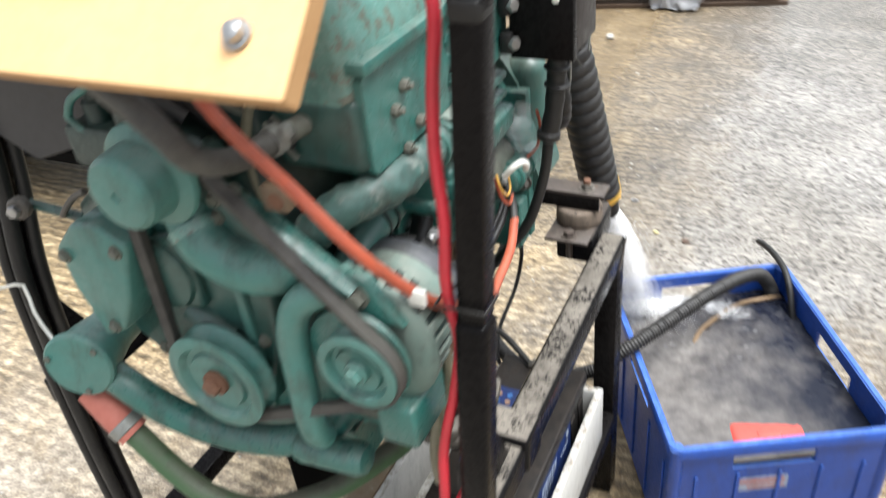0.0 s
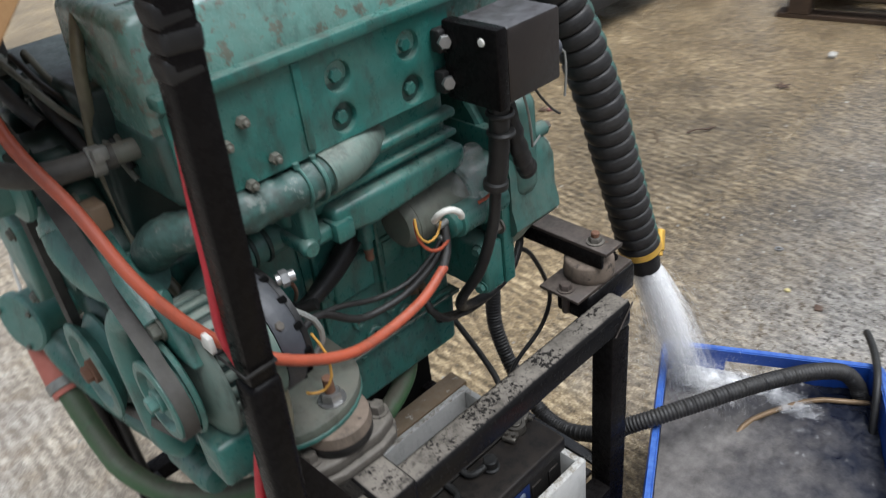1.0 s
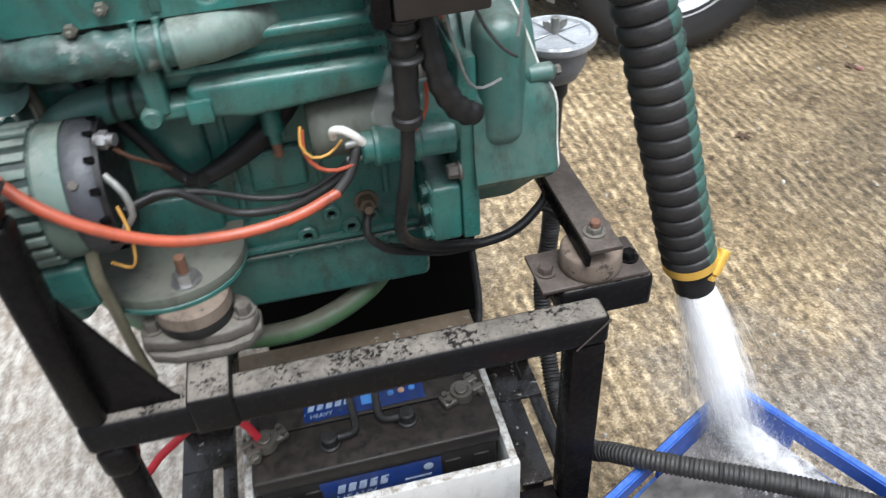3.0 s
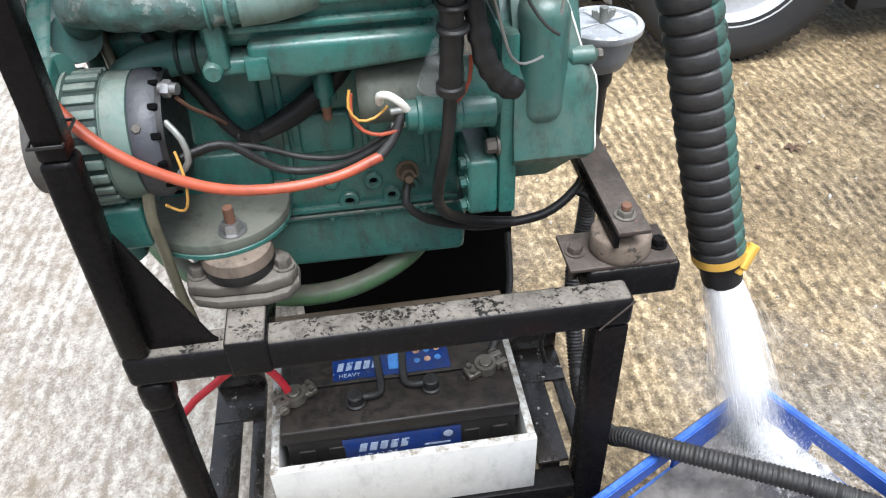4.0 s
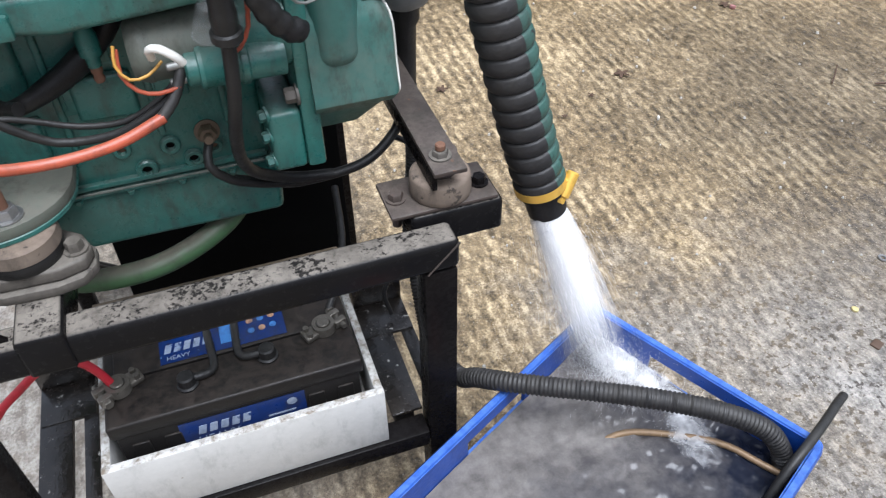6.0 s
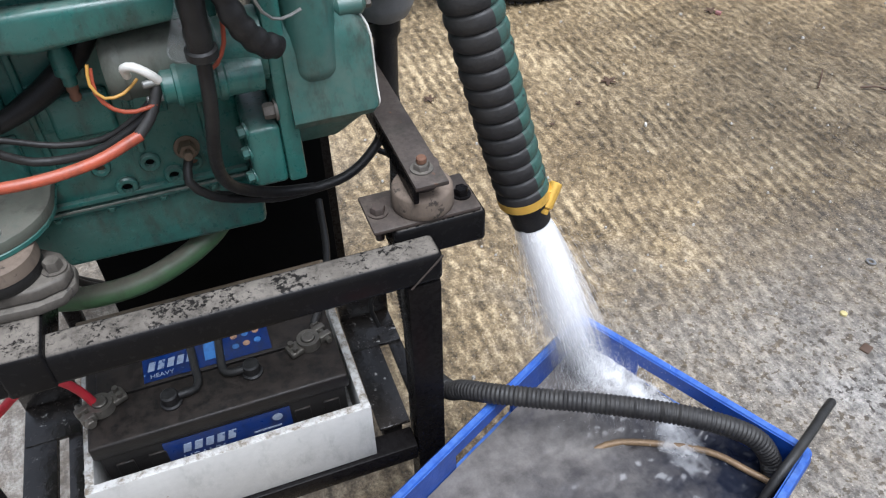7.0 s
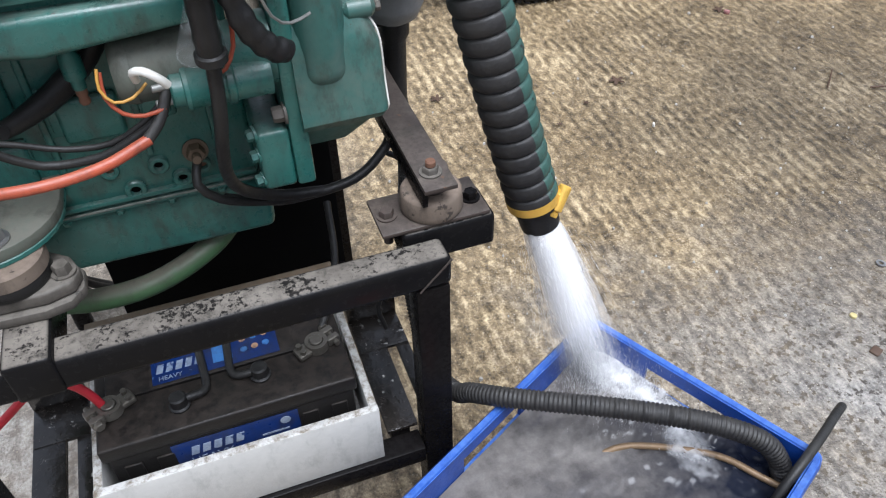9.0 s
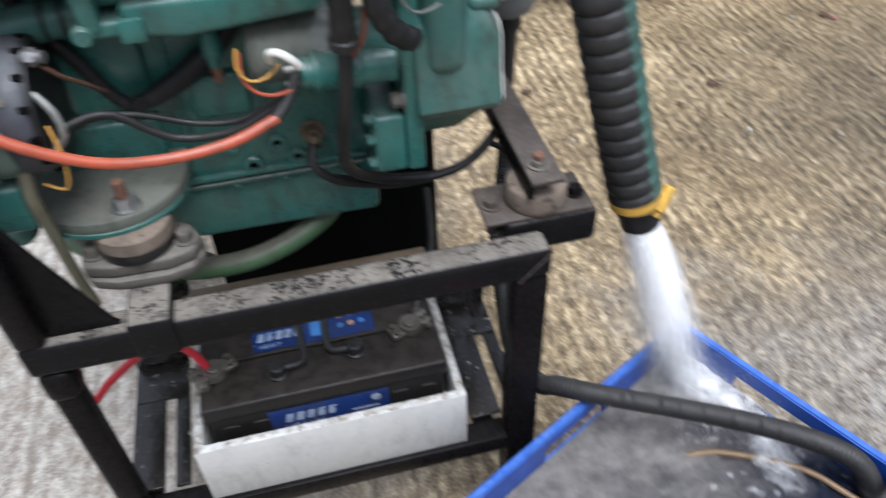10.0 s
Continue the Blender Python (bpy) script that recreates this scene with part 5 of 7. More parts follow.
cord("orange_cable", [(-0.02, 0.26, 1.20), (-0.044, 0.185, 1.096), (-0.025, 0.136, 1.016), (-0.011, 0.09, 0.949), (0.020, 0.056, 0.890), (0.069, 0.039, 0.841), (0.138, 0.043, 0.796), (0.202, 0.058, 0.775), (0.268, 0.067, 0.776), (0.318, 0.080, 0.788)], 0.0060, ORANGE, "orange sheathed battery cable sagging along the engine")
cord("cable_tail", [(0.316, 0.080, 0.788), (0.330, 0.086, 0.800), (0.340, 0.095, 0.815), (0.345, 0.102, 0.826)], 0.0056, GREY_RUBBER, "grey frayed cable end at the starter")
cord("red_cable", [(0.10, 0.10, 1.235), (0.064, 0.042, 1.188), (0.043, 0.022, 1.145), (0.036, 0.026, 1.090), (0.030, 0.028, 1.030), (0.023, 0.022, 0.975), (0.018, 0.025, 0.915), (0.025, 0.0255, 0.870), (0.031, 0.025, 0.830), (0.020, 0.030, 0.778), (0.014, 0.039, 0.736), (0.009, 0.046, 0.695), (-0.001, 0.045, 0.650), (-0.003, 0.052, 0.560), (-0.006, 0.064, 0.460), (-0.004, 0.078, 0.402), (0.010, 0.088, 0.396), (0.033, 0.090, 0.422), (0.062, 0.091, 0.446), (0.092, 0.092, 0.470), (0.120, 0.092, 0.480), (0.143, 0.091, 0.458), (0.155, 0.090, 0.430), (0.160, 0.089, 0.409)], 0.0056, RED, "red battery cable clipped to the upright", step=0.014)
bm = nb()
bx(bm, 0.0085, 0.0405, -0.0150, -0.0133, 0.890, 0.8935, 0.0005, 1)
bx(bm, 0.0085, 0.0102, -0.0140, 0.034, 0.890, 0.8935, 0.0005, 1)
bx(bm, 0.0388, 0.0405, -0.0140, 0.034, 0.890, 0.8935, 0.0005, 1)
bx(bm, 0.0085, 0.0405, 0.0330, 0.0347, 0.890, 0.8935, 0.0005, 1)
solo("cable_tie", bm, RUBBER, "black cable tie round the upright and cables", "cable tie")
solo("cable_tie", bx(nb(), 0.010, 0.016, 0.044, 0.062, 0.884, 0.902, 0.002), WHITE_WIRE, "small white cable tie on the orange cable", "cable tie")
hh = thing("heater_hose", (0.022, 0.175, 1.034), "grey weathered rubber hose with a corroded clamp", "hose")
part("hose_wall", sweep(nb(), [(-0.05, 0.34, 1.19), (-0.076, 0.268, 1.135), (-0.080, 0.205, 1.090), (-0.064, 0.196, 1.054), (-0.034, 0.184, 1.038), (0.004, 0.178, 1.034), (0.032, 0.172, 1.034)], 0.0112, n=16), DUSTY_RUBBER, hh, "", 60)
part("pipe_spigot", cy(nb(), (0.028, 0.173, 1.034), (0.056, 0.168, 1.034), 0.0100, n=18, b=0.001), GREEN_GREY, hh)
hc = part("hose_clamp", cy(nb(), (0.010, 0.1765, 1.034), (0.022, 0.1745, 1.034), 0.0138, n=22, b=0.001), ALLOY, hh, "corroded hose clamp")
part("clamp_screw", bx(nb(), 0.010, 0.024, 0.157, 0.167, 1.037, 1.051, 0.003), ALLOY, hc)
cord("clear_tube", [(0.100, 0.250, 1.168), (0.064, 0.222, 1.152), (0.041, 0.203, 1.112), (0.034, 0.205, 1.068), (0.032, 0.222, 1.016), (0.035, 0.222, 0.963), (0.033, 0.201, 0.916), (0.045, 0.175, 0.870)], 0.0062, CLEAR_TUBE, "yellowed clear plastic breather tube", "tube")
cord("breather_tube", [(0.074, 0.070, 0.800), (0.068, 0.062, 0.755), (0.064, 0.078, 0.690), (0.062, 0.090, 0.620), (0.066, 0.092, 0.565)], 0.0065, CLEAR_TUBE, "yellowed plastic tube hanging by the foot", "tube")
cord("green_hose", [(-0.050, 0.454, 0.641), (-0.050, 0.436, 0.622), (-0.050, 0.415, 0.597), (-0.049, 0.388, 0.570), (-0.044, 0.354, 0.544), (-0.014, 0.312, 0.506), (0.045, 0.255, 0.496), (0.107, 0.215, 0.501), (0.179, 0.191, 0.500), (0.262, 0.193, 0.504), (0.345, 0.225, 0.522), (0.40, 0.30, 0.53)], 0.0150, GREEN_HOSE, "green garden hose looping under the engine", "hose", 16)
cord("black_wire", [(0.108, 0.088, 0.806), (0.136, 0.100, 0.810), (0.159, 0.104, 0.806), (0.179, 0.106, 0.788), (0.201, 0.108, 0.770), (0.224, 0.108, 0.762), (0.269, 0.100, 0.767), (0.309, 0.094, 0.787), (0.338, 0.096, 0.804)], 0.0046, RUBBER, "grey-black cable from the alternator", "cable")
cord("black_wire", [(0.108, 0.092, 0.800), (0.136, 0.104, 0.804), (0.165, 0.108, 0.803), (0.195, 0.112, 0.792), (0.235, 0.112, 0.776), (0.280, 0.104, 0.777), (0.318, 0.098, 0.798), (0.342, 0.100, 0.818)], 0.0034, RUBBER, "grey-black cable from the alternator", "cable")
cord("black_loom", [(0.085, 0.185, 0.905), (0.107, 0.172, 0.870), (0.129, 0.168, 0.834), (0.146, 0.168, 0.800), (0.161, 0.168, 0.780), (0.180, 0.150, 0.785)], 0.0075, RUBBER, "black wiring loom on the block", "cable")
solo("taped_loom", sweep(nb(), [(0.158, 0.166, 0.779), (0.176, 0.166, 0.778), (0.202, 0.168, 0.788), (0.237, 0.172, 0.806), (0.275, 0.178, 0.836), (0.300, 0.186, 0.870)], 0.01, n=12, radius=lambda q: 0.0075 + 0.0055 * min(1.0, q / 0.06) + 0.0006 * math.sin(q * 400)), RUBBER, "thick taped black wiring loom on the block", "cable", smooth=60)
cord("alternator_lead", [(0.122, 0.084, 0.878), (0.130, 0.095, 0.860), (0.142, 0.120, 0.835), (0.152, 0.145, 0.810)], 0.0022, RUST, "thin brown lead from the alternator", "cable", 6)
cord("yellow_wire", [(0.113, 0.054, 0.835), (0.118, 0.044, 0.812), (0.116, 0.040, 0.785), (0.108, 0.046, 0.768), (0.096, 0.052, 0.768), (0.090, 0.050, 0.775)], 0.0016, YELLOW, "thin yellow wire looped at the alternator", "wire", 8)
cord("yellow_wire", [(0.292, 0.090, 0.865), (0.289, 0.084, 0.848), (0.298, 0.080, 0.834), (0.315, 0.082, 0.834), (0.330, 0.090, 0.842)], 0.0016, YELLOW, "thin yellow wire at the starter", "wire", 8)
cord("red_wire", [(0.293, 0.092, 0.860), (0.291, 0.086, 0.838), (0.302, 0.082, 0.820), (0.320, 0.084, 0.812), (0.340, 0.090, 0.812)], 0.0022, ORANGE, "thin red wire at the starter", "wire", 8)
cord("red_wire", [(0.418, 0.082, 0.895), (0.415, 0.076, 0.870), (0.404, 0.078, 0.848), (0.392, 0.088, 0.838)], 0.0022, ORANGE, "thin red wire beside the loom", "wire", 8)
cord("white_wire", [(0.322, 0.092, 0.846), (0.322, 0.080, 0.860), (0.331, 0.072, 0.864), (0.343, 0.070, 0.855), (0.349, 0.074, 0.845)], 0.0042, WHITE_WIRE, "stripped white wire stub at the starter", "wire", 10, 0.005)

# ---- junction box with its conduits ----
def build_box():
    jb = thing("junction_box", (0.41, 0.05, 0.985), "black plastic junction box bolted to the engine", "junction box")
    part("case", bx(nb(), 0.384, 0.468, 0.018, 0.092, 0.985, 1.066, 0.004, 2), surface("black_box_plastic", (0.012, 0.010, 0.009), (0.022, 0.015, 0.012), rough=0.35, dust=(0.12, 0.12, 0.125), dust_amount=0.75), jb)
    part("lid", bx(nb(), 0.366, 0.3825, 0.016, 0.094, 0.982, 1.069, 0.003, 2), BLACK_BARE, jb)
    for z in (1.047, 1.002):
        part("lug", bx(nb(), 0.357, 0.392, 0.088, 0.104, z - 0.013, z + 0.013, 0.004, 2), RUBBER, jb)
        bolt(jb, (0.364, 0.089, z), (-0.6, -1, 0.1), r=0.008, h=0.007, mat=STEEL, washer=False)
    part("rivet", lathe(nb(), [(0, 0.0045), (0.002, 0.004), (0.003, 0)], (0.3655, 0.036, 1.054), (-1, 0, 0), 14), WHITE_WIRE, jb)
    part("gland", cy(nb(), (0.468, 0.045, 1.012), (0.492, 0.043, 1.008), 0.011, n=18, b=0.002), GREY_PLASTIC, jb)
    bm = nb()
    sweep(bm, [(0.395, 0.045, 0.990), (0.394, 0.046, 0.955), (0.3935, 0.050, 0.910), (0.393, 0.057, 0.872)], 0.0135, n=16, step=0.005, radius=lambda q: 0.0120 + 0.0010 * noise.noise((q * 90, 7.0, 0.5)))
    cn = part("conduit", bm, RUBBER, jb, "black rubber conduit", 60)
    for z in (0.984, 0.968, 0.945):
        part("conduit_band", cy(nb(), (0.395, 0.045, z), (0.395, 0.0455, z - 0.006), 0.0165, n=20, b=0.002), RUBBER, cn)
    part("conduit_band", cy(nb(), (0.393, 0.0565, 0.880), (0.393, 0.058, 0.868), 0.0150, n=20, b=0.002), RUBBER, cn)
    part("thin_conduit", sweep(nb(), [(0.393, 0.057, 0.872), (0.389, 0.064, 0.814), (0.381, 0.085, 0.744), (0.383, 0.123, 0.686), (0.400, 0.150, 0.645), (0.440, 0.172, 0.612), (0.490, 0.180, 0.598)], 0.0072, n=12), RUBBER, cn, "", 60)
    bm = nb()
    sweep(bm, [(0.412, 0.056, 0.990), (0.418, 0.050, 0.945), (0.427, 0.048, 0.905), (0.444, 0.055, 0.875), (0.462, 0.066, 0.860)], 0.0125, n=16, step=0.004, radius=lambda q: 0.0102 + 0.0022 * max(0.0, min(1.0, (q - 0.05) / 0.06)) + 0.0016 * noise.noise((q * 130, 2.0, 0.5)) + 0.0005 * math.sin(q * 330), flat=0.82)
    part("second_conduit", bm, RUBBER, jb, "taped black conduit with a cut end", 60)
    for k, (pts, mt) in enumerate((([(0.428, 0.045, 0.990), (0.438, 0.042, 0.950), (0.452, 0.050, 0.905), (0.470, 0.065, 0.888), (0.490, 0.07, 0.892)], ALLOY), ([(0.426, 0.05, 0.988), (0.43, 0.045, 0.975), (0.437, 0.05, 0.982)], ORANGE), ([(0.492, 0.043, 1.008), (0.500, 0.038, 1.000), (0.498, 0.035, 0.975), (0.495, 0.035, 0.950)], ALLOY), ([(0.455, 0.06, 0.988), (0.47, 0.05, 0.955), (0.485, 0.045, 0.935), (0.498, 0.045, 0.925)], GREY_RUBBER))):
        part("loose_wire", sweep(nb(), pts, 0.0016 if k != 1 else 0.003, n=6, step=0.01), mt, jb)


build_box()
cord("loom_branch", [(0.371, 0.165, 0.632), (0.410, 0.178, 0.608), (0.450, 0.178, 0.598), (0.534, 0.185, 0.601), (0.585, 0.200, 0.632), (0.600, 0.215, 0.660)], 0.0065, RUBBER, "black cable bridging to the support arm", "cable")
cord("loom_branch", [(0.352, 0.172, 0.690), (0.345, 0.150, 0.672), (0.365, 0.150, 0.645), (0.400, 0.165, 0.618), (0.440, 0.176, 0.600)], 0.0055, RUBBER, "black cable from the oil pressure sender", "cable")
cord("hanging_cable", [(0.575, 0.196, 0.628), (0.606, 0.198, 0.600), (0.654, 0.208, 0.515), (0.674, 0.217, 0.453), (0.655, 0.226, 0.395), (0.590, 0.234, 0.348), (0.556, 0.228, 0.305), (0.562, 0.215, 0.262)], 0.0040, RUBBER, "thin black cable hanging from the arm", "cable")

# ---- water strainer behind the bell housing ----
def build_strainer():
    ws = thing("water_strainer", (0.641, 0.330, 0.60), "grey water strainer with a clear lid and wing nut", "strainer")
    c = (0.641, 0.330)
    part("bowl", lathe(nb(), [(0, 0), (0, 0.018), (0.010, 0.034), (0.030, 0.043), (0.058, 0.047), (0.058, 0.0)], (*c, 0.734), (0, 0, 1), 40), surface("light_grey_bowl_plastic", (0.22, 0.225, 0.23), (0.16, 0.165, 0.17), rough=0.4), ws, "grey plastic bowl", 40)
    lid = part("lid", lathe(nb(), [(0, 0), (0, 0.054), (0.003, 0.056), (0.010, 0.056), (0.013, 0.053), (0.013, 0.047), (0.009, 0.045), (0.011, 0.0)], (*c, 0.7925), (0, 0, 1), 48), CAP_GLASS, ws, "cloudy clear lid", 40)
    bm = nb()
    cy(bm, (*c, 0.802), (*c, 0.826), 0.006, n=12, b=0.001)
    for s in (-1, 1):
        prism(bm, [(c[0] + s * 0.004, 0.804), (c[0] + s * 0.016, 0.812), (c[0] + s * 0.017, 0.822), (c[0] + s * 0.010, 0.822), (c[0] + s * 0.004, 0.814)], "y", c[1] - 0.002, c[1] + 0.002, 0.001, 1)
    part("wing_nut", bm, ALLOY, lid)
    for a in (20, 110):
        m = Matrix.Translation((*c, 0.8030)) @ Matrix.Rotation(radians(a), 4, "Z")
        part("lid_rib", bx(nb(), -0.044, 0.044, -0.0012, 0.0012, 0.0, 0.0018, 0.0006, 1, m), CAP_GLASS, lid)
    part("outlet", lathe(nb(), [(0, 0), (0, 0.016), (0.10, 0.017), (0.110, 0.022), (0.129, 0.022), (0.129, 0)], (0.638, 0.331, 0.606), (0.03, 0.02, 1), 20), RUBBER, ws)
    part("bracket", bx(nb(), 0.588, 0.625, 0.318, 0.345, 0.735, 0.741, 0.001), BLACK_BARE, ws)


build_strainer()

# ---- corrugated exhaust hose ----
HOSE_TOP = [(0.742, 0.080, 0.585), (0.722, 0.088, 0.66), (0.698, 0.100, 0.76), (0.672, 0.115, 0.87), (0.640, 0.138, 0.98), (0.600, 0.175, 1.08), (0.555, 0.23, 1.15), (0.50, 0.29, 1.165)]


def build_exhaust():
    ex = thing("exhaust_hose", (0.742, 0.080, 0.55), "black corrugated exhaust hose with a green stripe", "hose")
    pitch = 0.0225

    def rib(s):
        u = (s / pitch) % 1.0
        return 0.0322 + 0.0027 * math.sin(math.pi * u) - 0.0026 * math.exp(-(min(u, 1.0 - u) / 0.060) ** 2)

    bm = nb()
    sweep(bm, curve_points(HOSE_TOP, 0.0013), 0.034, n=36, raw=True, radius=rib, stripe=(29, 35, 1))
    part("hose_wall", bm, [RUBBER_HOSE, HOSE_STRIPE], ex, "", 70)
    d = (Vector(HOSE_TOP[0]) - Vector(HOSE_TOP[1])).normalized()
    p = Vector(HOSE_TOP[0])
    part("outlet_stub", lathe(nb(), [(-0.03, 0.029), (0.0, 0.0320), (0.009, 0.0315), (0.012, 0.0275), (0.042, 0.0262), (0.042, 0.0225), (0.0, 0.0215), (-0.02, 0.0)], p, d, 36), RUBBER, ex, "bare black outlet end", 40)
    cl = part("hose_clamp", lathe(nb(), [(-0.011, 0.0325), (-0.011, 0.0352), (0.0015, 0.0352), (0.0015, 0.0325)], p, d, 40), BRASS, ex, "yellow zinc hose clamp", 40)
    bm = nb()
    q = p - d * 0.002 + Vector((0.030, -0.018, 0.004))
    ax = Vector((0.55, 0.35, 0.75)).normalized()
    cy(bm, q - ax * 0.018, q + ax * 0.018, 0.0085, n=18, b=0.002)
    cy(bm, q - ax * 0.026, q - ax * 0.018, 0.0060, n=6, b=0.001)
    bx(bm, q.x - 0.010, q.x + 0.008, q.y - 0.004, q.y + 0.008, q.z - 0.010, q.z + 0.010, 0.003)
    part("clamp_screw", bm, BRASS, cl)


build_exhaust()

# ---- battery in its white wooden box ----
def build_battery_box():
    bb = thing("battery_box", (0.31, 0.098, 0.233), "chipped white painted wooden battery box", "box")
    x0, x1, y0, y1, z0, z1, w = 0.124, 0.494, 0.004, 0.270, 0.233, 0.349, 0.012
    part("front_board", bx(nb(), x0, x1, y0, y0 + w, z0, z1, 0.0015), WHITE_PAINT, bb)
    part("back_board", bx(nb(), x0, x1, y1 - w, y1, z0, z1, 0.0015), WHITE_PAINT, bb)
    part("side_board", bx(nb(), x0 + 0.0005, x0 + w, y0 + w, y1 - w, z0, z1 - 0.001, 0.0015), WHITE_PAINT, bb)
    part("side_board", bx(nb(), x1 - w, x1 - 0.0005, y0 + w, y1 - w, z0, z1 - 0.001, 0.0015), WHITE_PAINT, bb)
    part("back_plank", bx(nb(), x0 - 0.004, x1 + 0.008, y1 + 0.001, y1 + 0.040, z0 + 0.02, z1 + 0.002, 0.002), surface("bare_brown_plank", (0.20, 0.13, 0.07), (0.13, 0.09, 0.05), (0.42, 0.40, 0.36), rough=0.75, spots=0.10, dust=(0.26, 0.22, 0.17), dust_amount=0.5), bb, "bare brown plank with white paint left on it")
    part("bottom_board", bx(nb(), x0 + w, x1 - w, y0 + w, y1 - w, z0, z0 + 0.009, 0), WHITE_PAINT, bb)


def terminal_clamp(parent, x, y, z, turn):
    m = Matrix.Translation((x, y, z)) @ Matrix.Rotation(radians(turn), 4, "Z")
    bm = nb()
    lathe(bm, [(0.0, 0.010), (0.0, 0.0165), (0.013, 0.0155), (0.013, 0.010)], m @ Vector((0, 0, 0.001)), (0, 0, 1), 22)
    bx(bm, 0.012, 0.030, -0.013, -0.003, 0.001, 0.014, 0.002, 2, m)
    bx(bm, 0.012, 0.030, 0.003, 0.013, 0.001, 0.014, 0.002, 2, m)
    cy(bm, m @ Vector((0.022, -0.020, 0.008)), m @ Vector((0.022, 0.020, 0.008)), 0.004, n=10)
    hexa(bm, m @ Vector((0.022, 0.014, 0.008)), m.to_3x3() @ Vector((0, 1, 0)), 0.007, 0.007)
    bx(bm, -0.032, -0.012, -0.011, 0.011, 0.001, 0.010, 0.003, 2, m)
    cy(bm, m @ Vector((-0.024, -0.006, 0.009)), m @ Vector((-0.024, -0.006, 0.016)), 0.004, n=8)
    cy(bm, m @ Vector((-0.024, 0.006, 0.009)), m @ Vector((-0.024, 0.006, 0.016)), 0.004, n=8)
    cl = part("terminal_clamp", bm, CLAMP_METAL, parent, "corroded grey terminal clamp", 35)
    part("battery_post", cy(nb(), (x, y, z), (x, y, z + 0.017), 0.0098, 0.0090, n=20, b=0.001), CLAMP_METAL, cl)
    return cl


def lettering(word, size, m, mat, parent):
    cu = bpy.data.curves.new("word", "FONT")
    cu.body, cu.size, cu.extrude = word, size, 0.0002
    tmp = bpy.data.objects.new("word", cu)
    bpy.context.scene.collection.objects.link(tmp)
    me = bpy.data.meshes.new_from_object(tmp.evaluated_get(bpy.context.evaluated_depsgraph_get()))
    bpy.data.objects.remove(tmp)
    me.transform(m)
    me.materials.append(mat)
    ob = new("word", me)
    ob.parent, ob.matrix_parent_inverse = parent, Matrix.Translation(-parent.location)
    return tagged(ob)


def build_battery():
    ba = thing("battery", (0.308, 0.096, 0.242), "dusty black lead-acid battery with blue labels", "battery")
    bm = nb()
    bx(bm, 0.150, 0.468, 0.032, 0.168, 0.2425, 0.378, 0.004, 2)
    for x in (0.165, 0.205, 0.395, 0.435):
        bx(bm, x, x + 0.022, 0.0295, 0.034, 0.300, 0.355, 0.001, 1)
    part("case", bm, BATTERY, ba)
    bm = nb()
    bx(bm, 0.145, 0.473, 0.027, 0.173, 0.376, 0.402, 0.004, 3)
    bx(bm, 0.160, 0.458, 0.099, 0.170, 0.400, 0.4065, 0.002, 2)
    lid = part("lid", bm, BATTERY, ba)
    for x, y, sx in ((0.250, 0.064, 1), (0.356, 0.075, -1)):
        bm = nb()
        lathe(bm, [(0, 0.013), (0.004, 0.014), (0.006, 0.0115), (0.018, 0.0110), (0.020, 0.009), (0.020, 0)], (x, y, 0.402), (0, 0, 1), 20)
        vent = part("vent_elbow", bm, RUBBER, lid)
        sweep(bm := nb(), [(x + sx * 0.006, y + 0.002, 0.412), (x + sx * 0.026, y + 0.004, 0.410), (x + sx * 0.036, y + 0.014, 0.408), (x + sx * 0.036, y + 0.040, 0.4105), (x + sx * 0.034, y + 0.075, 0.4115)], 0.0055, n=12)
        part("vent_tube", bm, RUBBER, vent, "", 60)
    part("top_label", bx(nb(), 0.220, 0.388, 0.104, 0.150, 0.4068, 0.4074, 0), LABEL_BLUE, ba, "torn blue label on the lid")
    bm = nb()
    for k in range(5):
        bx(bm, 0.228 + k * 0.0125 - 0.029, 0.2365 + k * 0.0125 - 0.029, 0.121, 0.136, 0.4075, 0.4079, 0, m=Matrix(((1, 0.22, 0, 0), (0, 1, 0, 0), (0, 0, 1, 0), (0, 0, 0, 1))))
    lettering("HEAVY", 0.0100, Matrix.Translation((0.228, 0.1085, 0.4077)), LABEL_LIGHT, ba)
    part("print", bm, LABEL_LIGHT, ba)
    bm = nb()
    for k, (u, v) in enumerate(((0.342, 0.142), (0.357, 0.143), (0.372, 0.144), (0.342, 0.124), (0.357, 0.125), (0.372, 0.126))):
        cy(bm, (u, v, 0.4075), (u, v, 0.4079), 0.0048, n=14, mi=k % 2)
    bx(bm, 0.300, 0.326, 0.114, 0.150, 0.4075, 0.4078, 0, mi=1)
    part("warning_print", bm, [LABEL_ORANGE, LABEL_CYAN], ba)
    part("front_label", bx(nb(), 0.225, 0.390, 0.0305, 0.0315, 0.285, 0.368, 0), LABEL_BLUE, ba, "blue front label with a pale emblem")
    for k in range(5):
        part("printed_bar", bx(nb(), 0.245 + k * 0.0145 - 0.074, 0.2550 + k * 0.0145 - 0.074, 0.0298, 0.0303, 0.339, 0.356, 0, m=Matrix(((1, 0, 0.22, 0), (0, 1, 0, 0), (0, 0, 1, 0), (0, 0, 0, 1)))), LABEL_LIGHT, ba)
    lettering("HEAVY", 0.018, Matrix.Translation((0.243, 0.0301, 0.320)) @ Matrix.Rotation(radians(90), 4, "X"), LABEL_LIGHT, ba)
    part("printed_line", bx(nb(), 0.338, 0.375, 0.0298, 0.0303, 0.334, 0.337, 0), LABEL_LIGHT, ba)
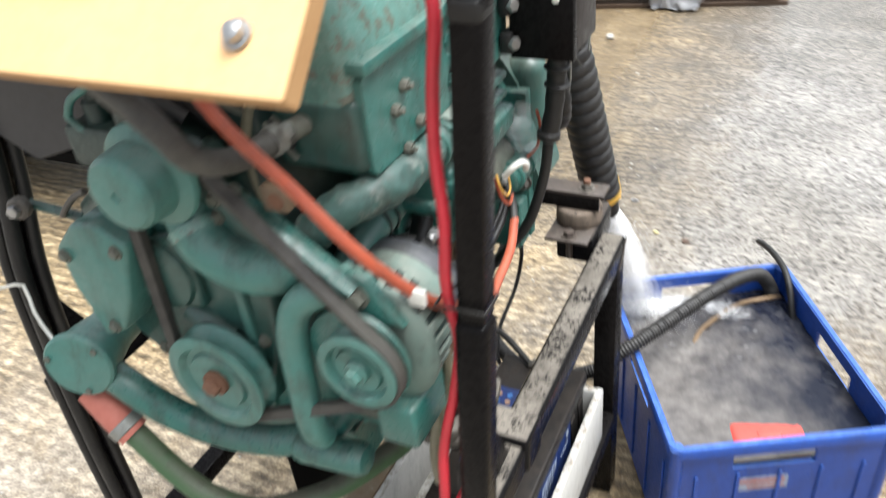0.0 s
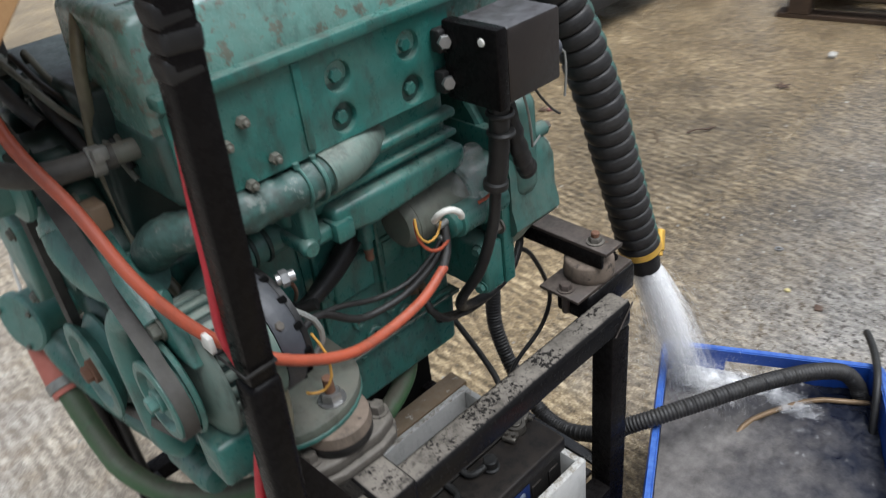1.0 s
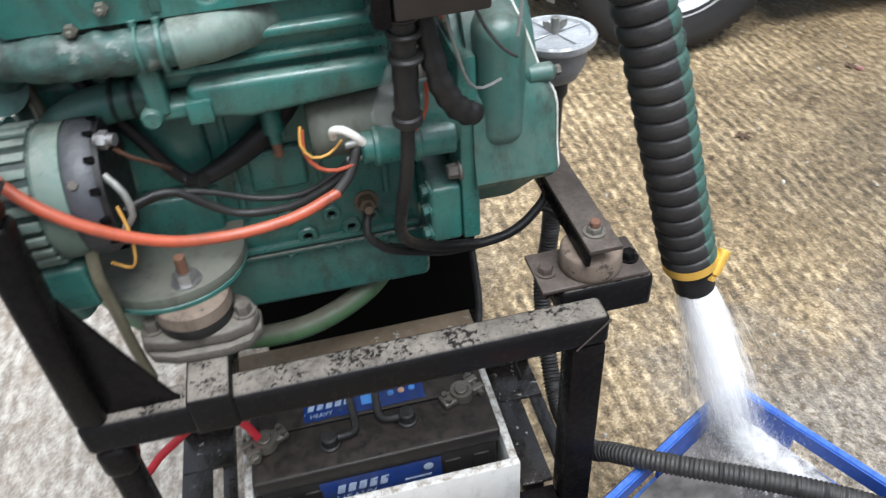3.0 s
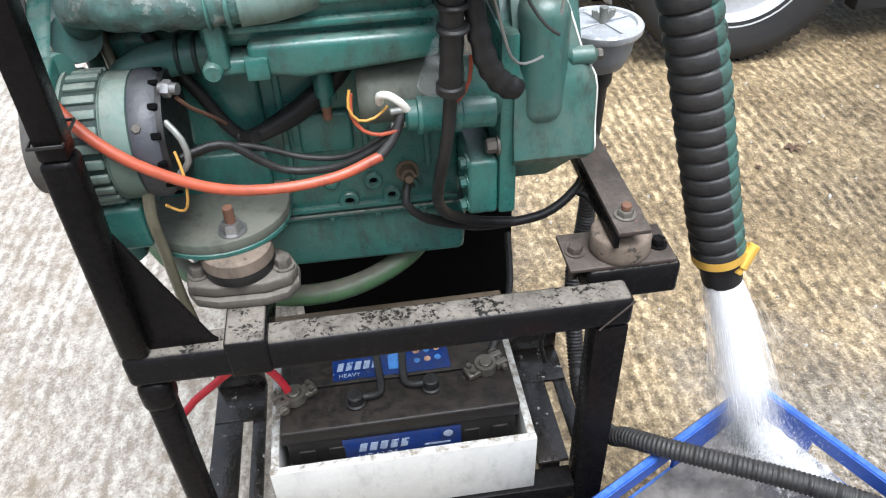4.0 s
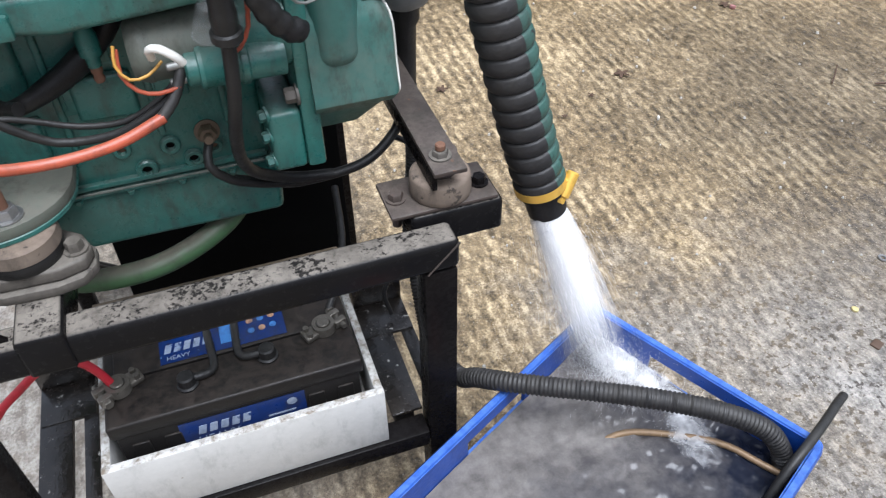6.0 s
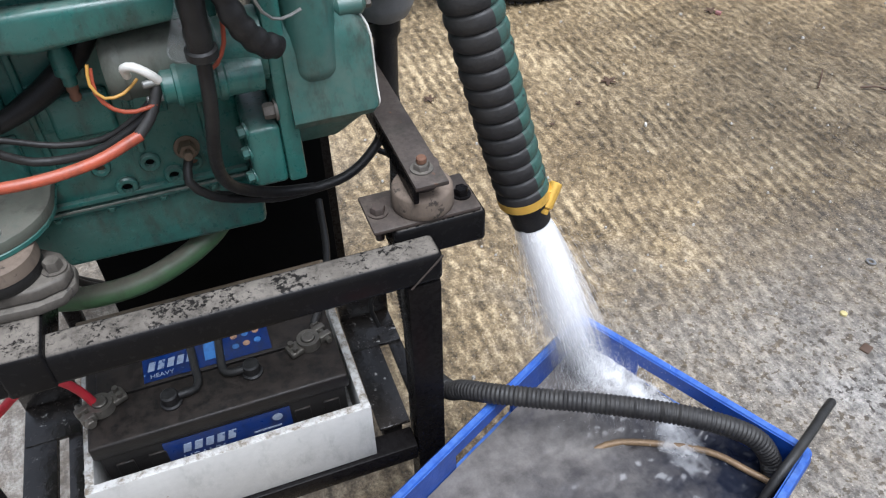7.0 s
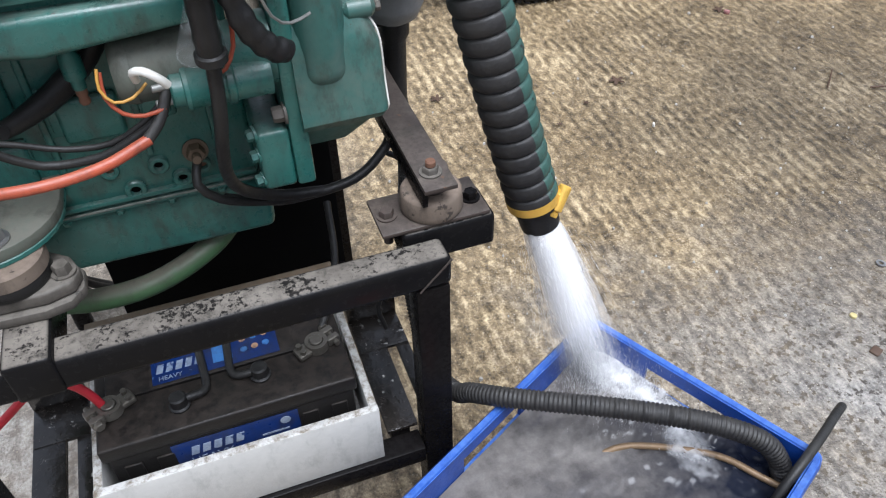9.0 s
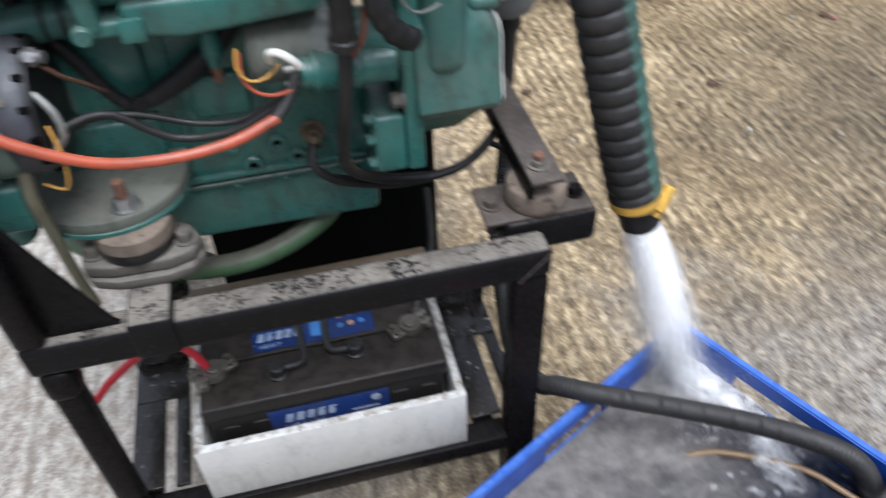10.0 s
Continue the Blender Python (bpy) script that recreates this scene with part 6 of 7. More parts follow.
    part("emblem", cy(nb(), (0.372, 0.0303, 0.354), (0.372, 0.0298, 0.354), 0.007, n=16), LABEL_LIGHT, ba)
    terminal_clamp(ba, 0.166, 0.086, 0.4025, -155)
    terminal_clamp(ba, 0.437, 0.096, 0.4025, 20)


build_battery_box()
build_battery()
cord("black_battery_cable", [(0.450, 0.120, 0.412), (0.462, 0.140, 0.418), (0.482, 0.175, 0.430), (0.500, 0.23, 0.445), (0.51, 0.30, 0.48)], 0.0055, RUBBER, "black battery cable leaving the clamp", "cable")

# ---- blue crate of water ----
CRATE_B, CRATE_TR, CRATE_NL = Vector((0.869, 0.099, 0)), Vector((1.048, -0.243, 0)), Vector((0.440, -0.125, 0))


def build_crate():
    u, v = (CRATE_NL - CRATE_B), (CRATE_TR - CRATE_B)
    L, W, H = u.length, v.length, 0.2945
    ex_, ey = u.normalized(), v.normalized()
    ey = (ey - ex_ * ey.dot(ex_)).normalized()
    m = Matrix((( ex_.x, ey.x, 0, CRATE_B.x), (ex_.y, ey.y, 0, CRATE_B.y), (0, 0, 1, 0), (0, 0, 0, 1)))
    cr = thing("plastic_crate", tuple(m @ Vector((L / 2, W / 2, 0))), "blue plastic stacking crate full of water", "crate")
    t = 0.006
    slot0, slot1 = 0.232, 0.268

    def wall(along, length, off, flip, s0, s1):
        """One side with a slot through it between s0 and s1, and ribs down its outside."""
        bm = nb()
        lo, hi = off, off + t
        us, zs = (0.012, s0, s1, length - 0.012), (0.004, slot0, slot1, H - 0.002)
        put = (lambda a, w, z: m @ Vector((a, w, z))) if along == "u" else (lambda a, w, z: m @ Vector((w, a, z)))
        g = {(p, q, w): bm.verts.new(put(us[p], (lo, hi)[w], zs[q])) for p in range(4) for q in range(4) for w in range(2)}
        for p in range(3):
            for q in range(3):
                if (p, q) != (1, 1):
                    for w in range(2):
                        bm.faces.new((g[p, q, w], g[p + 1, q, w], g[p + 1, q + 1, w], g[p, q + 1, w]))
        rim_out = [((k, 0), (k + 1, 0)) for k in range(3)] + [((3, k), (3, k + 1)) for k in range(3)] + [((k + 1, 3), (k, 3)) for k in range(3)] + [((0, k + 1), (0, k)) for k in range(3)]
        for (p, q), (p2, q2) in rim_out + [((1, 1), (2, 1)), ((2, 1), (2, 2)), ((2, 2), (1, 2)), ((1, 2), (1, 1))]:
            bm.faces.new((g[p, q, 0], g[p2, q2, 0], g[p2, q2, 1], g[p, q, 1]))
        bmesh.ops.recalc_face_normals(bm, faces=bm.faces)
        side = part("side", bm, CRATE_BLUE, cr)
        for k in range(5):
            a = 0.05 + (length - 0.1) * k / 4
            o0, o1 = (lo - 0.004, lo) if flip else (hi, hi + 0.004)
            box = (a - 0.003, a + 0.003, o0, o1) if along == "u" else (o0, o1, a - 0.003, a + 0.003)
            part("rib", bx(nb(), *box, 0.02, 0.218, 0.001, 1, m), CRATE_BLUE, side)
        return side

    i = 0.0075
    wall("u", L, i, True, 0.19, 0.32)
    wall("u", L, W - i - t, False, 0.20, 0.33)
    wall("v", W, i, True, 0.118, 0.245)
    wall("v", W, L - i - t, False, 0.11, 0.25)
    part("floor_panel", bx(nb(), i, L - i, i, W - i, 0.001, 0.006, 0, m=m), CRATE_BLUE, cr)
    for cx_, cy_ in ((i, i), (L - i, i), (i, W - i), (L - i, W - i)):
        bm = nb()
        cy(bm, m @ Vector((cx_ + (0.006 if cx_ < 0.1 else -0.006), cy_ + (0.006 if cy_ < 0.1 else -0.006), 0.003)), m @ Vector((cx_ + (0.006 if cx_ < 0.1 else -0.006), cy_ + (0.006 if cy_ < 0.1 else -0.006), H - 0.003)), 0.012, n=16)
        part("corner_post", bm, CRATE_BLUE, cr)
    # rolled rim with rounded corners
    def ring(inset, r, z):
        out = []
        for cx_, cy_, a in ((L - inset - r, W - inset - r, 0), (inset + r, W - inset - r, 90), (inset + r, inset + r, 180), (L - inset - r, inset + r, 270)):
            out += [m @ Vector((cx_ + r * math.cos(radians(a + k * 18)), cy_ + r * math.sin(radians(a + k * 18)), z)) for k in range(6)]
        return out
    bm = nb()
    loops = [[bm.verts.new(p) for p in ring(*args)] for args in ((0.0, 0.024, H - 0.024), (-0.001, 0.025, H - 0.004), (0.002, 0.022, H), (0.0105, 0.014, H), (0.0130, 0.012, H - 0.003), (0.0130, 0.012, H - 0.026), (0.008, 0.018, H - 0.026))]
    for a, b in zip(loops, loops[1:]):
        k = len(a)
        for q in range(k):
            bm.faces.new((a[q], a[(q + 1) % k], b[(q + 1) % k], b[q]))
    bmesh.ops.recalc_face_normals(bm, faces=bm.faces)
    part("rim", bm, CRATE_BLUE, cr, "rolled blue rim")
    # printed sticker on the near end
    bm = nb()
    bx(bm, L - 0.0075, L - 0.0068, 0.120, 0.210, 0.172, 0.204, 0, m=m)
    st = part("sticker", bm, LABEL_LIGHT, cr, "worn white sticker with red print")
    bm = nb()
    bx(bm, L - 0.0066, L - 0.0060, 0.126, 0.204, 0.191, 0.199, 0, m=m)
    bx(bm, L - 0.0066, L - 0.0060, 0.140, 0.204, 0.178, 0.183, 0, m=m)
    part("print", bm, DARK_RED, st)
    # the water, with ripples that grow towards the stream
    nu, nv = 170, 130
    vs, fs = [], []
    lo_u, hi_u, lo_v, hi_v = i + t + 0.001, L - i - t - 0.001, i + t + 0.001, W - i - t - 0.001
    fall = Vector((0.10, 0.11))
    for a in range(nu + 1):
        for b in range(nv + 1):
            pu, pv = lo_u + (hi_u - lo_u) * a / nu, lo_v + (hi_v - lo_v) * b / nv
            d = math.hypot(pu - fall.x, pv - fall.y)
            amp = 0.0008 + 0.0060 * math.exp(-d / 0.10) + 0.0042 * max(0.0, min(1.0, (pv - 0.12) / 0.14)) * max(0.0, 1.0 - pu / 0.44)
            z = amp * (noise.noise((pu * 30, pv * 44, 2.0)) + 0.50 * noise.noise((pu * 74, pv * 96, 4.0)))
            vs.append(m @ Vector((pu, pv, 0.2385 + z)))
    for a in range(nu):
        for b in range(nv):
            k = a * (nv + 1) + b
            fs.append((k, k + nv + 1, k + nv + 2, k + 1))
    me = bpy.data.meshes.new("water")
    me.from_pydata([tuple(p) for p in vs], [], fs)
    me.shade_smooth()
    me.materials.append(WATER)
    tagged(new("water", me), "murky grey rippled water filling the blue crate", "water", kind="structure")
    return m, L, W


CRATE_M, CRATE_L, CRATE_W = build_crate()


# ---- the stream from the hose, its splash and foam ----
def build_stream():
    a = Vector(HOSE_TOP[0]) + (Vector(HOSE_TOP[0]) - Vector(HOSE_TOP[1])).normalized() * 0.030
    end = CRATE_M @ Vector((0.066, 0.060, 0.2365))
    ws = thing("water_stream", tuple(a), "white aerated water gushing from the hose", "water", kind="stuff")
    rnd = random.Random(31)

    def spot(s, x, y, r0, r1):
        """A place at s along the fall, x and y across it."""
        c = a.lerp(end, s)
        c.z = a.z + (end.z - a.z) * (0.80 * s + 0.20 * s * s)
        r = r0 + (r1 - r0) * s ** 0.9
        return c + Vector((x * r, y * r, 0))

    # the dense heart thins out as it falls
    n, k = 48, 44
    for r0, r1, seed, top, low, name in ((0.0165, 0.022, 2.0, 1.35, 0.10, "stream_heart"), (0.0208, 0.033, 4.0, 1.05, 0.06, "stream_body"), (0.0222, 0.046, 9.0, 0.62, 0.03, "stream_veil"), (0.0232, 0.064, 14.0, 0.34, 0.0, "stream_mist")):
        vs, fs, thick = [], [], []
        for i in range(n + 1):
            s = i / n
            for q in range(k):
                x, y = math.cos(2 * math.pi * q / k), math.sin(2 * math.pi * q / k)
                w = 1 + 0.10 * noise.noise((x * 1.6 + seed, y * 1.6, s * 1.6))
                vs.append(tuple(spot(s, x * w, y * w, r0, r1) - a))
                thick.append(top + (low - top) * min(1.0, 1.15 * s) ** 0.8)
        for i in range(n):
            for q in range(k):
                fs.append((i * k + q, i * k + (q + 1) % k, (i + 1) * k + (q + 1) % k, (i + 1) * k + q))
        me = bpy.data.meshes.new(name)
        me.from_pydata(vs, [], fs)
        att = me.attributes.new("thick", "FLOAT", "POINT")
        att.data.foreach_set("value", thick)
        me.shade_smooth()
        me.materials.append(SPRAY_HEART)
        new(name, me).parent = ws
    # a mist of hair-thin threads round it, thinning outwards
    vs, fs = [], []

    def thread(p, q, w):
        d = (q - p).normalized()
        e = d.orthogonal().normalized() * w
        f = d.cross(e)
        mid = p.lerp(q, 0.5)
        b = len(vs)
        vs.extend(tuple(v - a) for v in (p, mid + e, mid - e * 0.5 + f * 0.87, mid - e * 0.5 - f * 0.87, q))
        for g in range(3):
            fs.append((b, b + 1 + g, b + 1 + (g + 1) % 3))
            fs.append((b + 4, b + 1 + (g + 1) % 3, b + 1 + g))

    for i in range(13000):
        s = rnd.random() ** 1.7
        r = min(abs(rnd.gauss(0, 0.72)), 2.4)
        if s < 0.12:
            r = min(r, 1.0 + 2.0 * s)
        th = rnd.uniform(0, 2 * math.pi)
        x, y = r * math.cos(th), r * math.sin(th)
        s1 = min(1.0, s + rnd.uniform(0.04, 0.13))
        grow = 1 + rnd.uniform(-0.02, 0.08)
        thread(spot(s, x, y, 0.0215, 0.048), spot(s1, x * grow, y * grow, 0.0215, 0.048), rnd.uniform(0.00004, 0.00009) * (1.0 - 0.72 * s))
    # fine drops drifting over the landing
    for i in range(8000):
        u, v = rnd.gauss(0.058, 0.030), rnd.gauss(0.085, 0.045)
        if not (0.016 < u < 0.2 and 0.016 < v < 0.3):
            continue
        p = CRATE_M @ Vector((u, v, 0.2425 + abs(rnd.gauss(0, 0.020))))
        thread(p, p + Vector((rnd.gauss(0, 0.002), rnd.gauss(0, 0.002), rnd.uniform(0.003, 0.010))), rnd.uniform(0.00005, 0.00013))
    me = bpy.data.meshes.new("flying_drops")
    me.from_pydata(vs, [], fs)
    me.shade_smooth()
    me.materials.append(DROPS)
    new("flying_drops", me).parent = ws
    # foam heaped beyond the landing, trailing off under the hose
    nu, nv = 110, 170
    vs, fs, thick = [], [], []
    for p in range(nu + 1):
        for q in range(nv + 1):
            pu, pv = 0.010 + 0.17 * p / nu, 0.012 + 0.31 * q / nv
            wob = 0.016 * noise.noise((pu * 20, pv * 20, 7.0)) + 0.007 * noise.noise((pu * 60, pv * 60, 2.0))
            line = 0.036 + 0.50 * max(0.0, pv - 0.15) + wob
            wide = 0.042
            t = max(0.0, 1.0 - ((pu - line) / wide) ** 2)
            heap = math.exp(-((pv - 0.085) / 0.050) ** 2)
            tail = 0.62 * max(0.0, min(1.0, (0.31 - pv) / 0.07)) * max(0.0, min(1.0, (pv - 0.06) / 0.06))
            t *= max(heap * 0.90, tail * (0.90 + 0.45 * noise.noise((pu * 34, pv * 20, 3.0))))
            t *= 0.90 + 0.40 * noise.noise((pu * 55, pv * 55, 5.0))
            edge = min(p, nu - p, q, nv - q)
            t = max(0.0, t) * min(1.0, edge / 4)
            h = 0.2440 + 0.0026 * max(0.0, min(1.0, (pv - 0.13) / 0.08)) + t * (0.007 + 0.007 * noise.noise((pu * 45, pv * 45, 1.0)) + 0.004 * noise.noise((pu * 120, pv * 120, 1.0)))
            vs.append(tuple(CRATE_M @ Vector((pu, pv, h)) - a))
            thick.append(t)
    for p in range(nu):
        for q in range(nv):
            c = p * (nv + 1) + q
            if max(thick[c], thick[c + 1], thick[c + nv + 1], thick[c + nv + 2]) > 0.08:
                fs.append((c, c + nv + 1, c + nv + 2, c + 1))
    me = bpy.data.meshes.new("foam")
    me.from_pydata(vs, [], fs)
    att = me.attributes.new("thick", "FLOAT", "POINT")
    att.data.foreach_set("value", thick)
    me.shade_smooth()
    me.materials.append(FOAM)
    new("foam", me).parent = ws


build_stream()

# ---- hoses in the crate ----
def build_ribbed():
    rh = thing("ribbed_hose", (0.60, 0.05, 0.31), "black ribbed hose from the strainer into the crate", "hose")
    pts = [(0.640, 0.331, 0.612), (0.648, 0.331, 0.530), (0.646, 0.330, 0.450), (0.630, 0.312, 0.360), (0.622, 0.240, 0.252), (0.614, 0.150, 0.222), (0.622, 0.058, 0.262), (0.638, 0.026, 0.290), (0.668, -0.012, 0.314), (0.724, -0.052, 0.326), (0.789, -0.092, 0.334), (0.855, -0.130, 0.334), (0.922, -0.168, 0.325), (0.974, -0.198, 0.302), (0.998, -0.217, 0.268), (1.004, -0.232, 0.230)]
    pitch = 0.0062
    bm = nb()
    sweep(bm, curve_points(pts, 0.0016), 0.0145, n=18, raw=True, radius=lambda s: 0.0142 + 0.0011 * math.sin(2 * math.pi * s / pitch))
    part("hose_wall", bm, RUBBER_HOSE, rh, "", 70)


build_ribbed()
cord("thin_hose", [(1.128, -0.182, 0.284), (1.100, -0.196, 0.296), (1.053, -0.221, 0.305), (1.005, -0.244, 0.305), (0.971, -0.258, 0.290), (0.945, -0.270, 0.258), (0.930, -0.278, 0.228)], 0.0067, RUBBER, "thin black hose hooked over the crate rim", "hose", 14)
cord("copper_pipe", [(0.995, -0.245, 0.240), (0.974, -0.218, 0.243), (0.946, -0.178, 0.244), (0.908, -0.149, 0.244), (0.845, -0.115, 0.241), (0.810, -0.104, 0.237), (0.775, -0.104, 0.229)], 0.0050, surface("brown_copper_pipe", (0.24, 0.155, 0.080), (0.16, 0.105, 0.06), rough=0.4, metal=0.2, grime=0.4), "bent brown copper pipe lying in the water", "pipe", 12)
bm = nb()
bx(bm, -0.070, 0.070, -0.034, 0.034, 0.0, 0.034, 0.0165, 5, CRATE_M @ Matrix.Translation((0.418, 0.195, 0.2068)) @ Matrix.Rotation(1.45, 4, "Z") @ Matrix.Rotation(0.03, 4, "Y"))
bx(bm, -0.022, 0.022, -0.007, 0.007, 0.030, 0.040, 0.004, 3, CRATE_M @ Matrix.Translation((0.418, 0.195, 0.2030)) @ Matrix.Rotation(1.45, 4, "Z"))
solo("red_float", bm, RED_UNDER, "faded red plastic float just under the surface", "float")

# ---- plywood board on the uprights ----
def build_board():
    pb = thing("plywood_board", (-0.02, 0.30, 1.20), "pale varnished plywood board on steel uprights", "board")
    c = Vector((-0.113, 0.050, 1.137))
    v = Vector((0.690, 0.0, 0.724)).normalized()
    u = Vector((0, 1, 0))
    n = u.cross(v) * -1
    if n.z < 0:
        n = -n
    m = Matrix(((u.x, v.x, n.x, c.x), (u.y, v.y, n.y, c.y), (u.z, v.z, n.z, c.z), (0, 0, 0, 1)))
    part("core", bx(nb(), 0.0, 0.52, 0.0, 0.30, -0.018, -0.0025, 0.0008, 1, m), PLY_EDGE, pb, "brown layered edge")
    part("face", bx(nb(), 0.0, 0.52, 0.0, 0.30, -0.0025, 0.0, 0.0008, 1, m), PLY, pb, "pale varnished face")
    for a, b in ((0.046, 0.040), (0.47, 0.040), (0.046, 0.255)):
        bm = nb()
        lathe(bm, [(0, 0.011), (0.003, 0.011), (0.0035, 0.008), (0.009, 0.007), (0.011, 0.004), (0.011, 0)], m @ Vector((a, b, 0.0)), n, 20)
        part("screw", bm, STEEL, pb)
    bm = nb()
    bx(bm, 0.17, 0.44, 0.075, 0.25, 0.0, 0.012, 0.004, 2, m)
    part("dark_plate", bm, DARK_CLOTH, pb)
    part("hanging_panel", prism(nb(), [(0.40, 1.16), (0.40, 1.05), (0.455, 0.985), (0.53, 0.960), (0.58, 0.985), (0.60, 1.16)], "x", 0.03, 0.038, 0.002, 1), DARK_CLOTH, pb, "dark grey panel hanging below")


build_board()

# ---- far upright: cable bundle and tie ----
for k, (dx, dy, r) in enumerate(((-0.008, 0.0, 0.010), (-0.010, 0.022, 0.008), (0.012, -0.010, 0.008))):
    cord("black_cable", [(0.045 + dx, 0.575 + dy, 1.15), (0.030 + dx, 0.595 + dy, 0.95), (0.012 + dx, 0.616 + dy, 0.80), (0.012 + dx, 0.640 + dy, 0.62), (0.014 + dx, 0.655 + dy, 0.40), (0.03 + dx, 0.68 + dy, 0.15), (0.05 + 0.04 * k, 0.74 + dy, 0.008)], r, RUBBER, "black cable strapped to the far upright", "cable")
cord("zip_tie", [(-0.026, 0.655, 0.802), (-0.032, 0.632, 0.802), (-0.026, 0.612, 0.804), (-0.012, 0.598, 0.800), (-0.024, 0.580, 0.772), (-0.030, 0.562, 0.748), (-0.036, 0.545, 0.742)], 0.0022, WHITE_WIRE, "white cable tie with a long tail", "cable tie", 6)

# ---- yard: wheel, pallet, litter ----
def build_car():
    """Parked van: near wheel shows behind the stand; tall unseen body added for shade."""
    wx, wy, r, s, reach = 1.58, 1.765, 0.380, 1.206, 2.45
    car = thing("van", (wx, wy, 0.0), "parked grey van, its unseen body added for shade", "van")
    paint = surface("grey_van_paint", (0.16, 0.165, 0.17), (0.14, 0.145, 0.15), rough=0.25, coat=0.6, bump=0)
    glass = surface("dark_van_glass", (0.01, 0.011, 0.012), (0.012, 0.012, 0.013), rough=0.06, bump=0)
    lower = [(1.10, 0.40), (1.135, 0.235)]
    for cx in (wx, wx + reach):
        lower += [(cx - 0.44 * math.cos(radians(a)), 0.376 + 0.44 * math.sin(radians(a))) for a in range(-21, 202, 12)]
    lower += [(4.62, 0.215), (4.74, 0.34), (4.74, 0.80), (4.52, 0.93), (3.95, 0.97), (1.75, 0.95), (1.22, 0.84), (1.11, 0.66)]
    part("body", prism(nb(), lower, "y", 1.715, 3.30, 0.012, 2), paint, car, "grey painted lower body", 35)
    part("cabin", prism(nb(), [(1.24, 0.86), (1.72, 1.30), (2.02, 1.86), (2.20, 1.96), (4.58, 1.98), (4.68, 1.90), (4.72, 0.80), (3.95, 0.962)], "y", 1.735, 3.285, 0.03, 3), paint, car, "tall unseen grey bay added to block sky light", 35)
    for y0, y1 in ((1.724, 1.738), (3.282, 3.296)):
        part("side_window", prism(nb(), [(1.80, 1.28), (2.06, 1.76), (2.72, 1.78), (2.72, 1.24)], "y", y0, y1, 0.004, 1), glass, car)
        part("side_window", prism(nb(), [(2.84, 1.24), (2.84, 1.78), (4.30, 1.78), (4.30, 1.24)], "y", y0, y1, 0.004, 1), glass, car)
    part("sill", bx(nb(), 2.04, 3.58, 1.722, 1.80, 0.120, 0.235, 0.012, 2), TYRE, car, "black plastic sill")
    part("underbody", bx(nb(), 1.16, 4.60, 1.93, 3.10, 0.150, 0.210, 0.01, 1), BLACK_SHADE, car, "unseen dark underside")
    prof = [(-0.09, 0.190), (-0.095, 0.215), (-0.105, 0.26), (-0.098, 0.292), (-0.082, 0.308), (-0.06, 0.314), (0.06, 0.314), (0.082, 0.308), (0.098, 0.292), (0.105, 0.26), (0.095, 0.215), (0.09, 0.190)]
    for cx, cy_, side in ((wx, wy, -1), (wx + reach, wy, -1), (wx, 3.20, 1), (wx + reach, 3.20, 1)):
        ax = Vector((0.06 * side, side, 0.0)).normalized()
        c = Vector((cx, cy_, r - 0.004))
        q = ax.to_track_quat("Z", "Y").to_matrix().to_4x4()
        wheel = part("wheel", lathe(nb(), [(h, p * s) for h, p in prof], c, ax, 64), TYRE, car, "wheel with a black road tyre", 50)
        bm = nb()
        for k in range(72):
            mm = Matrix.Translation(c) @ q @ Matrix.Rotation(2 * math.pi * k / 72, 4, "Z")
            for h in (-0.055, 0.0, 0.055):
                bx(bm, 0.310 * s, 0.3175 * s, -0.009, 0.009, h - 0.022, h + 0.022, 0, m=mm)
        tagged(part("tread", bm, TYRE, wheel), kind="stuff")
        rim = [(0.086, 0.212), (0.094, 0.205), (0.088, 0.192), (0.040, 0.182), (0.030, 0.150), (0.045, 0.10), (0.055, 0.06), (0.060, 0.0)]
        part("rim", lathe(nb(), [(h, p * s) for h, p in rim], c, ax, 48), RIM, wheel, "silver wheel rim", 40)
        part("hub_cap", lathe(nb(), [(0.058, 0.045), (0.078, 0.040), (0.082, 0.0)], c, ax, 32), RIM, wheel)


build_car()


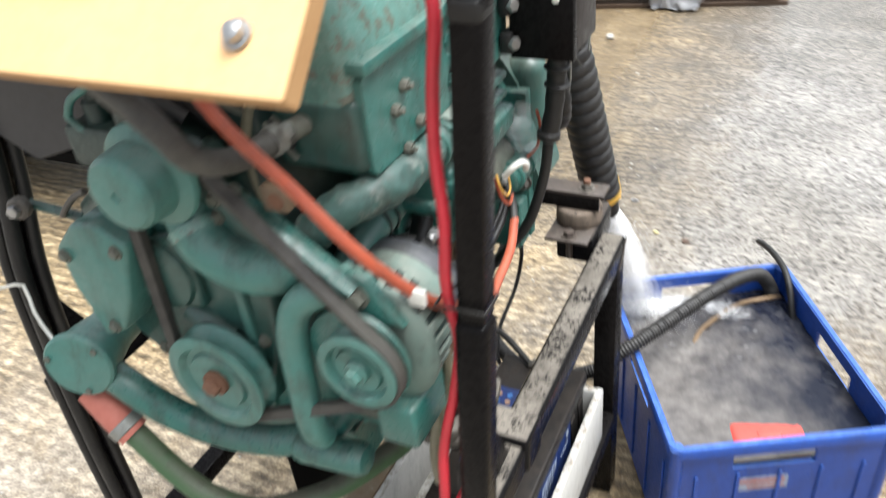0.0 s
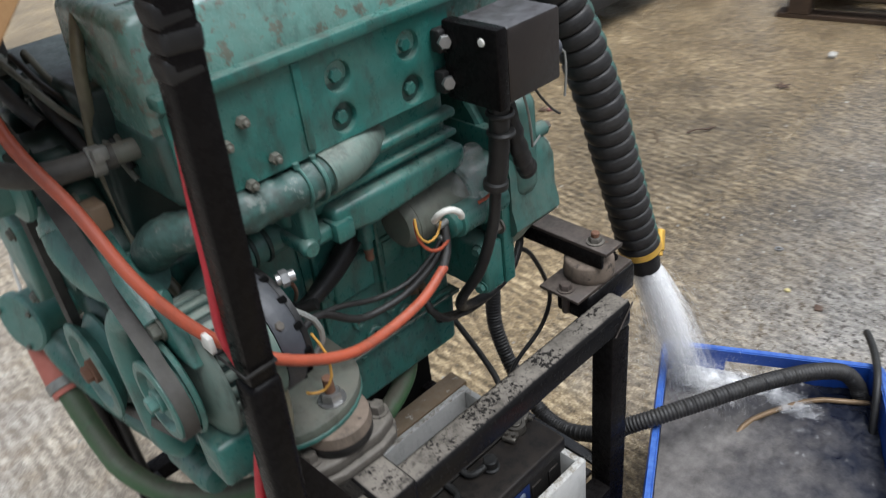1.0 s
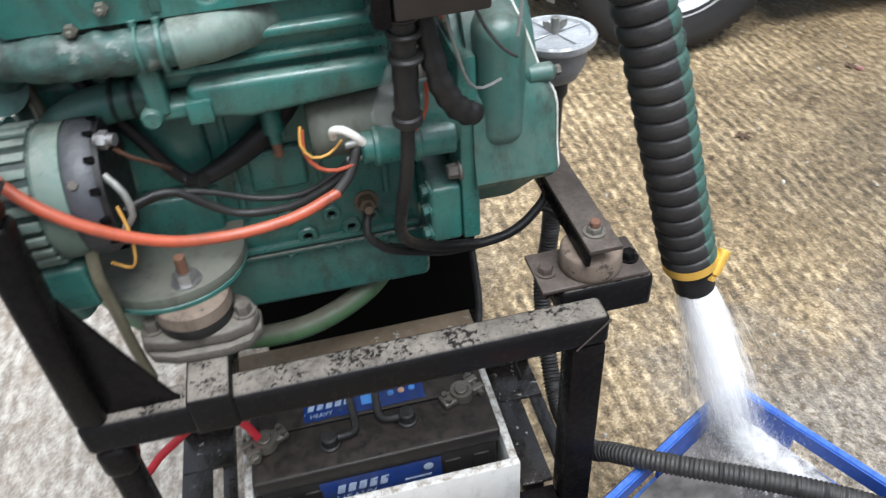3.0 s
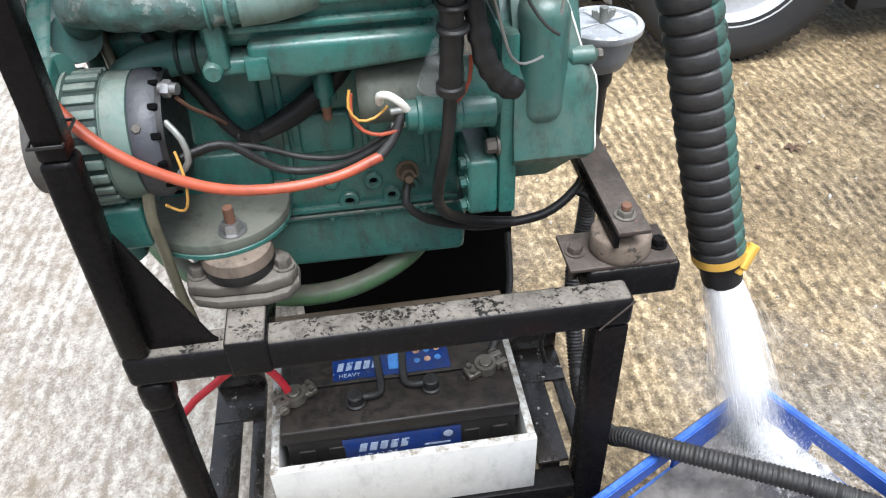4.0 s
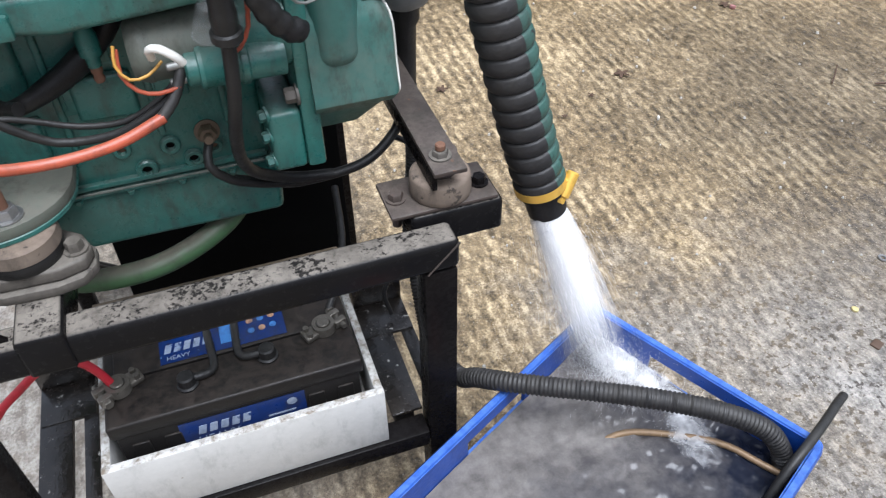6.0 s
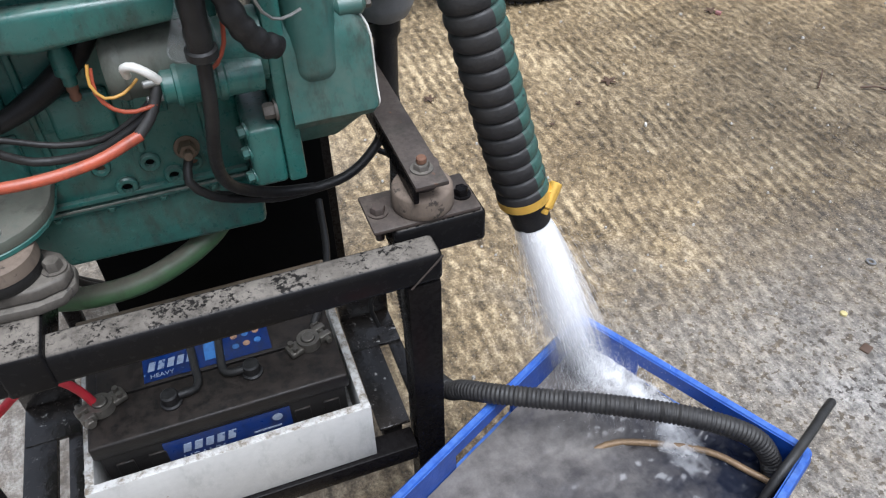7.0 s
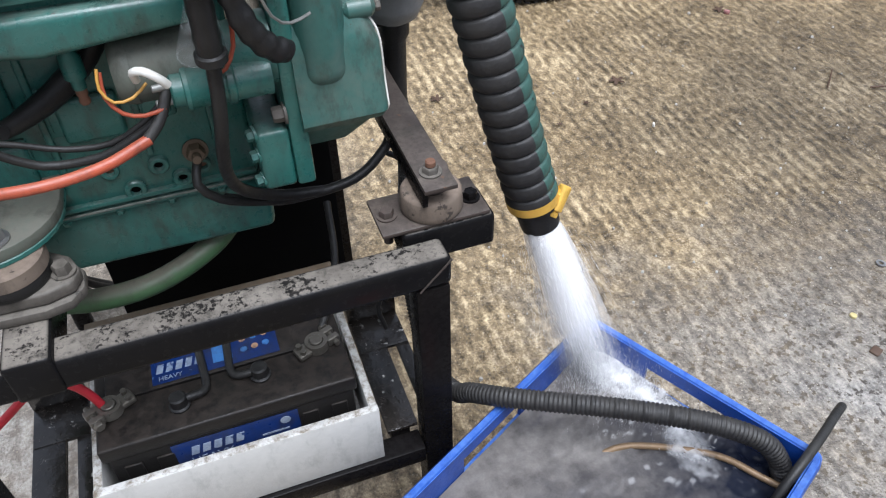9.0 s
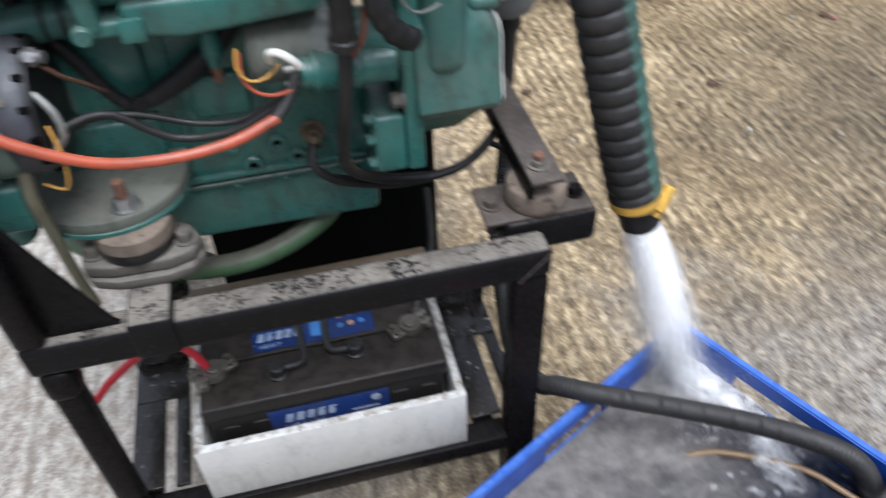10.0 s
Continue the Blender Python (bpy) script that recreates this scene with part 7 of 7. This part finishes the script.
def build_pallet():
    pa = thing("pallet", (4.08, 0.62, 0.0), "weathered wooden pallet with scrap on it", "pallet")
    m = Matrix.Translation((4.08, 0.62, 0)) @ Matrix.Rotation(radians(101), 4, "Z")
    for k in range(6):
        part("deck_board", bx(nb(), -0.60, 0.60, -0.40 + k * 0.145, -0.30 + k * 0.145, 0.102, 0.122, 0.002, 1, m), PALLET, pa)
    for a in (-0.55, -0.05, 0.45):
        for b in (-0.40, -0.05, 0.33):
            part("block", bx(nb(), a, a + 0.10, b, b + 0.10, 0.022, 0.1, 0.002, 1, m), PALLET, pa)
    for b in (-0.40, -0.05, 0.33):
        part("bottom_board", bx(nb(), -0.60, 0.60, b, b + 0.10, 0.0, 0.021, 0.002, 1, m), PALLET, pa)
    rnd = random.Random(2)
    for k in range(7):
        bm = nb()
        mm = m @ Matrix.Translation((rnd.uniform(-0.45, 0.45), rnd.uniform(-0.3, 0.2), 0.1235)) @ Matrix.Rotation(rnd.uniform(0, 3), 4, "Z")
        s, t, h = rnd.uniform(0.06, 0.16), rnd.uniform(0.05, 0.10), rnd.uniform(0.05, 0.16)
        bx(bm, -s, s, -t, t, 0, h, 0.012, 2, mm)
        cy(bm, mm @ Vector((0, 0, h)), mm @ Vector((0, 0, h + 0.05)), t * 0.5, n=16, b=0.004)
        solo("scrap_part", bm, JUNK, "dull grey scrap part lying on the pallet", "scrap", "scrap on the pallet")

    # crumpled rag hanging over the near edge
    vs, fs, n = [], [], 26
    for a in range(n + 1):
        for k in range(n + 1):
            p, q = a / n - 0.5, k / n
            over = max(0.0, q - 0.42)
            x = 3.80 - 0.34 * min(q, 0.42) / 0.42 * 0.5 - 0.03 * over
            z = 0.150 + 0.06 * noise.noise((p * 5, q * 5, 1.0)) - 0.34 * over
            vs.append((x + 0.05 * noise.noise((p * 7, q * 7, 4.0)), 0.48 + p * (0.34 - 0.14 * q) + 0.04 * noise.noise((p * 6, q * 6, 8.0)), max(0.012, z)))
    for a in range(n):
        for k in range(n):
            c = a * (n + 1) + k
            fs.append((c, c + 1, c + n + 2, c + n + 1))
    me = bpy.data.meshes.new("rag")
    me.from_pydata(vs, [], fs)
    me.shade_smooth()
    me.materials.append(surface("grey_white_cloth", (0.50, 0.50, 0.50), (0.30, 0.30, 0.31), rough=0.9, big=20))
    rag = tagged(new("rag", me), "crumpled grey-white rag hanging off the pallet", "rag")
    sol = rag.modifiers.new("thickness", "SOLIDIFY")
    sol.thickness = 0.003


build_pallet()


def build_litter():
    rnd = random.Random(11)

    def leaf(x, y, s, rot, mat, name, label):
        bm = nb()
        n = 30
        mm = Matrix.Translation((x, y, 0.001)) @ Matrix.Rotation(rot, 4, "Z") @ Matrix.Diagonal((s, s, s, 1))
        ring = []
        for k in range(n):
            a = 2 * math.pi * k / n
            q = 0.62 + 0.30 * math.cos(5 * a) + 0.10 * noise.noise((k * 0.7, x * 9, y * 9))
            ring.append((q * math.cos(a), q * math.sin(a), 0.10 + 0.14 * noise.noise((math.cos(a) * 2, math.sin(a) * 2, x * 5))))
        top, low = [bm.verts.new(mm @ Vector((p, q, c + 0.05))) for p, q, c in ring], [bm.verts.new(mm @ Vector((p, q, c))) for p, q, c in ring]
        mid, under = bm.verts.new(mm @ Vector((0, 0, 0.16))), bm.verts.new(mm @ Vector((0, 0, 0.08)))
        for i in range(n):
            j = (i + 1) % n
            bm.faces.new((mid, top[i], top[j]))
            bm.faces.new((under, low[j], low[i]))
            bm.faces.new((low[i], low[j], top[j], top[i]))
        solo(name, bm, mat, label, "leaf", "dead leaves on the concrete")

    for x, y, s in ((1.538, 1.122, 0.028), (1.006, 1.229, 0.022), (1.40, 1.05, 0.012), (2.087, 1.398, 0.026), (2.771, 0.723, 0.035), (1.28, 0.98, 0.010)):
        leaf(x, y, s, rnd.uniform(0, 6.28), LEAF_MAT, "dead_leaf", "dark curled dead leaf on wet concrete")
    vs, fs = [], []
    for _ in range(420):
        x, y = rnd.uniform(-1.2, 2.8), rnd.uniform(-0.4, 2.4)
        r = rnd.uniform(0.0015, 0.0045) * (1.4 if rnd.random() < 0.15 else 1)
        base = len(vs)
        for k in range(6):
            a = k * math.pi / 3
            vs.append((x + r * math.cos(a) * rnd.uniform(0.7, 1.2), y + r * math.sin(a) * rnd.uniform(0.7, 1.2), -0.003))
        for k in range(6):
            a = k * math.pi / 3
            vs.append((x + 0.6 * r * math.cos(a), y + 0.6 * r * math.sin(a), -0.002 + r * 0.8))
        fs.append(tuple(base + 6 + k for k in range(6)))
        for k in range(6):
            fs.append((base + k, base + (k + 1) % 6, base + 6 + (k + 1) % 6, base + 6 + k))
    me = bpy.data.meshes.new("stone_chips")
    me.from_pydata(vs, [], fs)
    me.materials.append(CHIP_MAT)
    tagged(new("stone_chips", me), "pale stone chips scattered on the concrete", "gravel", kind="stuff")
    for x, y, w, mat, label in ((3.18, 0.70, 0.026, CHIP_MAT, "pale broken stone chip on the yard"), (1.518, 0.880, 0.006, WHITE_WIRE, "scrap of white plastic film on wet concrete"), (2.10, 1.372, 0.010, DARK_RED, "faded red plastic scrap on the yard")):
        solo("ground_scrap", bx(nb(), -w, w, -w * 0.6, w * 0.6, -0.004, 0.010, 0.004, 2, Matrix.Translation((x, y, 0)) @ Matrix.Rotation(x * 7, 4, "Z")), mat, label, "scrap", "scraps on the concrete")
    solo("bottle_top", lathe(nb(), [(0, 0), (0, 0.0075), (0.004, 0.0075), (0.005, 0.006), (0.005, 0)], (1.535, 0.122, -0.003), (0.1, 0, 1), 18), YELLOW_CHIP, "small yellow plastic bottle top on wet concrete", "bottle top")
    solo("steel_washer", lathe(nb(), [(0, 0.006), (0, 0.011), (0.003, 0.011), (0.003, 0.006), (0, 0.006)], (1.701, 0.225, -0.002), (0.1, 0, 1), 24), STEEL, "small steel washer lying on wet concrete", "washer")
    solo("square_offcut", bx(nb(), -0.012, 0.012, -0.010, 0.010, -0.004, 0.002, 0.003, 2, Matrix.Translation((1.511, 0.03, 0)) @ Matrix.Rotation(0.4, 4, "Z")), LEAF_MAT, "small dark square offcut on the ground", "offcut")
    for p, q, r in (((2.085, 0.86, 0.004), (2.165, 0.935, 0.006), 0.003), ((2.20, 0.815, 0.004), (2.30, 0.755, 0.006), 0.005)):
        p, q = Vector(p), Vector(q)
        twig = sweep(nb(), [p, p.lerp(q, 0.35) + Vector((0.006, 0.004, 0.002)), p.lerp(q, 0.7) - Vector((0.003, 0.004, 0.0)), q], r, n=7, step=0.008, radius=lambda d, r=r: r * (0.7 + 0.4 * noise.noise((d * 60, r * 900, 0.0))))
        solo("twig", twig, LEAF_MAT, "dark broken twig lying on wet concrete", "twig", "twigs on the concrete")


build_litter()
